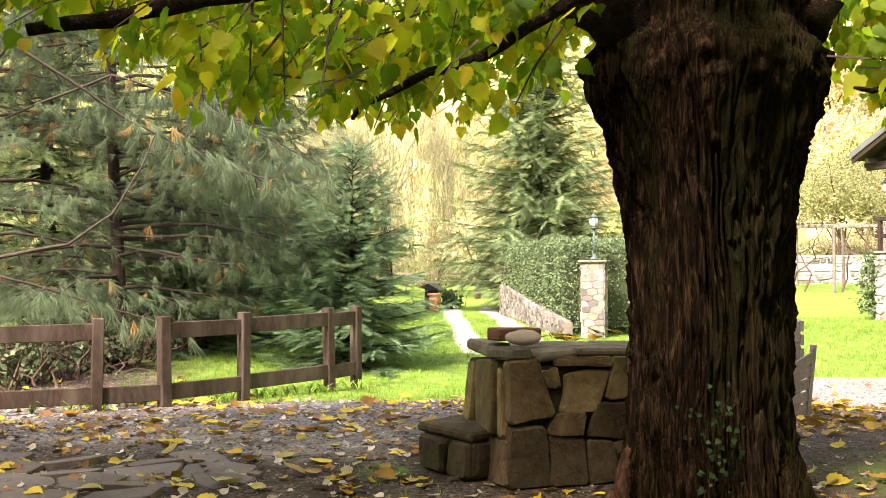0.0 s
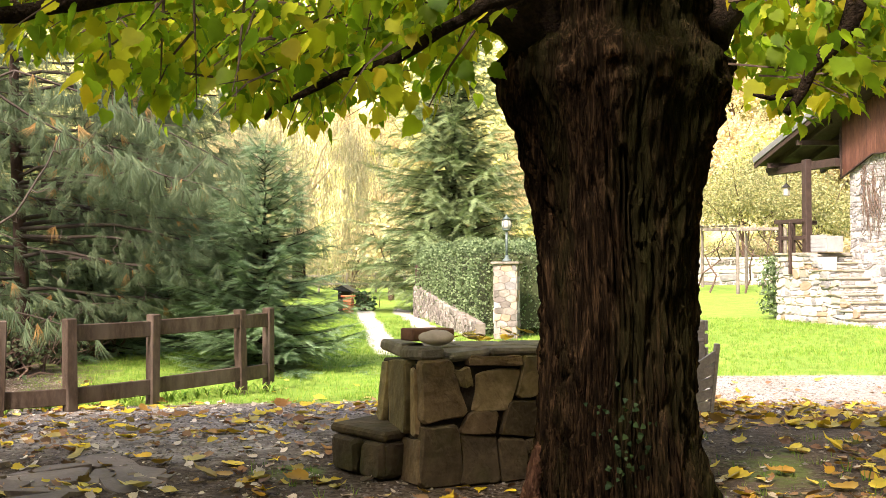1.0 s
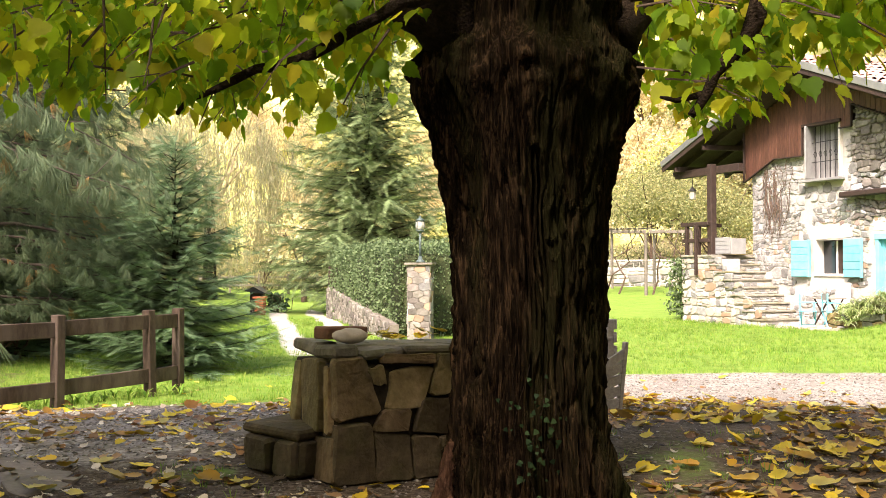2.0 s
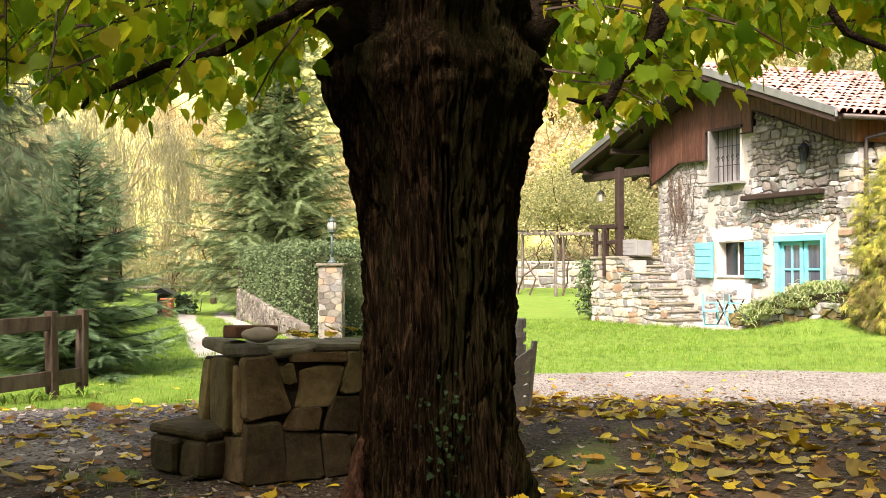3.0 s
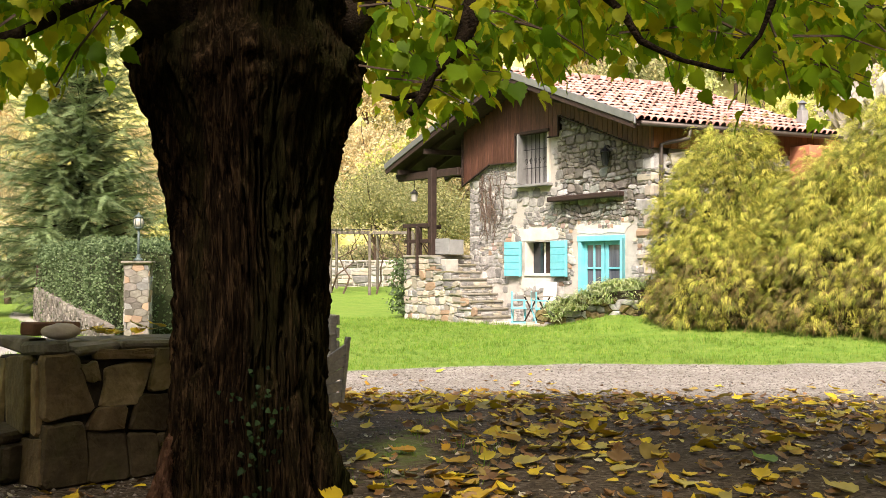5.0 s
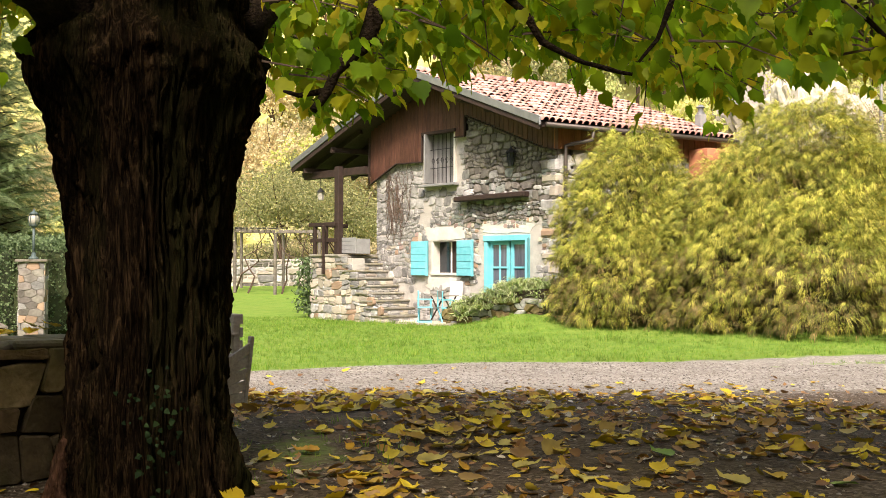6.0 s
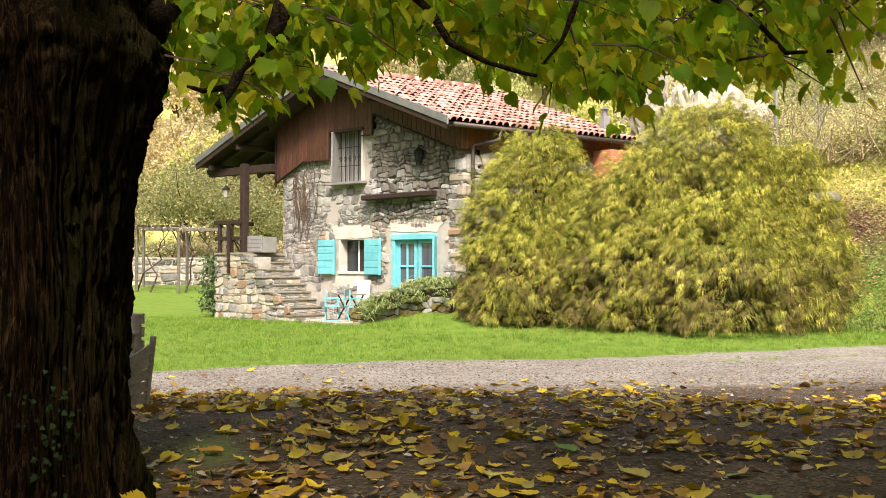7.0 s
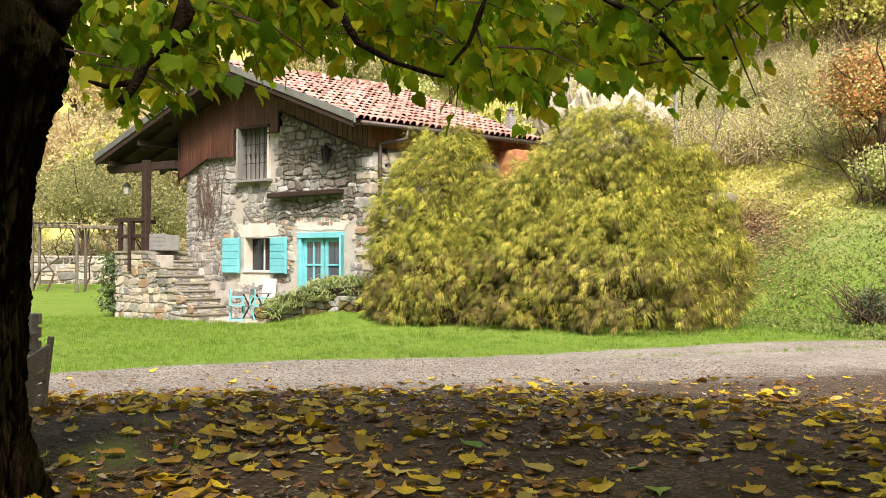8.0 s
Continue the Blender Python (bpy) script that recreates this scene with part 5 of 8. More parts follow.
        part("scroll", MB().tube([c + UL * (0.055 * math.cos(t / 2) * (1 - t / 22)) + UP * (0.07 * math.sin(t / 2)) for t in range(16)], 0.006, 5), M_IRON, w)
    # lower window with shutters
    w = part("lower_window", MB().box(FP(3.26, 1.27, -0.2), (0.4, 0.03, 0.76), 0.004, ROT_F), M_DARKWOOD, ob, "open window in a deep plastered opening")
    part("reveal", MB().box(FP(3.97, 1.27, -0.2), (0.05, 0.42, 0.8), 0.004, ROT_F).box(FP(3.04, 1.27, -0.2), (0.05, 0.42, 0.8), 0.004, ROT_F).box(FP(3.5, 0.87, -0.18), (0.97, 0.46, 0.06), 0.006, ROT_F), M_PLASTER, w)
    part("pane", MB().box(FP(3.5, 1.27, -0.24), (0.9, 0.01, 0.74), 0, ROT_F), M_DARKGLASS, w)
    part("window_frame", MB().box(FP(3.08, 1.28, -0.22), (0.03, 0.3, 0.7), 0.004, ROT_F).box(FP(3.5, 1.27, -0.22), (0.05, 0.05, 0.76), 0.004, ROT_F), M_WHITE, w)
    part("plaster_surround", patch(2.75, 4.25, 1.68, 2.02, 301), M_PLASTER, w)
    part("plaster_apron", patch(2.85, 4.2, 0.5, 0.84, 302), M_PLASTER, w)
    for s0, ang in ((4.32, 0.12), (2.74, -0.08)):
        m = Matrix.Rotation(ang, 3, "Z") @ ROT_F
        sh = part("shutter", MB().box(FP(s0, 1.25, 0.1), (0.54, 0.035, 0.84), 0.005, m), M_BLUE, w, "turquoise plank shutter")
        for k in range(5):
            part("plank", MB().box(FP(s0, 0.915 + 0.168 * k, 0.125), (0.53, 0.02, 0.158), 0.005, m), M_BLUE, sh)
        part("edge_batten", MB().box(FP(s0 - 0.27 if s0 > 4 else s0 - 0.27, 1.25, 0.12), (0.04, 0.06, 0.86), 0.005, m), M_BLUE, sh)
    # glazed double door
    w = part("glazed_door", MB().box(FP(1.46, 1.7, 0.02), (1.4, 0.12, 0.13), 0.008, ROT_F), M_BLUE, ob, "turquoise painted glazed double door")
    part("plaster_surround", patch(0.62, 2.3, 1.8, 2.18, 303), M_PLASTER, w)
    for s0 in (2.1, 0.82):
        part("jamb", MB().box(FP(s0, 0.73, 0.0), (0.1, 0.12, 1.9), 0.008, ROT_F), M_BLUE, w)
    for c, hw in ((1.74, 0.31), (1.12, 0.27)):
        leaf = part("door_leaf", MB().box(FP(c, 0.1, -0.06), (2 * hw, 0.05, 0.6), 0.006, ROT_F), M_BLUE, w)
        for sg in (-1, 1):
            part("stile", MB().box(FP(c + sg * (hw - 0.045), 0.98, -0.06), (0.09, 0.05, 1.3), 0.006, ROT_F), M_BLUE, leaf)
        for zz, hh in ((1.6, 0.1), (1.03, 0.045), (0.42, 0.06)):
            part("glazing_bar", MB().box(FP(c, zz, -0.06), (2 * hw - 0.16, 0.045, hh), 0.005, ROT_F), M_BLUE, leaf)
        if hw > 0.3:
            part("glazing_bar", MB().box(FP(c, 1.0, -0.06), (0.045, 0.045, 1.2), 0.005, ROT_F), M_BLUE, leaf)
        part("pane", MB().box(FP(c, 1.0, -0.07), (2 * hw - 0.1, 0.008, 1.2), 0, ROT_F), M_DOORGLASS, leaf)
    part("folded_shutter", MB().box(FP(0.74, 0.75, 0.12), (0.05, 0.3, 1.9), 0.006, Matrix.Rotation(0.5, 3, "Z") @ ROT_F), M_BLUE, w)
    part("threshold", MB().box(FP(1.46, HG + 0.02, 0.1), (1.5, 0.5, 0.1), 0.01, ROT_F), M_PALESTONE, ob)
    # old beam and brackets over the openings
    mb = MB().beam(FP(0.72, 2.66, 0.16), FP(2.98, 2.63, 0.16), 0.2, 0.12, 0.02)
    mb.v = [tuple(Vector(p) + 0.015 * Vector(noise.noise_vector(Vector(p) * 3))) for p in mb.v]
    part("stone_shelf", mb, M_DARKWOOD, ob, "weathered dark beam shelf")
    # wall lantern
    ln = part("wall_lantern", MB().lathe(FP(1.2, 3.3, 0.16), [(0.05, 0), (0.07, 0.03), (0.1, 0.3), (0.11, 0.31)], 6), M_DARKGLASS, ob, "iron wall lantern")
    for k in range(6):
        a = 2 * math.pi * k / 6
        c = FP(1.2, 3.3, 0.16)
        part("rib", MB().tube([c + Vector((0.055 * math.cos(a), 0.055 * math.sin(a), 0)), c + Vector((0.112 * math.cos(a), 0.112 * math.sin(a), 0.31))], 0.01, 5), M_IRON, ln)
    part("cap", MB().lathe(FP(1.2, 3.6, 0.16), [(0.13, 0), (0.1, 0.04), (0.03, 0.1), (0.01, 0.15)], 6), M_IRON, ln)
    part("bracket", MB().tube([FP(1.2, 3.7, 0.0), FP(1.2, 3.76, 0.08), FP(1.2, 3.72, 0.16)], 0.012, 6), M_IRON, ln)
    # ---- roof ----
    U0, U1, S0, S1 = -0.84, 4.85, -0.42, 8.62
    rf = part("roof", MB().add([RP(S0, U0, -0.06), RP(RIDGE_S, U0, -0.06), RP(RIDGE_S, U1, -0.06), RP(S0, U1, -0.06), RP(S0, U0, -0.17), RP(RIDGE_S, U0, -0.17), RP(RIDGE_S, U1, -0.17), RP(S0, U1, -0.17)],
                               [(0, 1, 2, 3), (7, 6, 5, 4), (0, 4, 5, 1), (2, 6, 7, 3), (0, 3, 7, 4)])
              .add([RP(RIDGE_S, U0, -0.06), RP(S1, U0, -0.06), RP(S1, 3.2, -0.06), RP(RIDGE_S, U1, -0.06), RP(RIDGE_S, U0, -0.17), RP(S1, U0, -0.17), RP(S1, 3.2, -0.17), RP(RIDGE_S, U1, -0.17)],
                   [(0, 1, 2, 3), (7, 6, 5, 4), (0, 4, 5, 1), (1, 5, 6, 2), (2, 6, 7, 3)]), M_DARKWOOD, ob, "clay tile roof")
    for a, b in ((S0, RIDGE_S), (RIDGE_S, S1)):
        part("verge_flashing", MB().beam(RP(a, U0 - 0.02, -0.03), RP(b, U0 - 0.02, -0.03), 0.035, 0.16, 0.006), M_METAL, rf, "grey sheet metal verge")
        part("verge_board", MB().beam(RP(a, U0 + 0.02, -0.18), RP(b, U0 + 0.02, -0.18), 0.05, 0.12, 0.006), M_DARKWOOD, rf)
    part("verge_end", MB().box(RP(S0 - 0.02, U0 - 0.02, -0.06), (0.06, 0.05, 0.17), 0.02, ROT_S), M_METAL, rf)
    # gutter and downpipe
    e = [RP(S0 - 0.07, u, -0.1) for u in (U0 + 0.1, U1 + 0.1)]
    g = part("gutter", MB().tube(e, 0.055, 8), M_GUTTER, rf, "brown half-round gutter", shade=True)
    part("downpipe", MB().tube([RP(S0 - 0.05, 0.55, -0.14), RP(S0 - 0.02, 0.55, -0.36), SP(0.35, 3.72, 0.16), SP(0.15, 3.66, 0.12), SP(0.15, 3.4, 0.12), SP(0.15, HG + 0.1, 0.12)], 0.045, 8), M_GUTTER, ob, shade=True)
    # rafters of the porch side
    for k in range(5):
        u = -0.4 + 0.75 * k
        part("rafter", MB().beam(RP(6.2, u, -0.24), RP(8.75, u, -0.24), 0.09, 0.13, 0.006), M_DARKWOOD, rf)
    for s in (7.0, 8.2):
        part("purlin", MB().beam(RP(s, U0 + 0.1, -0.36), RP(s, 3.1, -0.36), 0.1, 0.14, 0.006), M_DARKWOOD, rf)
    part("tie_beam", MB().beam(HC + UL * 5.95 - US * 0.42 + UP * 3.52, HC + UL * 8.6 - US * 0.42 + UP * 3.52, 0.14, 0.2, 0.01), M_DARKWOOD, ob)
    part("soffit_block", MB().box(FP(1.6, 4.62, 0.3), (0.16, 0.5, 0.16), 0.01, ROT_F).box(FP(2.55, 4.95, 0.25), (0.16, 0.45, 0.16), 0.01, ROT_F), M_DARKWOOD, ob)
    part("porch_post", MB().beam(HC + UL * 6.42 + NF * 1.0 + UP * 1.3, HC + UL * 6.42 + NF * 1.0 + UP * 3.6, 0.17, 0.17, 0.012, UL), M_DARKWOOD, ob)
    # salmon chimney breast and chimney
    part("chimney_breast", MB().box(SP(4.35, 1.7, 0.3), (1.0, 0.7, 4.2), 0.01, ROT_S), M_SALMON, ob, "salmon plastered chimney breast")
    ch = part("chimney", MB().box(RP(0.25, 4.6, 0.1), (0.2, 0.2, 0.45), 0.01, ROT_S), M_GREYBLUE, ob)
    part("cowl", MB().lathe(RP(0.25, 4.6, 0.32), [(0.1, 0), (0.1, 0.05), (0.07, 0.06), (0.07, 0.16), (0.12, 0.17), (0.03, 0.24)], 10), M_METAL, ch)
    return ob, rf


HOUSE, ROOF = house()


# ---- outside stair ----
def stair():
    ob = thing("stone_stair", FP(5.6, HG, 0.6), "stone stair with slab treads along the house wall", "stair")
    n, rise, run, wd = 9, 0.181, 0.205, 1.18
    s0 = 4.42
    for i in range(n):
        a, z = s0 + run * i, HG + rise * i
        mb = MB().box(FP((a + 7.35) / 2, z + rise / 2 - 0.02, wd / 2), (7.35 - a, wd, rise - 0.04), 0.01, ROT_F)
        st = part("riser_course", mb, M_HMORTAR, ob)
        mb = MB().box(FP(a + 0.19, z + rise - 0.02, wd / 2 + 0.02), (0.46, wd + 0.06, 0.05), 0.012, ROT_F)
        mb.v = [tuple(Vector(p) + 0.008 * Vector(noise.noise_vector(Vector(p) * 5))) for p in mb.v]
        part("tread", mb, M_CAP, ob)
        lay_stones(st, courses(wd, rise - 0.05, 0.06, 0.12, 2.6, seed=50 + i, wave=0.01), panel(FP(a, z, 0), NF, UP, -UL), 0.008, 0.02, [M_HSTONE, M_PALESTONE, M_HSTONE], 60 + i)
    part("landing_slab", MB().box(FP(6.75, 1.33, wd / 2 + 0.02), (1.25, wd + 0.08, 0.06), 0.012, ROT_F), M_CAP, ob)
    core = part("stair_wall", MB().box(FP(6.5, 0.45, wd - 0.22), (1.7, 0.4, 1.6), 0.01, ROT_F), M_HMORTAR, ob)
    lim = lambda u: min(1.63, 0.17 + (u + 0.1) * 0.885)
    lay_stones(ob, courses(7.38 - s0, 1.62, 0.15, 0.31, 1.1, seed=71, wave=0.08), panel(FP(s0, HG, wd), UL, UP, NF), 0.005, 0.035, [M_HSTONE] * 4 + [M_PALESTONE] * 6 + [M_RUST] * 2, 72, 200, keep=lambda u, v: v < lim(u), soft=0.12, rag=0.07)
    lay_stones(ob, courses(wd, 1.62, 0.13, 0.27, 1.3, seed=73, wave=0.06), panel(FP(7.36, HG, 0), NF, UP, UL), 0.014, 0.05, [M_HSTONE, M_PALESTONE], 74)
    rl = thing("stair_railing", FP(7.0, 1.36, wd), "dark brown wooden railing on the stair landing", "railing")
    for s in (7.3, 6.82):
        part("post", MB().beam(FP(s, 1.34, wd - 0.08), FP(s, 2.1, wd - 0.08), 0.09, 0.09, 0.008, UL), M_DARKWOOD, rl)
    part("rail", MB().beam(FP(7.52, 2.13, wd - 0.08), FP(6.4, 2.13, wd - 0.08), 0.1, 0.1, 0.008), M_DARKWOOD, rl)
    part("rail", MB().beam(FP(7.48, 1.72, wd - 0.08), FP(6.4, 1.72, wd - 0.08), 0.05, 0.1, 0.008), M_DARKWOOD, rl)
    part("rail", MB().beam(FP(7.3, 2.13, wd - 0.08), FP(7.3, 2.13, 0.05), 0.1, 0.1, 0.008), M_DARKWOOD, rl)
    part("lower_post", MB().beam(FP(6.72, 0.85, wd + 0.08), FP(6.72, 2.1, wd + 0.08), 0.08, 0.06, 0.008, UL), M_DARKWOOD, rl)
    bx = thing("plank_chest", FP(6.2, 1.37, 0.75), "grey painted plank chest on the stair landing", "chest")
    for k in range(4):
        part("plank", MB().box(FP(6.15, 1.43 + 0.1 * k, 0.95), (0.75, 0.03, 0.096), 0.004, ROT_F), M_GREYBLUE, bx)
    part("body", MB().box(FP(6.15, 1.56, 0.7), (0.74, 0.44, 0.38), 0.006, ROT_F), M_GREYBLUE, bx)


stair()


def hanging_lantern(p, drop):
    ob = thing("hanging_lantern", p, "small iron lantern hanging under the porch roof", "lantern")
    p = Vector(p)
    part("chain", MB().tube([p + UP * 0.3, p + UP * (0.3 + drop)], 0.008, 5), M_IRON, ob)
    part("glass", MB().lathe(p, [(0.06, 0), (0.08, 0.02), (0.1, 0.22)], 6), M_LAMPGLASS, ob)
    part("cap", MB().lathe(p + UP * 0.22, [(0.13, 0), (0.05, 0.08), (0.015, 0.12)], 6), M_IRON, ob)


hanging_lantern(HC + UL * 8.1 - US * 0.3 + UP * 2.85, 0.5)


# ---- unseen wall closing the place behind the camera, added to shade trunk and yard ----
ws = solo("wall_south", MB().box((-12.5, -4.3, 4.8), (31.0, 0.4, 10.0), 0.02), M_DRYWALL_R, (-12.5, -4.3, -0.2), "unseen plain wall added to block light on the yard", "wall", kind="structure")

# ---- plants ----
def polar(az, d):
    return d * math.sin(radians(az)), d * math.cos(radians(az))


def on_ground(x, y, dz=0.0):
    return Vector((x, y, gz(x, y) + dz))


def sprig_mesh(pairs=8, ln=0.2, w=0.022, droop=0.08):
    """A flat twig of needles, one long along y."""
    vs, fs = [], []
    for k in range(pairs):
        y = 0.05 + 0.9 * k / pairs
        for sg in (-1, 1):
            n = len(vs)
            sh = ln * (1 - 0.5 * k / pairs)
            z0 = -droop * y * y
            vs += [(0, y - w, z0), (0, y + w, z0), (sg * sh * 0.75, y + sh * 0.8, z0 + 0.04 - droop * 0.4)]
            fs.append((n, n + 1, n + 2))
    n = len(vs)
    vs += [(-w * 0.6, 0, 0), (w * 0.6, 0, 0), (0, 1.05, -droop)]
    fs.append((n, n + 1, n + 2))
    return vs, fs


SPRIG = sprig_mesh(10, 0.26, 0.024)


def conifer(name, base, H, R, mat, label, whorls, per, tilt=(0.1, -0.15), bare=0.0, seed=1, size=0.3, step=0.13, power=0.85, trunk_r0=0.09, low=0.03, loose=0.22, hang=0.0):
    """Whorls of boughs, each a frond of side twigs clad in needles."""
    r = np.random.default_rng(seed)
    ob = thing(name, base, label, "conifer tree")
    base = Vector(base)
    part("trunk", MB().tube([base + UP * (H * t) + Vector((0.02 * math.sin(9 * t), 0, 0)) for t in (-0.03, 0.15, 0.4, 0.7, 0.98)], [trunk_r0 * k for k in (1.2, 1, 0.72, 0.4, 0.06)], 9), M_LIMB, ob, shade=True)
    br = MB()
    P, F, U, S = [], [], [], []

    def needle(p, d, ln_):
        P.append(p)
        F.append(d)
        U.append((r.normal(0, .45), r.normal(0, .45), 1))
        S.append(ln_)
    for k in range(whorls):
        a0 = r.uniform(0, 6.28)
        n = per if k < 0.8 * whorls else max(4, per - 2)
        for i in range(n):
            t = low + (1 - low) * (k + r.uniform(-loose, loose)) / whorls
            if t > 0.975:
                continue
            a = a0 + 2 * math.pi * (i + r.uniform(-0.22, 0.22)) / n
            L = R * (1 - t) ** power * r.uniform(0.7, 1.15) + 0.05 * H / 3
            rise = lerp(tilt[1], tilt[0] + 0.3, t) + r.normal(0, 0.07 + 0.15 * hang)
            out = Vector((math.cos(a), math.sin(a), 0))
            side = out.cross(UP)
            p0 = base + UP * (H * t)
            line = [p0 + out * (L * q) + UP * (L * (rise * q + (0.2 * q * q - 0.14 * q))) for q in (0, 0.25, 0.5, 0.75, 1)]
            br.tube(line, [0.012 * L + 0.006, 0.01 * L + 0.005, 0.006 * L + 0.004, 0.004, 0.002], 4, False)
            m = max(3, int(L / step))
            for q in range(m):
                f = bare + (1 - bare) * (q + r.uniform(0.3, 0.9)) / m
                seg = min(3, int(f * 4))
                pos = line[seg].lerp(line[seg + 1], min(1.0, f * 4 - seg))
                needle(pos, out + side * r.normal(0, .3) + UP * r.uniform(-.1, .35), size * r.uniform(0.7, 1.0))
                for sg in (-1, 1):
                    d = (out * r.uniform(0.55, 0.95) + side * sg * r.uniform(0.55, 0.95) + UP * r.uniform(-0.3 - hang, 0.12)).normalized()
                    tl_ = (0.42 * L * (1 - f) + 0.06 * L) * r.uniform(0.6, 1.15)
                    ns = max(1, int(tl_ / (size * 0.62) + 0.5))
                    for j in range(ns):
                        needle(pos + d * (tl_ * j / ns) + UP * (-(0.06 + 0.5 * hang) * tl_ * (j / ns) ** 2), d + out * 0.2 + side * r.normal(0, .2) + UP * r.normal(0.02, .12), size * r.uniform(0.75, 1.15))
            needle(line[-1], out + UP * (0.3 + rise), size)
    for q in range(14):
        f = 0.9 + 0.1 * q / 14
        d = Vector((r.normal(), r.normal(), 1.0))
        needle(base + UP * H * f, d if q < 13 else UP, size * 0.7)
    part("branch_work", br, M_LIMB, ob, kind="stuff")
    scattered("needles", SPRIG, frames(P, F, U, S), mat, ob, kind="stuff")
    return ob


conifer("spruce_tree", on_ground(*polar(-22.35, 13.6)), 2.98, 1.3, M_SPRUCE, "young blue-green spruce beside the drive", 22, 9, (0.2, -0.08), 0.0, 3, 0.27, 0.065, 0.8, 0.04, 0.03, 0.4, 0.15)
conifer("spruce_tree", on_ground(*polar(-11.8, 31.0)), 9.9, 3.1, M_SPRUCE2, "tall grey-green spruce behind the hedge", 32, 10, (0.15, -0.22), 0.0, 4, 0.62, 0.18, 0.66, 0.12, 0.08, 0.6, 0.6)
conifer("fir_tree", on_ground(*polar(-31.5, 17.5)), 3.6, 2.1, M_FIR, "dark green fir behind the fence", 17, 9, (0.1, -0.15), 0.0, 5, 0.4, 0.13, 0.6, 0.08)
conifer("fir_tree", on_ground(*polar(-26.5, 19.0)), 2.6, 1.9, M_FIR, "low dark green fir behind the spruce", 13, 9, (0.1, -0.15), 0.0, 6, 0.4, 0.13, 0.6, 0.08)
conifer("spruce_tree", on_ground(*polar(-38.5, 21.0)), 9.5, 3.3, M_SPRUCE2, "tall spruce in the wood behind the fence", 26, 9, (0.0, -0.2), 0.05, 14, 0.66, 0.24, 0.62, 0.16, 0.08, 0.6, 0.5)
conifer("spruce_tree", on_ground(*polar(-29.0, 25.5)), 10.5, 3.4, M_SPRUCE2, "tall spruce in the wood behind the fence", 26, 9, (0.0, -0.2), 0.05, 15, 0.66, 0.24, 0.62, 0.16, 0.08, 0.6, 0.5)


def tuft_mesh(n, seed, ln=1.0, spread=0.55, sag=0.5):
    """A tassel of long thin needles that hang over."""
    r = np.random.default_rng(seed)
    vs, fs = [], []
    for k in range(n):
        a, s = r.uniform(0, 6.28), spread * math.sqrt(r.uniform(0.02, 1))
        d = Vector((math.cos(a) * s, 1.0, math.sin(a) * s)).normalized()
        L = ln * r.uniform(0.7, 1.05)
        sd = d.cross(Vector((r.normal(), r.normal(), r.normal()))).normalized() * 0.0066
        p1 = d * L * 0.5 + Vector((0, 0, -0.12 * sag))
        p2 = d * L + Vector((0, 0, -0.5 * sag))
        b = len(vs)
        vs += [tuple(-sd), tuple(sd), tuple(p1 - sd), tuple(p1 + sd), tuple(p2)]
        fs += [(b, b + 1, b + 3), (b, b + 3, b + 2), (b + 2, b + 3, b + 4)]
    return vs, fs


TUFT = tuft_mesh(36, 3, 1.0, 0.48, 0.6)


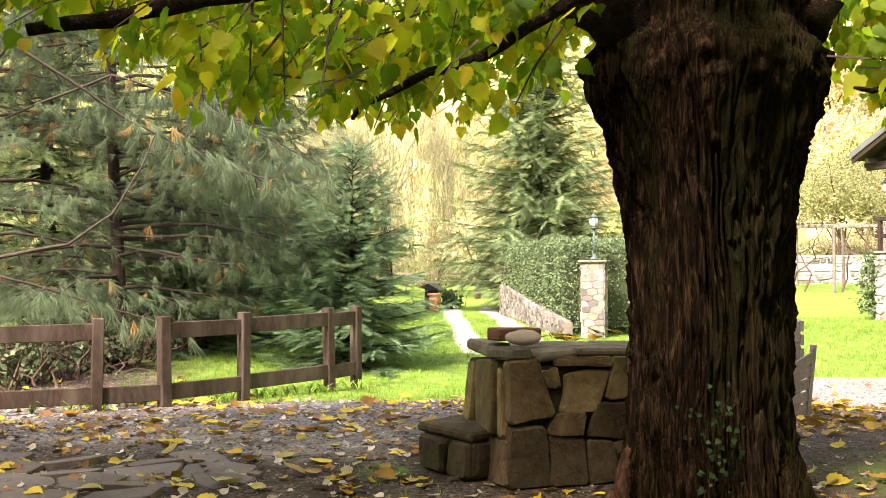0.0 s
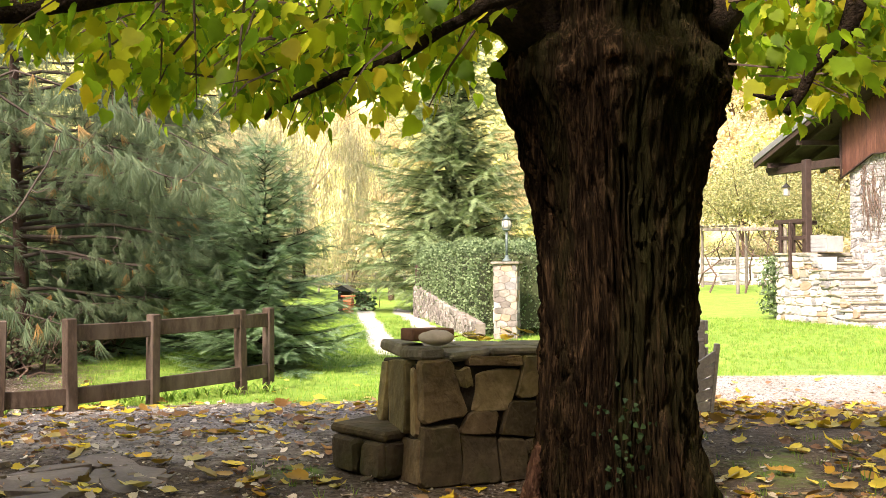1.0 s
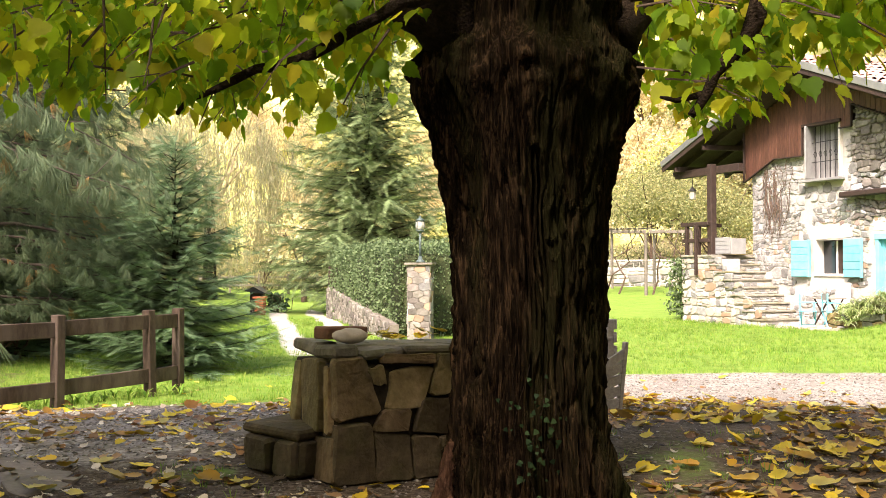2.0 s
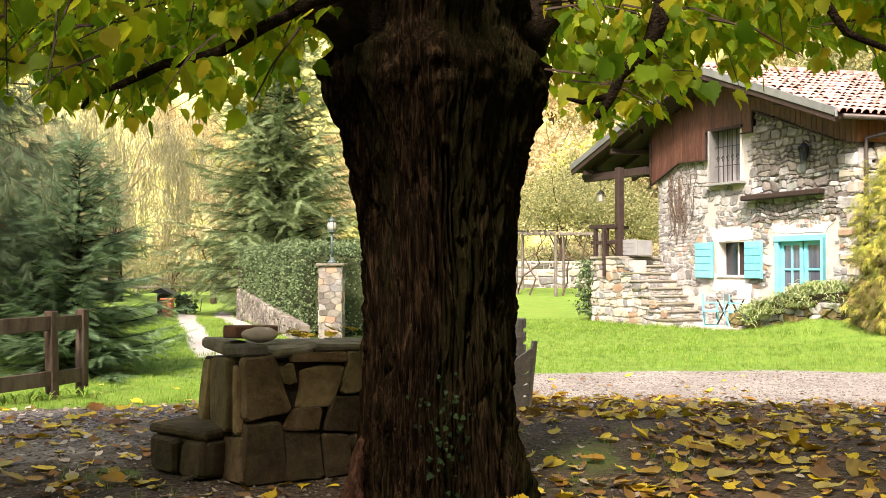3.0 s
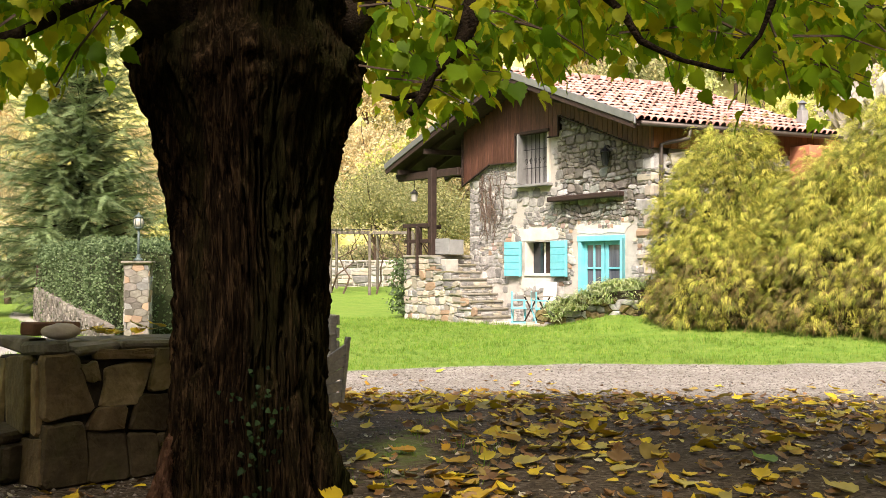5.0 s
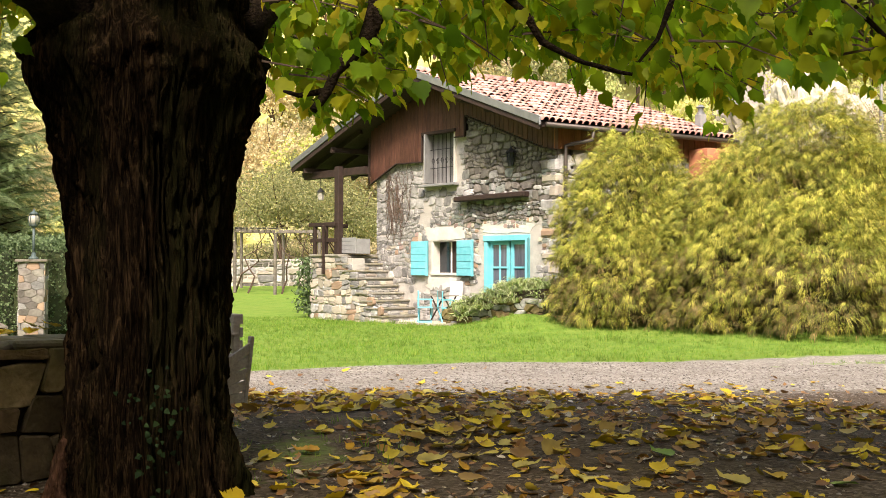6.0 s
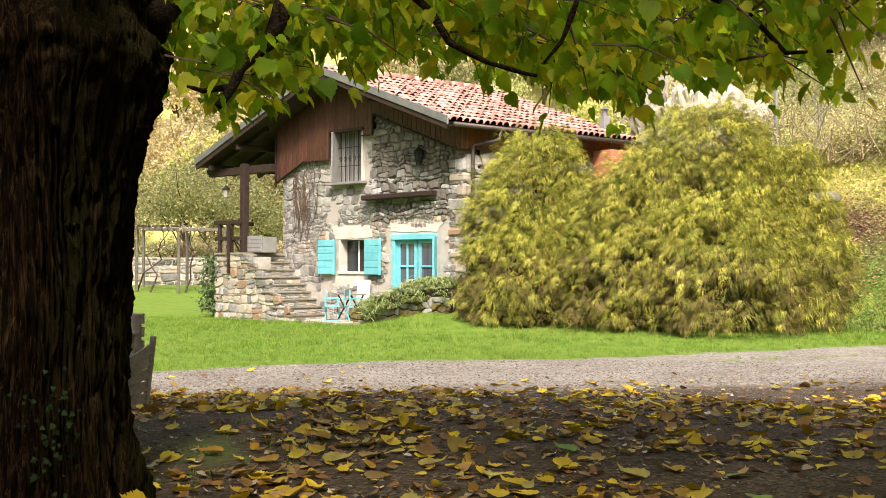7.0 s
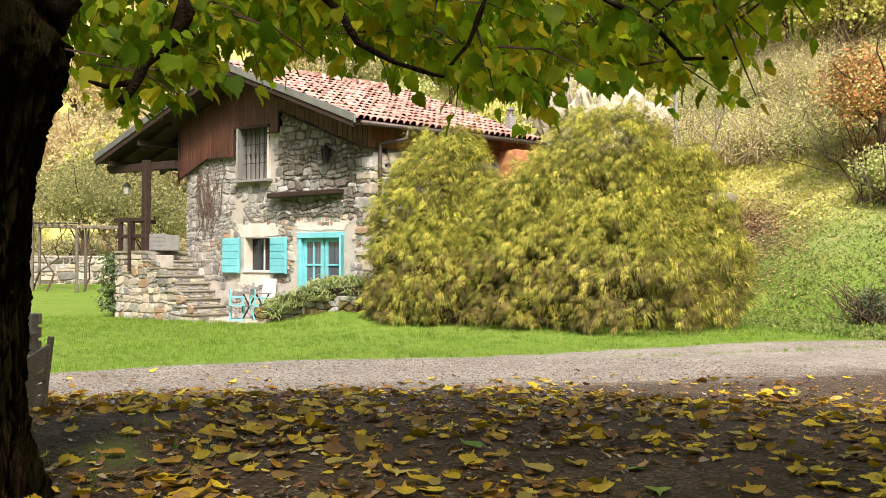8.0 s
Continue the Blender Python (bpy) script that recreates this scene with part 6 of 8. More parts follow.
def blue_pine(base, H, reach, seed, label, low=0.12, branches=34, tufts=1500, dead=90, face=None, long=()):
    """A pine with long bare limbs and hanging needle tassels."""
    r = np.random.default_rng(seed)
    ob = thing("pine_tree", base, label, "pine tree")
    base = Vector(base)
    part("trunk", MB().tube([base + UP * (H * t) + Vector((0.08 * math.sin(5 * t + seed), 0.05 * math.sin(7 * t), 0)) for t in (-0.03, 0.1, 0.3, 0.5, 0.75, 1)], [0.11, 0.1, 0.085, 0.07, 0.05, 0.02], 10), surf("pine_bark", [(0.025, 0.014, 0.01), (0.06, 0.035, 0.025)], 12, 0.95, 0.6, 40), ob, shade=True)
    P, F, S, D = [], [], [], []
    for k in range(branches):
        t = low + (0.97 - low) * (k + r.uniform(0, 0.6)) / branches
        a = k * 2.4 + r.uniform(-0.5, 0.5)
        if face is not None and r.random() < 0.55:
            a = face + r.normal(0, 0.75)
        L = reach * (1 - 0.75 * t) * r.uniform(0.75, 1.15) * (0.55 + 0.45 * smooth(0.05, 0.3, t))
        out = Vector((math.cos(a), math.sin(a), 0))
        side = out.cross(UP)
        p = base + UP * (H * t)
        line, c = [], r.normal(0, 0.2)
        for q in range(8):
            f = q / 7
            line.append(p + out * (L * f) + side * (c * L * f * f) + UP * (L * (0.12 * f - 0.34 * f * f + 0.16 * f ** 4) + 0.04 * math.sin(9 * f + k)))
        part("limb", MB().tube(line, taper(0.008 + 0.008 * L, 0.004, 8), 6, False), M_PINETWIG, ob, shade=True)
        for q in range(5):
            f = r.uniform(0.15, 0.8)
            seg = min(6, int(f * 7))
            e = line[seg] + (out * r.uniform(0.2, 0.9) + side * r.normal(0, 0.7) + UP * r.uniform(-0.5, 0.25)) * r.uniform(0.5, 1.4)
            part("bare_twig", MB().tube(bent(line[seg], e, 6, -0.08, 0.12, k + q), taper(0.007, 0.003, 6), 4, False), M_PINETWIG, ob)
        nt = int(tufts / branches * L / (reach * 0.62))
        for q in range(nt):
            f = 0.22 + 0.78 * r.random() ** 0.65
            seg = min(6, int(f * 7))
            pos = line[seg].lerp(line[seg + 1], f * 7 - seg)
            tw = (out * r.uniform(0.2, 1.0) + side * r.normal(0, 0.8) + UP * r.uniform(-0.35, 0.2))
            ln_ = r.uniform(0.08, 0.85) * min(1, L)
            tip = pos + tw * ln_
            P.append(tip)
            F.append(tw.normalized() * r.uniform(0.5, 1.1) + Vector((0, 0, -0.62)))
            S.append(r.uniform(0.17, 0.3))
            D.append(r.random() < 0.06 and f < 0.75)
    for k, (pts, r0, lush) in enumerate(long):          # long sweeping limbs
        line = [Vector(p) for p in pts]
        line = [line[0].lerp(base + UP * line[0].z, 0.9)] + line
        fine = []
        for a, b in zip(line, line[1:]):
            fine += [a.lerp(b, q / 4) + 0.03 * Vector(noise.noise_vector(a.lerp(b, q / 4) * 2.0)) for q in range(4)]
        fine.append(line[-1])
        part("limb", MB().tube(fine, taper(r0 * 0.7, 0.006, len(fine)), 7, False), M_PINETWIG, ob, shade=True)
        for q in range(7):
            i = int(r.integers(4, len(fine) - 1))
            e = fine[i] + Vector((r.normal(0.2, .4), r.normal(0, .4), r.uniform(-0.5, 0.2))) * r.uniform(0.5, 1.1)
            part("bare_twig", MB().tube(bent(fine[i], e, 6, -0.06, 0.12, k * 9 + q), taper(0.007, 0.003, 6), 4, False), M_PINETWIG, ob)
        for q in range(lush):
            i = int(len(fine) * (0.35 + 0.62 * r.random()))
            tw = Vector((r.normal(0.15, .5), r.normal(0, .5), r.uniform(-0.35, 0.1)))
            P.append(fine[i] + tw * 0.35)
            F.append(tw.normalized() * 0.45 + Vector((0, 0, -0.8)))
            S.append(r.uniform(0.2, 0.33))
            D.append(r.random() < 0.06)
    P, F, S, D = np.array(P), np.array(F), np.array(S), np.array(D)
    fr = frames(P, F, unit(len(P), r), S)
    scattered("needles", TUFT, fr[~D], M_PINE, ob, kind="stuff")
    if D.any():
        scattered("dead_needles", TUFT, fr[D], M_PINEDEAD, ob, "rust-brown dead needles", "stuff")
    return ob


blue_pine(on_ground(*polar(-35.0, 15.0)), 7.2, 3.8, 21, "tall blue pine with drooping needles behind the fence", 0.13, 64, 5900, face=0.3)
blue_pine(on_ground(*polar(-42.5, 15.5)), 7.6, 4.0, 22, "tall blue pine with drooping needles in the wood", 0.15, 50, 4200, face=0.2, long=(
    ([(-7.56, 8.8, 1.17), (-7.04, 9.21, 1.31), (-6.68, 9.48, 1.66), (-6.44, 9.65, 2.16), (-6.32, 9.73, 2.5)], 0.035, 0),
    ([(-7.68, 9.08, 3.49), (-7.1, 9.55, 3.05), (-6.71, 9.83, 2.69), (-6.2, 10.16, 2.4), (-5.54, 10.53, 2.12), (-4.97, 10.82, 1.95)], 0.03, 110),
    ([(-7.23, 8.42, 1.0), (-6.82, 8.75, 0.83), (-6.38, 9.08, 0.63), (-5.91, 9.39, 0.47)], 0.025, 40),
    ([(-6.98, 9.88, 3.23), (-6.31, 10.33, 3.02), (-5.75, 10.65, 2.75), (-4.99, 11.03, 2.27)], 0.025, 90)))


STRIP = ([(-0.5, 0, 0), (0.5, 0, 0), (0.0, 1, -0.1), (0.0, 0.5, 0.12)], [(0, 3, 1), (0, 2, 3), (1, 3, 2)])


def willow(base, H, R, n, seed, label, mat=None):
    """Arching limbs with curtains of hanging shoots, n curtains in all."""
    r = np.random.default_rng(seed)
    ob = thing("willow_tree", base, label, "willow tree")
    base = Vector(base)
    part("trunk", MB().tube([base + UP * (H * t) for t in (-0.03, 0.1, 0.3, 0.55)], [0.35, 0.3, 0.24, 0.16], 10), M_LIMB, ob, shade=True)
    P, F, S = [], [], []
    for k in range(n):
        a, f = k * 2.399 + r.uniform(-0.4, 0.4), math.sqrt(r.uniform(0.03, 1))
        lump = 1 + 0.2 * math.sin(3 * a + seed) + 0.12 * math.sin(7 * a)
        out = Vector((math.cos(a), math.sin(a), 0))
        side = out.cross(UP)
        tier = 1.0 if r.random() < 0.6 else r.uniform(0.55, 0.9)
        head = base + out * (R * f * lump * 0.86) + UP * (H * tier * (1 - 0.3 * f * f) * (1 + 0.07 * math.sin(4 * a + 2 * seed)))
        if k % 9 == 0:
            part("limb", MB().tube(bent(base + UP * H * 0.4, head, 7, H * 0.1, 0.3, k), taper(0.06, 0.015, 7), 6, False), M_DRYSTEM, ob)
        spread = r.uniform(0.22, 0.5)
        for j in range(19):
            reach = r.uniform(0.1, 0.9)
            root = head + side * r.normal(0, spread) + out * r.normal(0, 0.2) + UP * r.normal(0, 0.12)
            ln_ = min(root.z - base.z - 0.5, H * r.uniform(0.2, 0.52))
            lean = r.normal(0, 0.05)
            m = max(3, int(ln_ / 0.24))
            for q in range(m):
                t = q / m
                p = root + out * (reach * (1 - (1 - t) ** 3)) + side * (lean * ln_ * t + 0.05 * math.sin(5 * t + j)) + UP * (0.35 * reach * math.sin(min(1, 4 * t) * math.pi) * 0.6 - ln_ * t)
                P.append(p)
                F.append((r.normal(0, .26), r.normal(0, .26), -1))
                S.append((0.026 * r.uniform(0.6, 1.4), r.uniform(0.2, 0.4), 0.08))
    scattered("leaves", STRIP, frames(P, F, unit(len(P), r), np.array(S)), mat or M_WILLOW, ob, "trailing golden leaves", "stuff")
    return ob


willow(on_ground(*polar(-20.5, 44)), 8.7, 4.9, 105, 31, "golden weeping willow beyond the drive")
willow(on_ground(*polar(-26.0, 58)), 11.5, 5.5, 60, 32, "golden weeping willow in the distance")


def lumps(r, n, radii, flat=0.0, power=1.0):
    """Clump centres in an ellipsoid's outer part, and points on the clumps."""
    q = unit(n, r)
    q[:, 2] = np.abs(q[:, 2]) * 1.3 - 0.45 * (1 - flat)
    return q * np.array(radii) * r.uniform(0.25, 0.9, (n, 1)) ** power


def leaf_cloud(r, centre, radii, k, n, csize, lsize, droop=0.2, level=1.0):
    """Leaf poses on k clumps that fill an uneven crown."""
    c = lumps(r, k, radii)
    w = r.uniform(0.6, 1.4, k)
    pick = r.choice(k, n, p=w / w.sum())
    d = unit(n, r)
    d[:, 2] = d[:, 2] * 0.85 + 0.12
    pos = np.array(centre) + c[pick] + d * (csize * w[pick] * r.uniform(0.55, 1.0, n))[:, None]
    fwd = (d * 0.6 + unit(n, r) * 0.8) * np.array((1, 1, level)) - np.array((0, 0, droop))
    return frames(pos, fwd, d + unit(n, r) * 0.7, lsize * r.uniform(0.6, 1.3, n))


def broad_tree(name, base, H, R, mat, label, seed, n=2600, lsize=0.26, category="tree", group="", trunk=0.09):
    r = np.random.default_rng(seed)
    ob = thing(name, base, label, category, group)
    b = Vector(base)
    line = bent(b - UP * 0.2, b + UP * H * 0.75, 7, 0, 0.12 * H * 0.2, seed)
    part("trunk", MB().tube(line, taper(trunk, trunk * 0.35, 7), 7), M_TWIG, ob, shade=True)
    for k in range(6):
        a = k * 2.4 + seed
        e = b + Vector((math.cos(a) * R * 0.75, math.sin(a) * R * 0.75, H * r.uniform(0.55, 0.95)))
        part("limb", MB().tube(bent(line[2 + k % 3], e, 6, 0.1, 0.15, seed + k), taper(trunk * 0.5, 0.012, 6), 5, False), M_TWIG, ob)
    scattered("leaves", CARD, leaf_cloud(r, b + UP * H * 0.6, (R, R, H * 0.44), 90, n, R * 0.27, lsize), mat, ob, kind="stuff")
    return ob


def woods():
    """Trees and thickets on the slopes round the place."""
    r = np.random.default_rng(77)
    protos = []
    for k, (mat, words) in enumerate(((M_AUTUMN, "golden autumn tree on the wooded slope"), (M_AUTUMN_G, "yellow-green autumn tree on the wooded slope"), (M_AUTUMN, "tawny autumn tree on the wooded slope"), (M_YELLOWG, "bright yellow tree on the wooded slope"), (M_BRUSH, "tree on the sunny slope with haze in its pale leaves"), (M_BRUSH_G, "pale green tree on the sunny slope"))):
        protos.append(broad_tree("slope_tree", on_ground(*polar((-30, 14, 24, 41, 34, 45)[k], (102, 68, 60, 55, 52, 50)[k])), 6.5, 2.6, mat, words, 40 + k, 6500, 0.16, "tree", "trees on the slope", 0.12))
    for az, d0, d1, n in ((-46, 88, 125, 7), (-36, 92, 130, 9), (-26, 95, 130, 11), (-16, 88, 125, 14), (-8, 78, 115, 14), (-2, 74, 105, 10), (4, 60, 95, 20), (9, 54, 85, 18), (15, 50, 78, 16), (22, 44, 68, 14), (29, 40, 62, 10), (36, 37, 58, 9), (43, 36, 55, 8), (49, 36, 52, 6)):
        for k in range(n):
            a, d = az + r.uniform(-5, 5), r.uniform(d0, d1)
            x, y = polar(a, d)
            src = protos[int(r.choice(6, p=(0.42, 0.3, 0.24, 0.04, 0, 0) if a < 20 else (0.06, 0.1, 0.0, 0.34, 0.24, 0.26)))]
            s = r.uniform(0.65, 1.3) * (0.8 if a > 20 else 1.15)
            copy_thing(src, Matrix.Translation(on_ground(x, y, -0.15)) @ Matrix.Rotation(r.uniform(0, 6.28), 4, "Z") @ Matrix.Diagonal((s, s, s * r.uniform(0.85, 1.2), 1)))
    # low thickets
    b1 = thicket("thicket", on_ground(*polar(37, 36)), 2.2, 1.3, M_AUTUMN_G, "tangled grey-green thicket on the bank", 51)
    b2 = thicket("thicket", on_ground(*polar(31, 38)), 2.2, 1.3, M_AUTUMN, "tangled tawny thicket on the bank", 52)
    b3 = thicket("thicket", on_ground(*polar(44, 37)), 2.2, 1.3, M_BRUSH, "pale straw-coloured brush on the sunny bank", 53, 17000, 0.052, sticks=200, stem_mat=M_DRYSTEM, level=0.2)
    b4 = thicket("thicket", on_ground(*polar(40, 39)), 2.2, 1.2, M_BRUSH_G, "pale green brush on the sunny bank", 54, 17000, 0.055, sticks=90, stem_mat=M_DRYSTEM, level=0.2)
    for az, d0, d1, n in ((48, 31, 43, 30), (43, 33, 45, 38), (38, 35, 47, 34), (33, 40, 52, 9), (26, 40, 50, 7), (9, 49, 58, 9), (5, 50, 62, 9), (1, 52, 66, 8), (-3, 56, 70, 8), (-9, 52, 72, 8), (-15, 62, 80, 8), (-22, 60, 85, 8), (-30, 40, 75, 10), (-38, 35, 70, 10)):
        for k in range(n):
            x, y = polar(az + r.uniform(-3, 3), r.uniform(d0, d1))
            s = r.uniform(0.6, 1.25) * (1.3 if az < 12 else 1.0)
            src = (b1, b2)[int(r.integers(2))] if az < 28 else (b3, b4, b1, b2, b4, b3)[int(r.integers(6))]
            copy_thing(src, Matrix.Translation(on_ground(x, y, -0.1 if az < 28 else -0.45)) @ Matrix.Rotation(r.uniform(0, 6.28), 4, "Z") @ Matrix.Diagonal((s, s, s * r.uniform(0.7, 1.2), 1)))


def thicket(name, base, R, H, mat, label, seed, n=3600, lsize=0.1, group="thickets on the slope", sticks=40, category="bush", stem_mat=None, level=1.0):
    r = np.random.default_rng(seed)
    ob = thing(name, base, label, category, group)
    b = Vector(base)
    st = MB()
    for k in range(sticks):
        d = Vector((r.normal(0, .7), r.normal(0, .7), r.uniform(0.5, 1.3)))
        o = b + Vector((r.normal(0, R * .35), r.normal(0, R * .35), 0))
        st.tube(bent(o, o + d * H, 5, 0, 0.15, k), taper(0.02, 0.006, 5), 4, False)
    part("stem_work", st, stem_mat or M_TWIG, ob, kind="stuff")
    scattered("leaves", CARD, leaf_cloud(r, b + UP * H * 0.45, (R, R, H * 0.6), 38, n, R * 0.34, lsize, level=level), mat, ob, kind="stuff")
    return ob


woods()
for k, (az, d) in enumerate(((-40.5, 13.2), (-36.5, 14.2), (-33.0, 16.5), (-43.5, 14.5), (-37.5, 17.0), (-30.5, 18.5))):
    thicket("undergrowth", on_ground(*polar(az, d)), 0.9, 0.55 + 0.1 * (k % 3), M_UNDER, "dim grey-green undergrowth beneath the pines", 260 + k, 1500, 0.07, "undergrowth", 60)
broad_tree("red_leaved_tree", on_ground(*polar(47.0, 28.5)), 3.9, 1.8, M_RED, "russet and red leaved small tree on the bank", 61, 12000, 0.075)
broad_tree("yellow_tree", on_ground(*polar(42.5, 39)), 6.0, 2.6, M_YELLOWG, "bright yellow-green tree on the bank", 62, 6000, 0.16)
broad_tree("yellow_tree", on_ground(*polar(45.2, 37)), 5.2, 2.3, M_YELLOWG, "bright yellow-green tree on the bank", 66, 6000, 0.14)
thicket("autumn_bush", on_ground(*polar(47.4, 27.5)), 1.2, 1.5, M_BRUSH_G, "greenish bush with reddening leaves on the bank", 67, 3600, 0.08, " ", 30)
thicket("autumn_bush", on_ground(*polar(46.8, 29.5)), 1.0, 1.5, M_RED, "rust-red bush on the bank", 68, 1500, 0.07, " ", 30)
broad_tree("yellow_tree", on_ground(*polar(27.0, 37)), 6.6, 2.2, M_YELLOWG, "bright yellow-green tree behind the house", 63, 5000, 0.16)
broad_tree("green_bush_tree", on_ground(*polar(4.0, 46)), 5.4, 2.8, M_AUTUMN_G, "grey-green small tree behind the vine frame", 64, 15000, 0.09)
broad_tree("green_bush_tree", on_ground(*polar(7.6, 47)), 5.0, 2.6, M_AUTUMN_G, "grey-green small tree behind the vine frame", 65, 15000, 0.09)


# ---- golden thread cypresses ----
def thread_sprig(seed):
    """Drooping thread-like shoots, out along y."""
    r = np.random.default_rng(seed)
    vs, fs = [], []
    for k in range(14):
        a = r.uniform(-0.55, 0.55)
        L = r.uniform(0.65, 1.3)
        d = Vector((math.sin(a), math.cos(a), r.uniform(-0.25, 0.3)))
        sd = Vector((math.cos(a), -math.sin(a), 0.3)) * 0.0135
        o = d * r.uniform(0.0, 0.25)
        p1 = o + d * L * 0.45 + Vector((0, 0, -0.04))
        p2 = o + d * L * 0.75 + Vector((0, 0, -0.75 * L * r.uniform(0.5, 1.1)))
        b = len(vs)
        vs += [tuple(o), tuple(p1 - sd), tuple(p1 + sd), tuple(p2)]
        fs += [(b, b + 2, b + 1), (b + 1, b + 2, b + 3)]
    return vs, fs


THREAD = thread_sprig(4)


def golden_cypress(base, parts_, n, seed, label):
    """parts_: (dx, dy, radius, height) of the merging domes."""
    r = np.random.default_rng(seed)
    ob = thing("golden_cypress", base, label, "shrub")
    b = Vector(base)
    for k in range(7):
        a = k * 2.4
        o = b + Vector((0.15 * math.cos(a), 0.15 * math.sin(a), -0.05))
        dx, dy, R, H = parts_[k % len(parts_)]
        part("stem", MB().tube(bent(o, b + Vector((dx + R * 0.5 * math.cos(a), dy + R * 0.5 * math.sin(a), H * 0.6)), 6, 0.1, 0.1, k), taper(0.06, 0.02, 6), 6, False), M_TWIG, ob)
    P, F, U, S, tips = [], [], [], [], []
    tot = sum(p[2] * p[3] for p in parts_)
    for dx, dy, R, H in parts_:
        for k in range(int(n * R * H / tot)):           # one drooping plume after another
            th, v = r.uniform(0, 6.28), r.random() ** 0.82
            prof = math.sqrt(max(0.0, 1 - (max(0.0, v - 0.2) / 0.8) ** 2.2)) * (0.84 + 0.16 * smooth(0, 0.25, v))
            lump = 0.9 + 0.3 * noise.noise((math.cos(th) * 1.7 + seed, math.sin(th) * 1.7, v * 2.6))
            out = Vector((math.cos(th), math.sin(th), 0))
            side = out.cross(UP)
            root = b + Vector((dx, dy, H * v * 0.95)) + out * (R * prof * lump * 0.78)
            ln_ = r.uniform(0.2, 0.46) * (0.75 + 0.25 * R)
            rise = r.uniform(0.0, 0.5) + 1.0 * smooth(0.55, 1.0, v)
            bias = r.normal(0, 0.3)
            for q in range(16):
                f = r.random() ** 0.7
                p = root + out * (ln_ * f) + side * (bias * ln_ * f + r.normal(0, 0.11)) + UP * (ln_ * (rise * f - 0.65 * f * f) + r.normal(0, 0.09))
                if p.z < b.z + 0.02:
                    p.z = b.z + r.uniform(0.02, 0.2)
                P.append(p)
                F.append(out * (0.7 + 0.5 * rise * (1 - f)) + side * r.normal(0, 0.55) + UP * (r.normal(-0.1, 0.35) + rise * 0.4))
                U.append((r.normal(0, .3), r.normal(0, .3), 1))
                S.append(r.uniform(0.12, 0.24))
                tips.append(f)
    fr = frames(P, F, U, S)
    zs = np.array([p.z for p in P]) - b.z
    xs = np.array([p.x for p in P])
    # inner and low sprays go darker: brown bits, with shade put into the colour
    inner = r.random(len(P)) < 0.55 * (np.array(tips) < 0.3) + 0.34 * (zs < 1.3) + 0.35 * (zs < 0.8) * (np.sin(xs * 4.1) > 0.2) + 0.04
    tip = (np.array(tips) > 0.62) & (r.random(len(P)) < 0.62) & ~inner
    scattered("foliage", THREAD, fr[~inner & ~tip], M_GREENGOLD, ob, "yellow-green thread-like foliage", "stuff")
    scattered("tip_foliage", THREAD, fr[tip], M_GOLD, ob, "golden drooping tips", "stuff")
    scattered("inner_foliage", THREAD, fr[inner], M_GOLDSHADE, ob, "browned inner and low foliage, shade in its colour", "stuff")
    # dark solid cores added; their colour is the shade inside the bush
    dark = surf("inner_shade_fill", [(0.03, 0.03, 0.012), (0.07, 0.06, 0.025)], 20, 0.95, 0.8, 30)
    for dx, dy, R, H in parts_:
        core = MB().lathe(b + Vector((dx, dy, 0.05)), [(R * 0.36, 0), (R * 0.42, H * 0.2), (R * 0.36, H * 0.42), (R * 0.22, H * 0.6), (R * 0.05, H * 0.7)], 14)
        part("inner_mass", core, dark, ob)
    return ob


golden_cypress(on_ground(8.15, 18.75), [(0.12, 0, 1.2, 3.7), (-0.4, -0.1, 1.2, 3.0), (0.7, 0, 1.1, 2.9), (-0.35, -0.4, 1.15, 1.8), (0.25, -0.5, 1.2, 1.7)], 1250, 81, "golden thread cypress bush on the lawn before the house")
golden_cypress(on_ground(11.0, 16.6), [(-0.25, 0, 1.75, 4.05), (0.5, 0.1, 1.6, 3.2), (-1.15, 0.2, 1.45, 3.2), (-2.0, 0.3, 0.95, 2.6), (0.95, -0.4, 1.4, 3.3), (-0.4, -0.8, 1.6, 2.2), (1.25, -0.5, 1.15, 2.0)], 2700, 82, "wide golden thread cypress bush on the lawn")


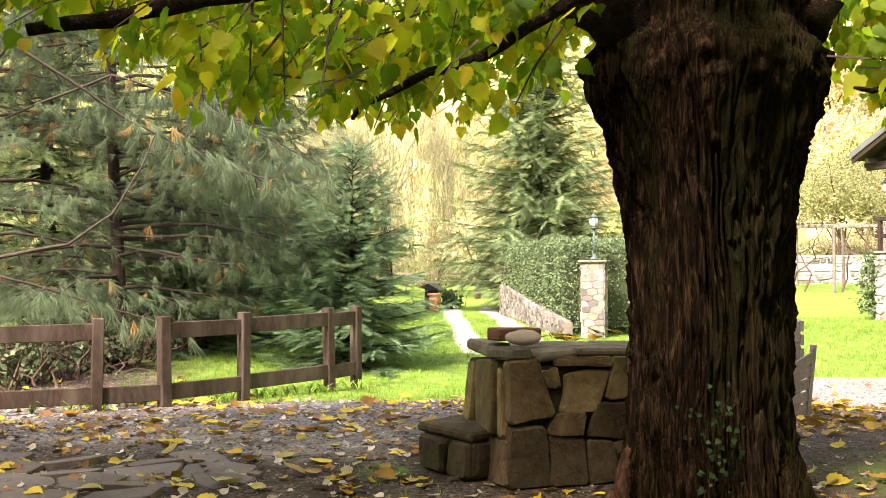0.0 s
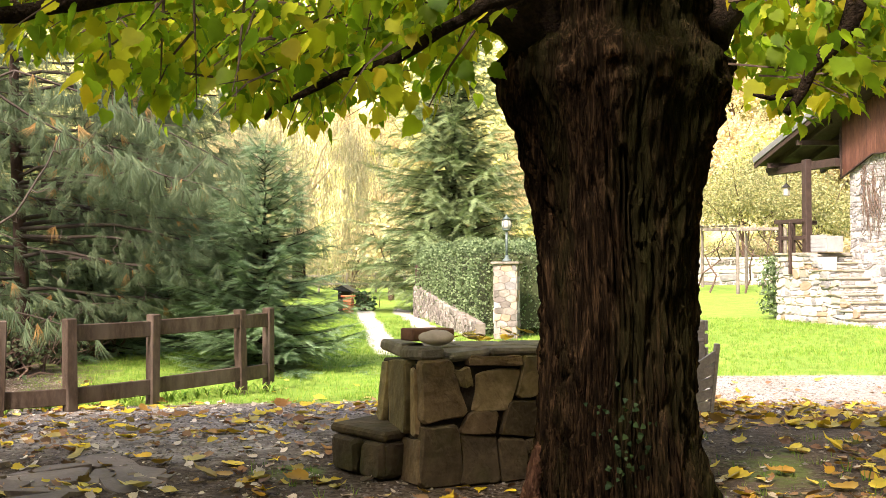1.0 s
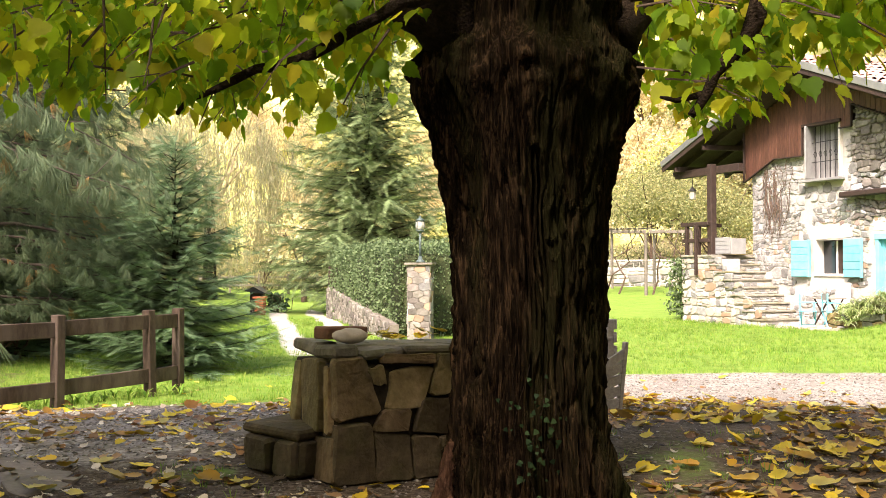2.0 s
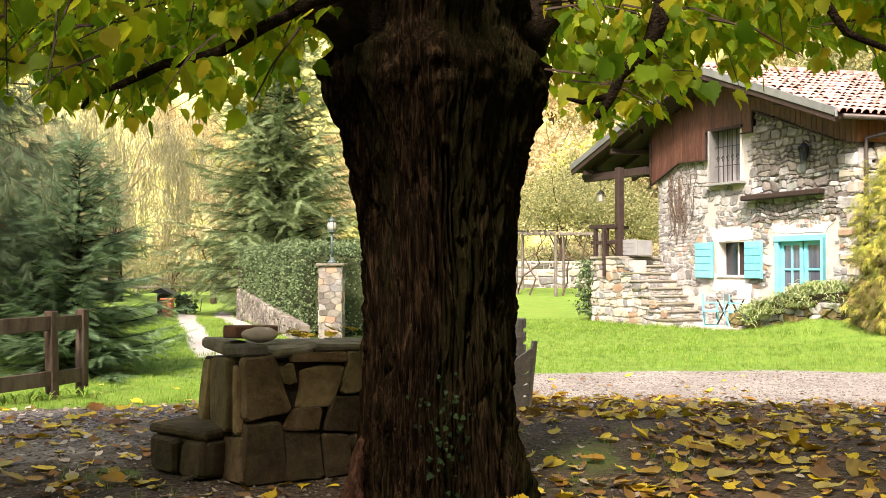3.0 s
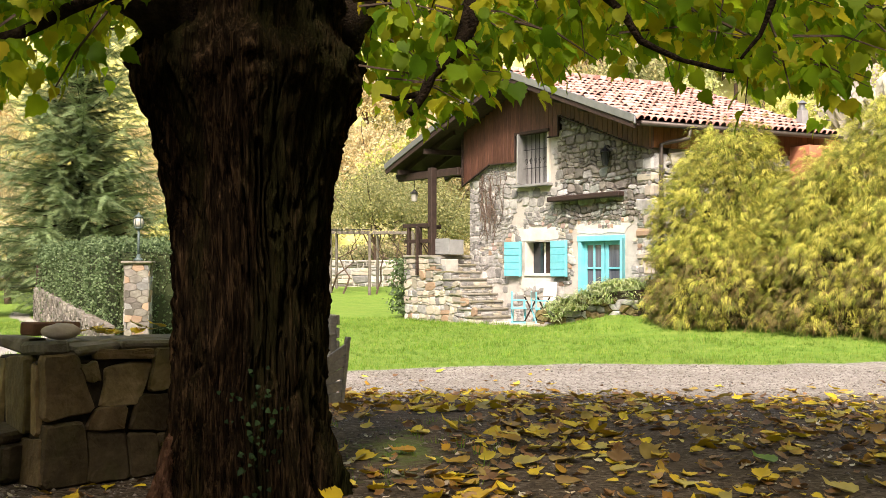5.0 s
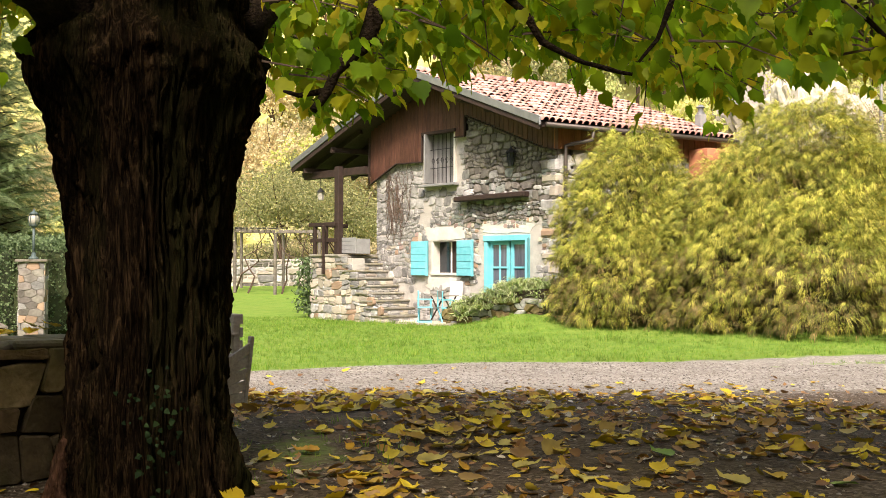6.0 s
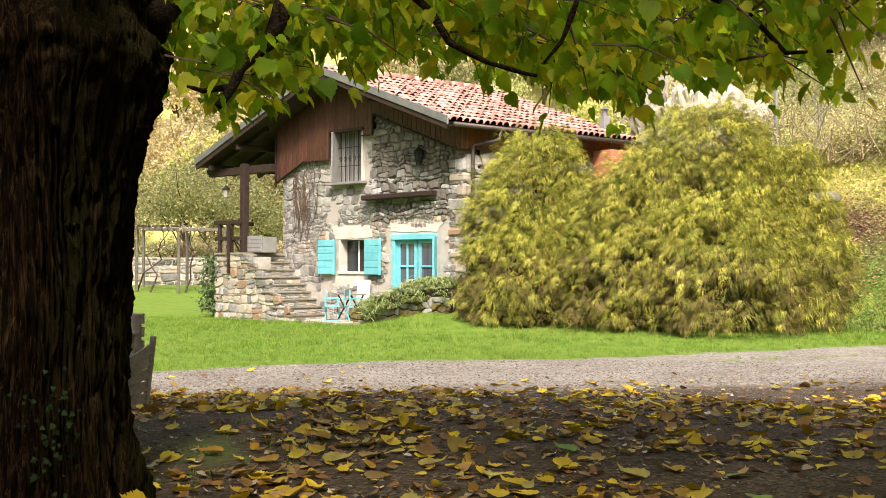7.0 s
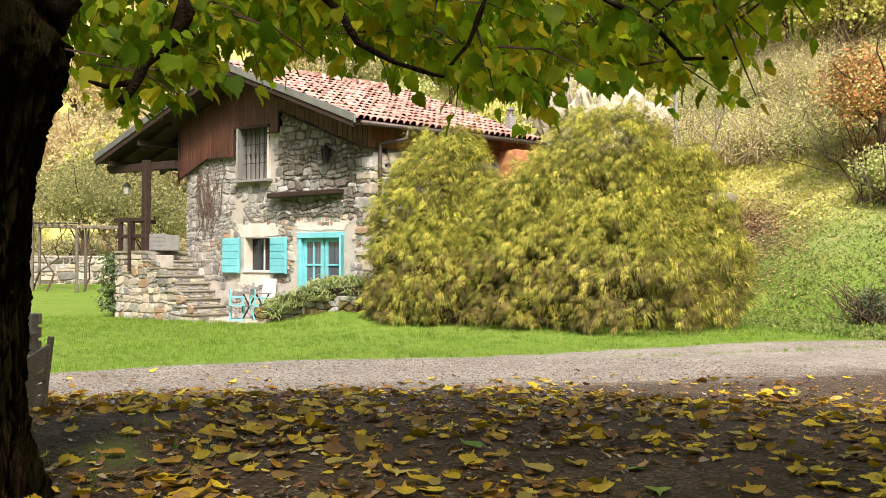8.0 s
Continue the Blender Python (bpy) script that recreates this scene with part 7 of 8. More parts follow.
# ---- hedge, wall and gate pillar by the drive ----
def leaf_box(name, a, b, width, z1, n, mat, label, seed, lsize=0.09):
    """A clipped hedge from a to b."""
    r = np.random.default_rng(seed)
    a, b = Vector(a), Vector(b)
    ob = thing(name, (a + b) / 2, label, "hedge")
    d = (b - a)
    L = d.length
    d.normalize()
    nn = Vector((d.y, -d.x, 0))
    # dark block filling the hedge; its colour stands for the shade between leaves
    part("inner_mass", MB().beam(a + UP * (z1 - a.z) * 0.47, b + UP * (z1 - b.z) * 0.47, width * 0.8, (z1 - a.z) * 0.88, 0.1), surf("hedge_shade_fill", [(0.02, 0.03, 0.012), (0.05, 0.06, 0.02)], 12, 0.95, 0.6, 30), ob)
    P, F, U = [], [], []
    for k in range(n):
        u = r.uniform(0, L)
        q = r.random()
        wv = 0.06 * noise.noise((u * 1.2, q * 3, seed))
        if q < 0.3:
            v, z, o = r.uniform(-.5, .5) * width, z1 + wv + r.normal(0, .05), UP
        elif q < 0.42:
            u = (0 if r.random() < 0.5 else L) + r.normal(0, .04)
            v, z, o = r.uniform(-.5, .5) * width, r.uniform(a.z, z1), d
        else:
            sg = 1 if r.random() < 0.7 else -1
            z = r.uniform(a.z, z1)
            wv = 0.09 * noise.noise((u * 1.6, z * 2, seed))
            v, o = sg * (width / 2 + wv + r.normal(0, .03)), nn * sg
        P.append(a + d * u + nn * v + UP * (z - a.z))
        F.append(o * 0.7 + Vector(unit(1, r)[0]) * 0.8)
        U.append(o * 0.6 + Vector(unit(1, r)[0]) * 0.7)
    scattered("leaves", CARD, frames(P, F, U, lsize * r.uniform(0.6, 1.3, n)), mat, ob, kind="stuff")
    return ob


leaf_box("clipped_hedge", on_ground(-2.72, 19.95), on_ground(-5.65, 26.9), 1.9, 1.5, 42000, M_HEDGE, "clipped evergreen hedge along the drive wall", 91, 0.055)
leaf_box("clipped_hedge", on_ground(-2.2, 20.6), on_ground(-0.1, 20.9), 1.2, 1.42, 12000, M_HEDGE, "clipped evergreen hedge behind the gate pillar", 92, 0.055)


def drive_wall():
    a, b = Vector((-3.55, 18.9, 0)), Vector((-6.75, 27.0, 0))
    ob = thing("drive_wall", on_ground(a.x, a.y), "low rough stone wall beside the drive", "stone wall")
    d = (b - a)
    L = d.length
    d.normalize()
    nn = Vector((-d.y, d.x, 0))
    if nn.x > 0:
        nn = -nn
    top0, top1, g = -0.02, 0.55, -0.45
    mb = MB().add([a + UP * g, b + UP * g, b + UP * top1, a + UP * top0] + [p - nn * 0.2 for p in (a + UP * g, b + UP * g, b + UP * top1, a + UP * top0)],
                  [(0, 1, 2, 3), (4, 7, 6, 5), (3, 2, 6, 7), (1, 5, 6, 2), (0, 3, 7, 4)])
    part("core", mb, M_DKMORTAR, ob)
    lay_stones(ob, cells(L, 1.05, 0.2, 1.2, seed=95, seeds=strewn(L, 1.05, 0.085, 0.19, 1.2, 95)), panel(a + UP * g, d, UP, nn), 0.005, 0.04, [M_DRYWALL], 96, 300, rag=0.08, soft=0.16, keep=lambda u, v: v + g < lerp(top0, top1, u / L) - 0.02, rest_mat=M_DRYWALL_R)
    for k, t in enumerate((0.93, 0.99)):
        p = a.lerp(b, t) - nn * 0.1
        solo("gate_post", MB().beam(p + UP * 0.2, p + UP * (1.05 + 0.05 * k), 0.16, 0.16, 0.01, d), M_FENCE, p + UP * 0.2, "dark wooden post on the drive wall", "post", "posts on the wall")


drive_wall()


def gate_pillar():
    c = Vector((-2.98, 19.15, 0))
    g = gz(c.x, c.y)
    ob = thing("gate_pillar", (c.x, c.y, g), "square stone gate pillar with a flat cap", "pillar")
    h, w = 1.1 - g, 0.42
    part("core", MB().box((c.x, c.y, g + h / 2), (w, w, h), 0.01), M_DKMORTAR, ob)
    rz = Matrix.Rotation(radians(9), 3, "Z")
    for k in range(4):
        m = Matrix.Rotation(math.pi / 2 * k, 3, "Z")
        du, dn = m @ Vector((1, 0, 0)), m @ Vector((0, -1, 0))
        lay_stones(ob, cells(w, h, 0.15, 1.7, 0.24, seed=100 + k), panel(Vector((c.x, c.y, g)) - du * w / 2 + dn * w / 2, du, UP, dn), 0.003, 0.014, [M_DRYWALL, M_HSTONE, M_RUST, M_DRYWALL, M_DRYWALL], 110 + k, soft=0.06)
    part("cap", MB().box((c.x, c.y, 1.13), (0.54, 0.54, 0.05), 0.012), M_SLAB, ob)
    lp = thing("pillar_lamp", (c.x, c.y, 1.16), "globe lantern on a slim green post", "lamp")
    part("base", MB().lathe((c.x, c.y, 1.16), [(0.09, 0), (0.08, 0.03), (0.04, 0.06), (0.03, 0.12)], 10), M_GREENPOST, lp, shade=True)
    part("pole", MB().tube([(c.x, c.y, 1.2), (c.x, c.y, 1.74)], 0.024, 8), M_GREENPOST, lp, shade=True)
    part("collar", MB().lathe((c.x, c.y, 1.72), [(0.025, 0), (0.07, 0.03), (0.08, 0.05)], 10), M_GREENPOST, lp, shade=True)
    part("globe", MB().lathe((c.x, c.y, 1.77), [(0.06, 0), (0.085, 0.05), (0.09, 0.1), (0.08, 0.15), (0.05, 0.19)], 12), M_LAMPGLASS, lp, shade=True)
    for k in range(6):
        a = 2 * math.pi * k / 6
        part("rib", MB().tube([(c.x + q * math.cos(a), c.y + q * math.sin(a), z) for q, z in ((0.068, 1.77), (0.094, 1.84), (0.086, 1.92), (0.056, 1.965))], 0.006, 5, False), M_GREENPOST, lp)
    part("lid", MB().lathe((c.x, c.y, 1.955), [(0.09, 0), (0.06, 0.03), (0.02, 0.06), (0.012, 0.1)], 10), M_GREENPOST, lp, shade=True)


gate_pillar()


def far_drive():
    c = on_ground(-9.0, 28.1)
    ob = thing("brick_post", c, "small red brick post at the drive", "post")
    for k in range(6):
        for j in range(2):
            z = 0.04 + 0.078 * k
            off = Vector((0.065, 0, 0)) if k % 2 == 0 else Vector((0, 0.065, 0))
            sz = (0.12, 0.25, 0.066) if k % 2 == 0 else (0.25, 0.12, 0.066)
            part("brick", MB().box(c + off * (1 if j else -1) + UP * z, sz, 0.006), M_BRICK, ob)
    part("cap", MB().box(c + UP * 0.5, (0.34, 0.34, 0.05), 0.008), M_BRICK, ob)
    p = on_ground(-9.72, 30.0)
    sh = thing("well_shelter", p, "dark little post shelter with a peaked roof", "shelter")
    part("post", MB().box(p + UP * 0.33, (0.34, 0.3, 0.66), 0.01), M_DARKWOOD, sh)
    part("roof", MB().add([p + Vector(v) for v in ((-.32, -.34, 0.66), (.42, -.34, 0.58), (.42, .34, 0.58), (-.32, .34, 0.66), (0, -.34, 0.8), (0, .34, 0.8))], [(0, 1, 4), (1, 2, 5, 4), (2, 3, 5), (3, 0, 4, 5), (3, 2, 1, 0)]), M_IRON, sh)
    thicket("dark_shrub", on_ground(-9.2, 30.3), 0.35, 0.62, M_FIR, "small dark evergreen shrub by the drive", 121, 900, 0.1, " ", 8)
    for k, (az, d) in enumerate(((-15.3, 41), (-13.6, 47), (-17.5, 50))):
        broad_tree("orchard_tree", on_ground(*polar(az, d)), 3.8, 1.7, M_AUTUMN, "bare-stemmed orchard tree on the far lawn", 130 + k, 800, 0.2, "tree", "orchard trees", 0.14)
    fc = thing("far_fence", on_ground(*polar(-14, 52)), "grey rail fence beyond the far lawn", "fence")
    for k in range(9):
        a = Vector((*polar(-21 + 1.6 * k, 52), 0))
        b = Vector((*polar(-21 + 1.6 * (k + 1), 52), 0))
        ga, gb = gz(a.x, a.y), gz(b.x, b.y)
        part("post", MB().beam(a + UP * ga, a + UP * (ga + 1.0), 0.1, 0.1, 0.01, (1, 0, 0)), M_GREYWOOD, fc)
        for z in (0.45, 0.85):
            part("rail", MB().beam(a + UP * (ga + z), b + UP * (gb + z), 0.05, 0.1, 0.01), M_GREYWOOD, fc)


far_drive()


# ---- behind the house ----
def back_garden():
    a, b = Vector((*polar(-2.0, 46.5), 0)), Vector((*polar(11.5, 44.5), 0))
    d = (b - a)
    L = d.length
    d.normalize()
    nn = Vector((d.y, -d.x, 0))
    ob = thing("terrace_wall", on_ground(a.x, a.y), "pale dry-stone terrace wall behind the lawn", "stone wall")
    g = 0.05
    part("core", MB().box((a + b) / 2 - nn * 0.25 + UP * (g + 0.65), (L, 0.5, 1.35), 0.02, Matrix((d, -nn, UP)).transposed()), M_HMORTAR, ob)
    lay_stones(ob, courses(L, 1.3, 0.15, 0.38, 1.8, seed=141, wave=0.08), panel(a + UP * g, d, UP, nn), 0.02, 0.06, [M_HSTONE, M_DRYWALL, M_HSTONE, M_PALESTONE], 142, 160, rest_mat=M_FARWALL)
    pg = thing("vine_pergola", on_ground(*polar(2.2, 38)), "grey wooden vine pergola with a few yellow leaves", "pergola")
    tops = []
    for az, dd in ((1.55, 38.5), (3.75, 37.5), (6.2, 37), (1.9, 42), (4.2, 41)):
        p = on_ground(*polar(az, dd))
        part("post", MB().tube([p - UP * 0.1, p + UP * 2.3], 0.06, 8), M_OLDPOLE, pg)
        tops.append(p + UP * 2.3)
    for i, j in ((0, 1), (1, 2), (3, 4), (0, 3), (1, 4)):
        part("beam", MB().beam(tops[i], tops[j], 0.1, 0.12, 0.01), M_OLDPOLE, pg)
    for k in range(8):
        t = k / 7
        part("batten", MB().beam(tops[0].lerp(tops[1], t) + UP * 0.1 - Vector((0.3, 0.5, 0)), tops[3].lerp(tops[4], t) + UP * 0.1, 0.05, 0.06, 0.004), M_OLDPOLE, pg)
    r = np.random.default_rng(150)
    for k in range(6):
        p = Vector(tops[k % 3]) - UP * 2.3 + Vector((r.normal(0, .5), r.normal(0, .4), 0))
        q = tops[k % 3].lerp(tops[(k + 1) % 3], r.random())
        part("vine_stem", MB().tube(bent(p, q, 9, 0.1, 0.25, k), taper(0.04, 0.012, 9), 5, False), M_TWIG, pg)
    P = [tops[0].lerp(tops[2], r.random()) + Vector((r.normal(0, .4), r.normal(0, .9), r.normal(0.1, .15))) for k in range(150)]
    scattered("vine_leaves", CARD, frames(P, unit(150, r) - np.array((0, 0, .6)), unit(150, r), r.uniform(.07, .15, 150)), M_AUTUMN, pg, kind="stuff")
    # climber at the end of the stair
    b0 = FP(7.55, HG + 0.05, 1.1)
    cl = thing("climbing_shrub", b0, "dark green shrub climbing the end of the stair", "shrub")
    for k in range(5):
        part("stem", MB().tube(bent(b0, b0 + Vector((r.normal(0, .12), r.normal(0, .12), 1.3)), 6, 0, 0.08, k), taper(0.015, 0.006, 6), 5, False), M_TWIG, cl)
    n = 1300
    P = np.array([b0 + Vector((r.normal(0, .17), r.normal(0, .17), 0.12 + 1.45 * r.random())) for k in range(n)])
    scattered("leaves", CARD, frames(P, unit(n, r) - np.array((0, 0, .4)), unit(n, r), r.uniform(.05, .12, n)), M_HEDGE, cl, kind="stuff")


back_garden()


# ---- bank on the right ----
def bank():
    p = on_ground(*polar(39.0, 31.0))
    solo("bank_rock", boulder(p + UP * 0.12, (1.3, 0.9, 0.6), 7), M_CAP, p, "grey rock block at the foot of a sapling", "rock", shade=True)
    sp = thing("bare_sapling", p + Vector((0.2, 0.5, 0)), "bare grey sapling on the bank", "tree")
    o = p + Vector((0.2, 0.5, 0))
    part("trunk", MB().tube(bent(o - UP * 0.1, o + UP * 3.0, 7, 0, 0.1, 3), taper(0.05, 0.02, 7), 6), M_GREYWOOD, sp)
    for k in range(7):
        a = k * 2.3
        part("limb", MB().tube(bent(o + UP * (1.6 + 0.2 * k), o + Vector((math.cos(a) * 1.1, math.sin(a) * 1.1, 2.6 + 0.2 * k)), 5, 0.15, 0.1, k), taper(0.02, 0.006, 5), 5, False), M_GREYWOOD, sp)
    q = on_ground(*polar(36.6, 34.5))
    ps = thing("grey_pole", q, "slender grey pole on the bank", "pole")
    part("shaft", MB().tube([q, q + UP * 4.3], [0.06, 0.045], 8), M_GREYBLUE, ps)
    part("cross_piece", MB().beam(q + UP * 3.9 - Vector((0.3, 0, 0)), q + UP * 3.9 + Vector((0.3, 0, 0)), 0.06, 0.06, 0.005), M_GREYBLUE, ps)
    for k, (az, d, s) in enumerate(((33.2, 36.5, 3.2), (31.5, 39, 3.6), (29.8, 41, 3.0))):
        c = on_ground(*polar(az, d))
        solo("cliff_rock", boulder(c + UP * s * 0.5, (s * 1.2, s, s * 1.5), 20 + k, 40, 0.3), M_PALESTONE, c, "pale rock face on the wooded bank", "rock")


bank()


def bank_cover():
    """Ivy, weeds and leaf litter over the slope."""
    r = np.random.default_rng(210)
    P, U, S, Q = [], [], [], []
    while len(P) < 75000:
        a, d = r.uniform(27, 54), r.uniform(19, 44)
        x, y = polar(a, d)
        e = d - hill_start(a)
        if e < -1.5:
            continue
        patch = noise.noise((x * 0.35, y * 0.35, 2.0)) + 0.4 * noise.noise((x * 1.1, y * 1.1, 6.0))
        bare = math.exp(-((a - 40.3) / 2.6) ** 2 - ((e - 5.4) / 2.2) ** 2)
        if r.random() > 0.85 + 0.5 * patch - 1.3 * bare:
            continue
        P.append((x, y, gz(x, y) + abs(r.normal(0, 0.07)) * (1 + max(0, patch))))
        S.append(r.uniform(0.024, 0.06))
        Q.append(-1.0 if e < 1.6 + 1.6 * patch + r.normal(0, .3) else 0.35 * (e - 6.2) - 0.1 * (a - 42.5) + 0.5 * patch + r.normal(0, .2) - 0.2 * (e < 3))
    n = len(P)
    P, S, Q = np.array(P), np.array(S), np.array(Q)
    fr = frames(P, unit(n, r) * np.array((1, 1, 0.5)), np.tile((0, 0, 1.0), (n, 1)) + r.normal(0, .45, (n, 3)), S)
    ob = thing("bank_weeds", on_ground(*polar(40, 28)), "ivy and weeds covering the sunny bank", "weeds", kind="stuff")
    scattered("ivy_cover", CARD, fr[(Q < -0.05) & (Q > -0.95)], M_HEDGEBANK, ob, "green ivy", "stuff")
    low = Q <= -0.95
    up = frames(P[low], np.tile((0, 0, 1.0), (int(low.sum()), 1)) + r.normal(0, .4, (int(low.sum()), 3)), unit(int(low.sum()), r), S[low] * 1.3)
    scattered("bank_grass", STRIP, up, M_STRAW, ob, "short yellowish grass", "stuff")
    # upper weeds in brighter leaves; the sunlit band is in their colour
    wide = frames(P[Q >= -0.05] + np.array((0, 0, 0.03)), unit(int((Q >= -0.05).sum()), r) + np.array((0, 0, 0.5)), unit(int((Q >= -0.05).sum()), r), S[Q >= -0.05] * 2.0)
    scattered("nettle_cover", CARD, wide, M_YELLOWG, ob, "yellow-green weeds, sunlit tone in the colour", "stuff")
    P = []
    while len(P) < 12000:
        a, d = r.uniform(33, 52), r.uniform(23, 38)
        x, y = polar(a, d)
        e = d - hill_start(a)
        if r.random() < math.exp(-((a - 40.3) / 2.8) ** 2 - ((e - 5.4) / 2.4) ** 2) + 0.03:
            P.append((x, y, gz(x, y) + 0.05))
    n = len(P)
    lt = thing("bank_leaf_litter", on_ground(*polar(41, 31)), "brown fallen leaves lying on the bank", "leaves", kind="stuff")
    scattered("leaf_litter", CARD, frames(P, unit(n, r) * np.array((1, 1, 0.3)), np.tile((0, 0, 1.0), (n, 1)) + r.normal(0, .3, (n, 3)), r.uniform(.04, .08, n)), M_BANKLITTER, lt, kind="stuff")


bank_cover()
thicket("grey_shrub", on_ground(*polar(46.8, 22.6)), 0.5, 0.75, M_UNDER, "grey-green twiggy shrub at the foot of the bank", 271, 1500, 0.05, " ", 60)

# ---- by the house door ----
def director_chair(o, rz, label):
    ob = thing("folding_chair", o, label, "chair", "chairs by the house")
    b = Vector(o)
    m = Matrix.Rotation(rz, 3, "Z")

    def q(x, y, z):
        return b + m @ (Vector((x, y, z)) * 0.86)
    for x in (-0.25, 0.25):
        part("foot_bar", MB().beam(q(x, -0.2, 0.02), q(x, 0.2, 0.02), 0.03, 0.035, 0.004), M_BLUE, ob)
        part("arm_rest", MB().beam(q(x, -0.22, 0.62), q(x, 0.2, 0.62), 0.055, 0.022, 0.004), M_BLUE, ob)
        for y in (-0.17, 0.17):
            part("upright", MB().beam(q(x, y, 0.4), q(x, y, 0.62 if y < 0 else 0.86), 0.03, 0.03, 0.004, m @ Vector((0, 1, 0))), M_BLUE, ob)
        part("seat_rail", MB().beam(q(x, -0.2, 0.41), q(x, 0.2, 0.41), 0.03, 0.035, 0.004), M_BLUE, ob)
    for y in (-0.17, 0.17):
        part("cross_leg", MB().beam(q(-0.25, y, 0.03), q(0.25, y, 0.41), 0.028, 0.034, 0.004), M_BLUE, ob)
        part("cross_leg", MB().beam(q(0.25, y - 0.032, 0.03), q(-0.25, y - 0.032, 0.41), 0.028, 0.034, 0.004), M_BLUE, ob)
    part("seat", MB().box(q(0, 0, 0.42), (0.42, 0.34, 0.012), 0.003, m), M_GREYBLUE, ob, "grey cloth seat")
    part("backrest", MB().box(q(0, 0.175, 0.77), (0.45, 0.014, 0.14), 0.003, m), M_GREYBLUE, ob, "grey cloth back")
    return ob


a_f = math.atan2(UL.y, UL.x)
director_chair(FP(3.42, gz(*FP(3.42, 0, 0.75)[:2]) + 0.03, 0.75), a_f - 0.7, "turquoise folding chair with grey cloth seat")
director_chair(FP(2.62, gz(*FP(2.62, 0, 0.8)[:2]) + 0.03, 0.8), a_f - 0.5, "turquoise folding chair beside the planting bed")


def folding_table():
    b = FP(2.98, gz(*FP(2.98, 0, 0.55)[:2]) + 0.03, 0.55)
    ob = thing("folding_table", b, "small dark folding table beside the chairs", "table")
    part("tabletop", MB().box(b + UP * 0.62, (0.55, 0.5, 0.025), 0.005, ROT_F), M_GREYWOOD, ob)
    for y in (-0.2, 0.2):
        for s in (-1, 1):
            part("cross_leg", MB().beam(b + UL * 0.23 * s + NF * (y + 0.016 * s), b - UL * 0.23 * s + NF * (y + 0.016 * s) + UP * 0.61, 0.026, 0.034, 0.004), M_DARKWOOD, ob)
    c = FP(3.02, 0.3, 0.12)
    solo("white_panel", MB().box(c + UP * 0.0, (0.42, 0.03, 0.8), 0.006, ROT_F @ Matrix.Rotation(-0.1, 3, "X")), M_WHITE, c - UP * 0.4, "plain white board leaning on the house wall", "board")


folding_table()
pv = thing("door_paving", FP(3.0, HG, 0.7), "small stone paving in front of the house wall", "paving", kind="structure")
lay_stones(pv, cells(2.6, 1.3, 0.5, 1.3, seed=160), lambda u, v, d: FP(1.9 + u, gz(*FP(1.9 + u, 0, v + 0.02)[:2]) + 0.012 + d, v + 0.02), 0.012, 0.015, [M_PALESTONE], 161, name="paving_stone", soft=0.05)


STRAPLEAF = ([(-0.03, 0, 0), (0.03, 0, 0), (-0.035, 0.35, 0.28), (0.035, 0.35, 0.28), (-0.03, 0.7, 0.3), (0.03, 0.7, 0.3), (0, 1, 0.05)],
             [(0, 1, 3), (0, 3, 2), (2, 3, 5), (2, 5, 4), (4, 5, 6)])


def planter():
    ob = thing("planting_bed_wall", FP(1.3, HG, 1.0), "low dry-stone planting bed before the house", "stone wall")
    for k, (a, b, t0, t1) in enumerate(((2.6, 0.9, 0.1, 0.48), (0.9, -0.7, 0.48, 0.6))):
        p, q = FP(a, 0, 0.95 + 0.1 * k), FP(b, 0, 1.05 + 0.2 * k)
        d = (q - p)
        L = d.length
        d.normalize()
        nn = Vector((d.y, -d.x, 0))
        if nn.dot(NF) < 0:
            nn = -nn
        part("core", MB().add([p - UP * 0.5, q - UP * 0.5, q + UP * t1, p + UP * t0] + [v - nn * 0.35 for v in (p - UP * 0.5, q - UP * 0.5, q + UP * t1, p + UP * t0)], [(0, 1, 2, 3), (4, 7, 6, 5), (3, 2, 6, 7), (0, 3, 7, 4), (1, 5, 6, 2)]), M_MORTAR, ob)
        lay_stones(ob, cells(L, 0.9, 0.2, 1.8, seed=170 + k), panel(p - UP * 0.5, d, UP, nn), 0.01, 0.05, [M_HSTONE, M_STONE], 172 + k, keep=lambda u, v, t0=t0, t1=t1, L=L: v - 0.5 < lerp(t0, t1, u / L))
    pl = thing("strap_leaf_plants", FP(1.3, 0.2, 0.9), "variegated strap-leaved plants spilling over the bed", "plant", kind="stuff")
    r = np.random.default_rng(174)
    P, F, U, S = [], [], [], []
    for k in range(210):
        t = r.random()
        dd = r.uniform(0.45, 1.16)
        c = FP(lerp(2.1, -0.7, t), 0.06 + 0.48 * smooth(0, 0.7, t) + 0.1 * smooth(0.5, 0.8, dd) - 0.33 * smooth(0.98, 1.18, dd) + r.normal(0, .04), dd + 0.1)
        for j in range(16):
            a = r.uniform(0, 6.28)
            P.append(c + Vector((r.normal(0, .04), r.normal(0, .04), 0)))
            F.append((math.cos(a), math.sin(a), r.uniform(-0.3, 0.3)))
            U.append((r.normal(0, .2), r.normal(0, .2), 1))
            S.append(r.uniform(0.17, 0.36))
    scattered("leaves", STRAPLEAF, frames(P, F, U, S), M_STRAP, pl, kind="stuff")


planter()


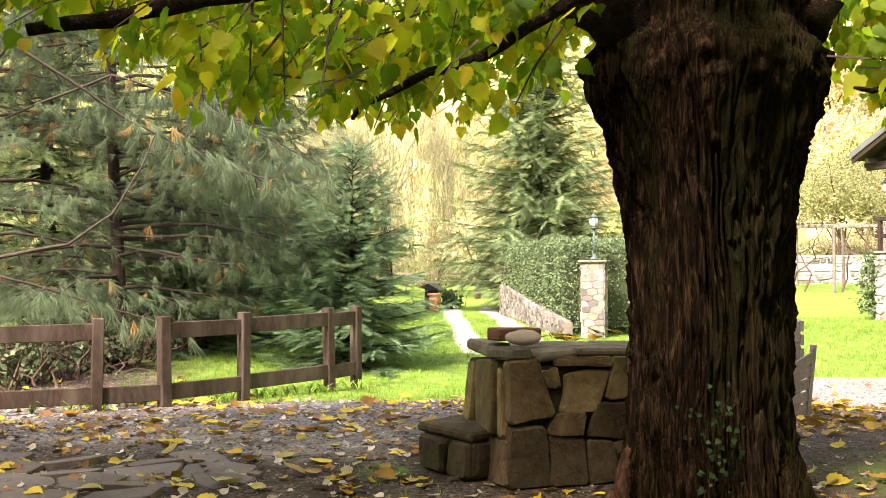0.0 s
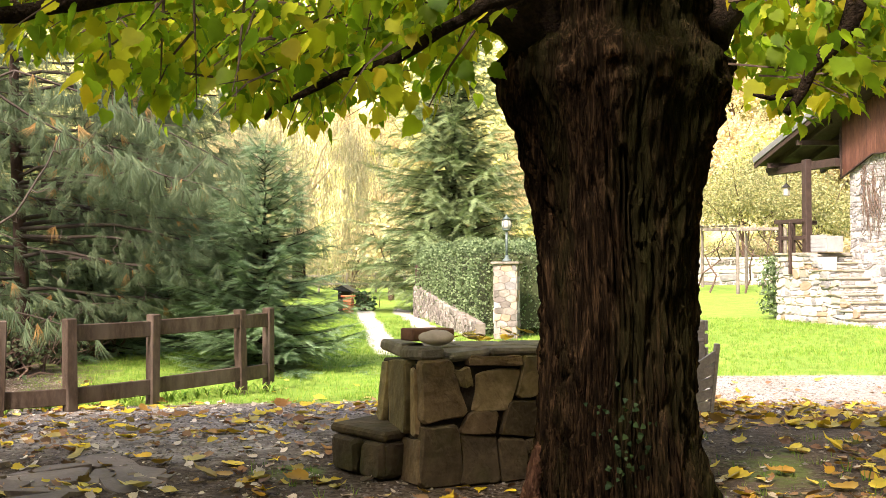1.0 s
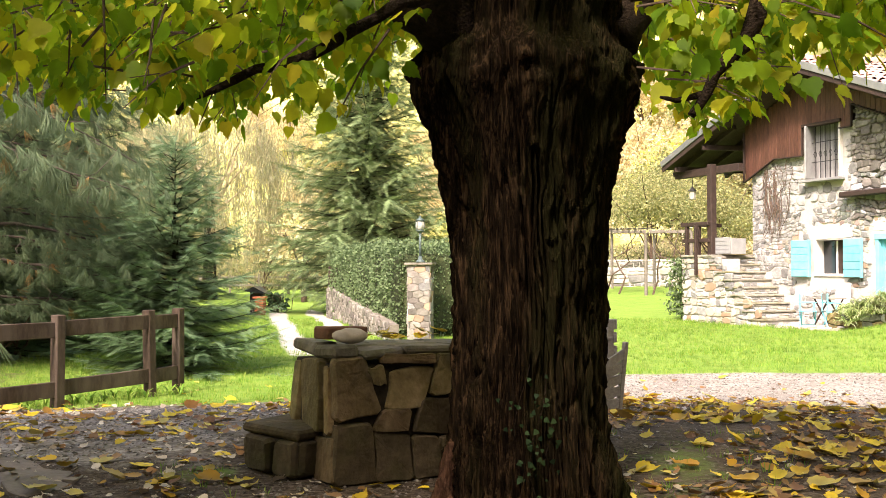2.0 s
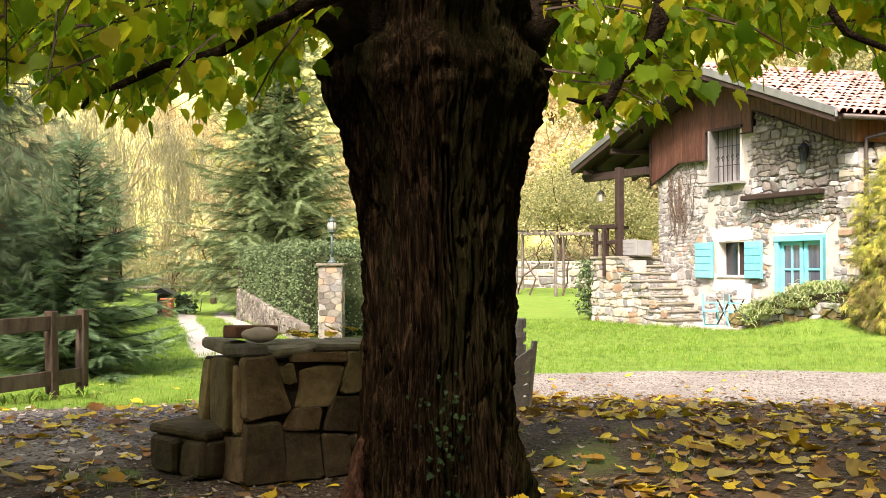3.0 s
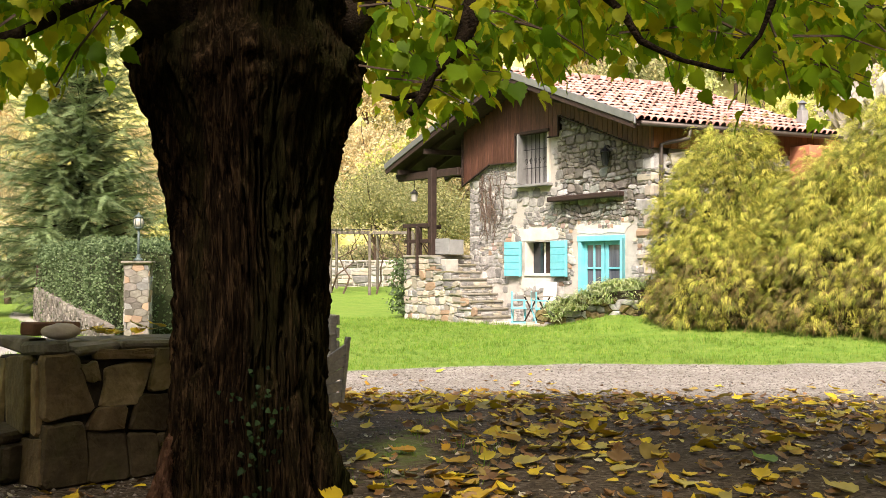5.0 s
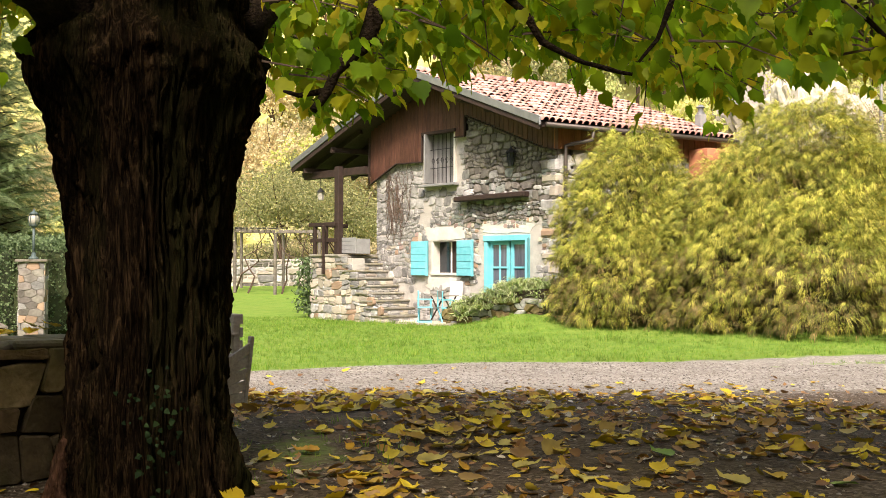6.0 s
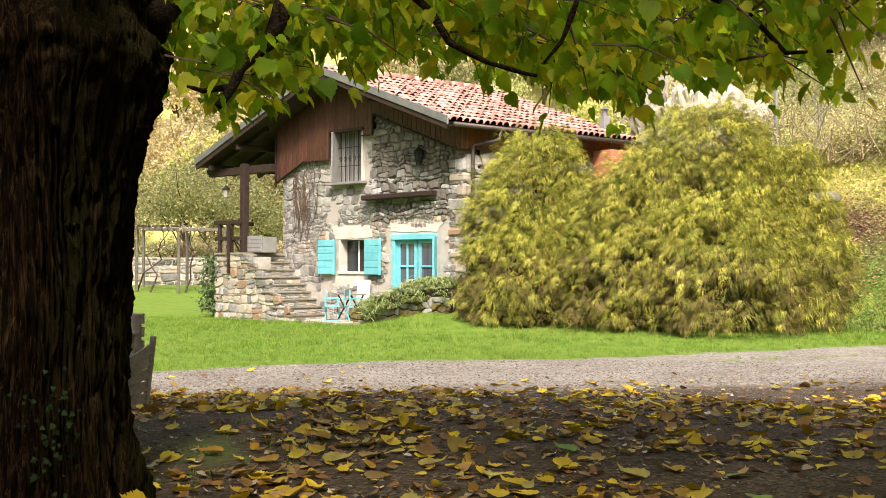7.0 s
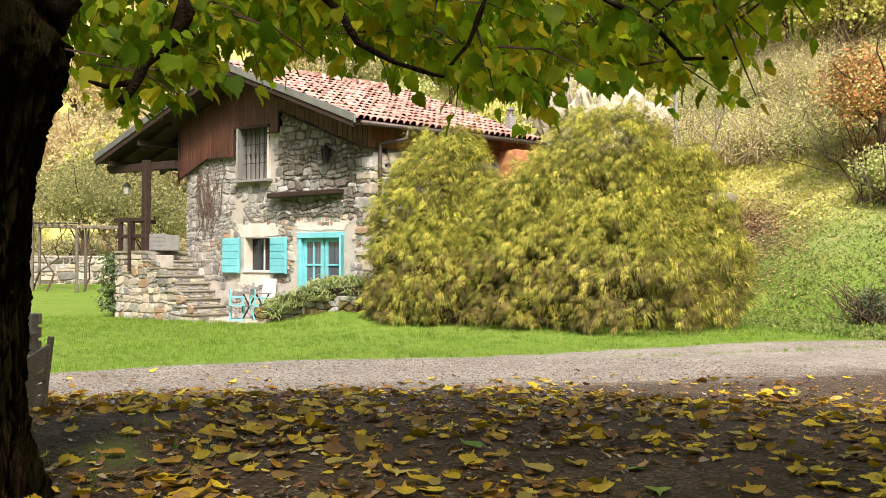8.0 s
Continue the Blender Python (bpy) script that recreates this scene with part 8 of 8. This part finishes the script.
# ---- dry creeper on the house wall ----
def creeper():
    o = FP(5.3, 1.6, 0.07)
    ob = thing("dry_creeper", o, "leafless brown creeper on the stone wall", "climber")
    r = np.random.default_rng(180)
    for k in range(26):
        s, z = r.uniform(4.75, 5.6), r.uniform(1.6, 2.4)
        pts = []
        for j in range(9):
            pts.append(FP(s, z, 0.07 + 0.02 * r.random()))
            s += r.normal(0, 0.06)
            z += r.uniform(0.08, 0.24)
            if z > board_low(s) - 0.05:
                break
        if len(pts) > 2:
            part("stem", MB().tube(pts, 0.009, 4, False), M_TWIG, ob)


creeper()


# ---- leaf litter, pebbles, grass ----
def ground_normal(x, y):
    e = 0.15
    return (-(gz(x + e, y) - gz(x - e, y)) / (2 * e), -(gz(x, y + e) - gz(x, y - e)) / (2 * e), 1)


def leaf_places(r, n):
    """Where fallen leaves lie: thick under the crown, thinner on the road."""
    out = []
    while len(out) < n:
        a, d = r.uniform(-48, 54), math.sqrt(r.uniform(3.3 ** 2, 13.0 ** 2))
        x, y = polar(a, d)
        k = dirt_at(x, y)
        clump = 0.55 + 0.9 * noise.noise((x * 0.9, y * 0.9, 8.0))
        w = (0.25 + 0.75 * k) * clump * (1.0 if d < 10.5 else 0.3) * (0.55 if a < -14 else 1.0)
        w *= math.exp(-max(0, d - 8) * 0.12)
        w *= 1 + 1.1 * math.exp(-((a - 6) / 9) ** 2)
        if road_at(x, y) > 0.6:
            w *= 0.55
        if abs(x - TX) < 0.4 and abs(y - TY) < 0.4 or (Vector((x, y, 0)) - BC).dot(BU) > -0.3 and -0.65 < (Vector((x, y, 0)) - BC).dot(BN) < 0.06 and (Vector((x, y, 0)) - BC).dot(BU) < 1.6:
            continue
        if r.random() < w:
            out.append((x, y))
    return out


def litter():
    r = np.random.default_rng(190)
    ob = thing("fallen_leaves", (0, 6, 0), "yellow and brown fallen leaves strewn over the yard", "leaves", kind="stuff")
    for base, n, mat, words in ((CURLED, 2250, M_FALLEN, "yellow and brown curled leaves"), (LEAF, 1000, M_FALLEN, "yellow and brown flat leaves")):
        P, F, U, S = [], [], [], []
        for x, y in leaf_places(r, n):
            a = r.uniform(0, 6.28)
            P.append((x, y, gz(x, y) + r.uniform(0.006, 0.02)))
            tilt = 0.18 if r.random() < 0.75 else 0.6
            F.append((math.cos(a), math.sin(a), r.normal(0, tilt * 0.5)))
            nx, ny, nz = ground_normal(x, y)
            U.append((nx + r.normal(0, tilt), ny + r.normal(0, tilt), nz))
            S.append(r.uniform(0.03, 0.075) if r.random() < 0.6 else r.uniform(0.075, 0.145))
        scattered("leaf_litter", base, frames(P, F, U, S), mat, ob, words, "stuff")
    P, F, U, S = [], [], [], []
    for x, y in leaf_places(r, 3200):
        a = r.uniform(0, 6.28)
        P.append((x, y, gz(x, y) + r.uniform(0.004, 0.014)))
        F.append((math.cos(a), math.sin(a), r.normal(0, .2)))
        U.append((r.normal(0, .4), r.normal(0, .4), 1))
        S.append(r.uniform(0.02, 0.08))
    scattered("leaf_crumbs", CURLED, frames(P, F, U, S), M_BROWNLEAF, ob, "small dead brown leaf bits", "stuff")
    P, F, U, S = [], [], [], []
    while len(P) < 1500:                         # pale bleached bits on the gravel
        a, d = r.uniform(-46, 40), math.sqrt(r.uniform(4.2 ** 2, 10.5 ** 2))
        x, y = polar(a, d)
        if dirt_at(x, y) > 0.5 and (a < -12 or r.random() < 0.35) and not (abs(x - TX) < 0.45 and abs(y - TY) < 0.45):
            t = r.uniform(0, 6.28)
            P.append((x, y, gz(x, y) + r.uniform(0.004, 0.012)))
            F.append((math.cos(t), math.sin(t), r.normal(0, .2)))
            U.append((r.normal(0, .35), r.normal(0, .35), 1))
            S.append(r.uniform(0.015, 0.06))
    scattered("bleached_leaves", CURLED, frames(P, F, U, S), M_BLEACHED, ob, "pale bleached leaf bits", "stuff")
    # a few large leaves that can be told apart
    for k, (a, d) in enumerate(((34.5, 5.15), (26.0, 5.6), (36.0, 4.75), (12.0, 5.3), (40.5, 6.4), (44.5, 5.5), (46.0, 5.9), (30.0, 5.0), (21.5, 5.0), (17.5, 5.15), (-26.0, 5.9), (-28.5, 5.3), (-36.5, 5.4), (-23.0, 7.6))):
        x, y = polar(a, d)
        c = Vector((x, y, gz(x, y) + 0.012))
        fr = frames([c], [(math.cos(k * 2.1), math.sin(k * 2.1), 0.05)], [(0.15 * math.sin(k), 0.2 * math.cos(k * 3), 1)], [0.115 + 0.01 * (k % 4)])
        green = k in (0, 1, 2)
        me = scatter("fallen_leaf", (CURLED if k % 2 else LEAF)[0], LEAF[1], fr, c, M_GREENLEAF if green else M_FALLEN, True)
        leaf = new("fallen_leaf", me)
        leaf.location = c
        tagged(leaf, "large green fallen leaf on bare ground" if green else "large yellow fallen leaf on bare ground", "leaf", "large fallen leaves")
    # leaves and crumbs on the counter
    P = [BC + BU * r.uniform(0.3, 1.4) - BN * r.uniform(0.0, 0.55) + UP * (BH + 0.085) for k in range(26)]
    tl = thing("counter_leaves", BC + BU * 0.7 + UP * (BH + 0.08), "dry brown leaves on the stone counter", "leaves", kind="stuff")
    F = unit(26, r)
    F[:, 2] *= 0.2
    scattered("leaf_litter", CURLED, frames(P, F, np.tile((0.1, 0.1, 1), (26, 1)), r.uniform(.05, .1, 26)), M_FALLEN, tl, kind="stuff")
    # pebbles
    PEB = ([(0, 0, 0.5), (0.5, 0, 0), (0, 0.5, 0), (-0.5, 0, 0), (0, -0.5, 0), (0, 0, -0.5)], [(0, 1, 2), (0, 2, 3), (0, 3, 4), (0, 4, 1), (5, 2, 1), (5, 3, 2), (5, 4, 3), (5, 1, 4)])
    P, S = [], []
    while len(P) < 42000:
        a, d = r.uniform(-48, 54), math.sqrt(r.uniform(3.6 ** 2, 14.5 ** 2))
        x, y = polar(a, d)
        if max(dirt_at(x, y), road_at(x, y)) > 0.5 and (x < -0.6 or y > 9 or r.random() < 0.25):
            P.append((x, y, gz(x, y) + 0.001))
            s = 0.007 + 0.024 * r.random() ** 2.5
            S.append((s * r.uniform(0.8, 1.5), s * r.uniform(0.8, 1.5), s * 0.7))
    pb = thing("gravel", (0, 7, 0), "grey and brown gravel lying on the yard", "gravel", kind="stuff")
    F = unit(42000, r)
    F[:, 2] *= 0.1
    scattered("pebbles", PEB, frames(P, F, np.tile((0, 0, 1), (42000, 1)), np.array(S)), M_PEBBLE, pb, kind="stuff")


litter()


BLADES = ([(-0.06, 0, 0), (0.06, 0, 0), (0.1, 0.25, 1.0), (-0.3, 0.1, 0), (-0.2, 0.12, 0), (-0.55, 0.2, 0.8), (0.2, -0.1, 0), (0.3, -0.08, 0), (0.6, -0.2, 0.85), (0.0, -0.2, 0), (0.1, -0.2, 0), (-0.1, -0.6, 0.75)],
          [(0, 1, 2), (3, 4, 5), (6, 7, 8), (9, 10, 11)])


def grass():
    r = np.random.default_rng(200)
    ob = thing("grass", (0, 15, 0), "short green lawn grass with taller tufts at its edges", "grass", kind="stuff")
    P, S = [], []
    tries = 0
    while len(P) < 52000 and tries < 600000:
        tries += 1
        a = r.uniform(-46, 52)
        d = math.sqrt(r.uniform(4.5 ** 2, 27.0 ** 2))
        x, y = polar(a, d)
        dirt, road, tr = dirt_at(x, y), road_at(x, y), track_at(x, y)
        k = (1 - smooth(0.25, 0.75, dirt)) * (1 - smooth(0.3, 0.7, road)) * (1 - tr)
        if r.random() > k * min(1.0, (12.0 / d) ** 0.6):
            if not (d < 7 and dirt < 0.93 and r.random() < 0.12):
                continue
        v = Vector((x, y, 0)) - HC
        if -NF.dot(v) > 0 and -NS.dot(v) > 0 and d > 20:
            continue
        if (Vector((x, y, 0)) - HC).dot(NF) > 0 and 0 < (Vector((x, y, 0)) - HC).dot(NF) < 1.2 and 2 < (Vector((x, y, 0)) - HC).dot(UL) < 7.4:
            continue
        P.append((x, y, gz(x, y) - 0.005))
        S.append((0.05 + 0.0015 * d) * r.uniform(0.5, 1.15) * (1.5 if noise.noise((x * 0.8, y * 0.8, 3)) > 0.3 else 1.0))
    n = len(P)
    F = unit(n, r)
    F[:, 2] = 0
    S = np.array(S)
    scattered("grass_tufts", BLADES, frames(P, F, np.tile((0, 0, 1.0), (n, 1)) + r.normal(0, .12, (n, 3)), np.stack([S, S, S], 1)), M_GRASS, ob, kind="stuff")
    # ferny tufts at the fence
    P, F, U, S = [], [], [], []
    for k in range(60):
        t = r.random()
        x, y = lerp(-6.2, -4.2, t) + r.normal(0, .15), lerp(7.2, 10.7, t) + r.normal(0, .12)
        for j in range(14):
            a = r.uniform(0, 6.28)
            P.append((x, y, gz(x, y)))
            F.append((math.cos(a), math.sin(a), r.uniform(0.1, 0.6)))
            U.append((0, 0, 1))
            S.append(r.uniform(0.08, 0.2))
    tf = thing("fence_weeds", (-5.2, 8.9, -0.2), "bright green weeds at the foot of the fence", "weeds", kind="stuff")
    scattered("weed_leaves", STRAPLEAF, frames(P, F, U, S), M_GRASS, tf, kind="stuff")


grass()


# ---- a flower pot at the head of the stair ----
def flower_pot(p):
    ob = thing("flower_pot", p, "small terracotta flower pot on the stair landing", "pot")
    part("pot", MB().lathe(p, [(0.07, 0), (0.1, 0.02), (0.13, 0.2), (0.15, 0.2), (0.15, 0.26), (0.12, 0.26), (0.1, 0.18)], 14), M_TILE, ob, shade=True)


flower_pot(FP(5.72, 1.37, 0.72))


# ---- roof tiles ----
def roof_tiles():
    U0, U1, S0 = -0.84, 4.85, -0.46
    ncol = 31
    w = (U1 - U0) / ncol
    slope = math.hypot(1, PITCH)
    tl = 0.36
    vs, fs = [], []
    n = 6
    for end, rr, lift in ((0, w * 0.56, 0.028), (1, w * 0.46, 0.0)):
        for th in (0, 0.014):
            for i in range(n + 1):
                a = math.pi * i / n
                vs.append(((rr - th) * math.cos(a), end * (tl + 0.05), (rr - th) * math.sin(a) * 0.85 + lift))
    m = n + 1
    for i in range(n):
        fs += [(i, i + 1, 2 * m + i + 1, 2 * m + i), (i, m + i, m + i + 1, i + 1)]
    fs.append(tuple(range(m, 2 * m)))
    me = bpy.data.meshes.new("roof_tile")
    me.from_pydata(vs, [], fs)
    me.polygons.foreach_set("use_smooth", [True] * len(me.polygons))
    me.materials.append(M_TILE)
    up_dir = (UL + UP * PITCH).normalized()
    nrm = US.cross(up_dir)
    if nrm.z < 0:
        nrm = -nrm
    rot = Matrix((up_dir.cross(nrm), up_dir, nrm)).transposed()
    r = np.random.default_rng(90)
    nrow = int((RIDGE_S - S0) * slope / tl)
    for row in range(nrow + 1):
        for c in range(ncol):
            s = S0 + row * tl / slope
            ob = new("roof_tile", me)
            p = RP(s, U0 + (c + 0.5) * w, -0.05) + Vector((r.normal(0, .008), r.normal(0, .008), r.normal(0, .006)))
            ob.parent = ROOF
            ob.matrix_basis = Matrix.Translation(p - ORG[ROOF]) @ (rot @ Euler((r.normal(0, .012), 0, r.normal(0, .03))).to_matrix()).to_4x4()
    for k in range(13):
        u = U0 + 0.2 + k * 0.39
        a, b = RP(RIDGE_S, u - 0.2, 0.0), RP(RIDGE_S, u + 0.22, 0.02)
        part("ridge_tile", MB().tube([a, b], [0.12, 0.105], 10), M_TILE, ROOF, shade=True)


roof_tiles()
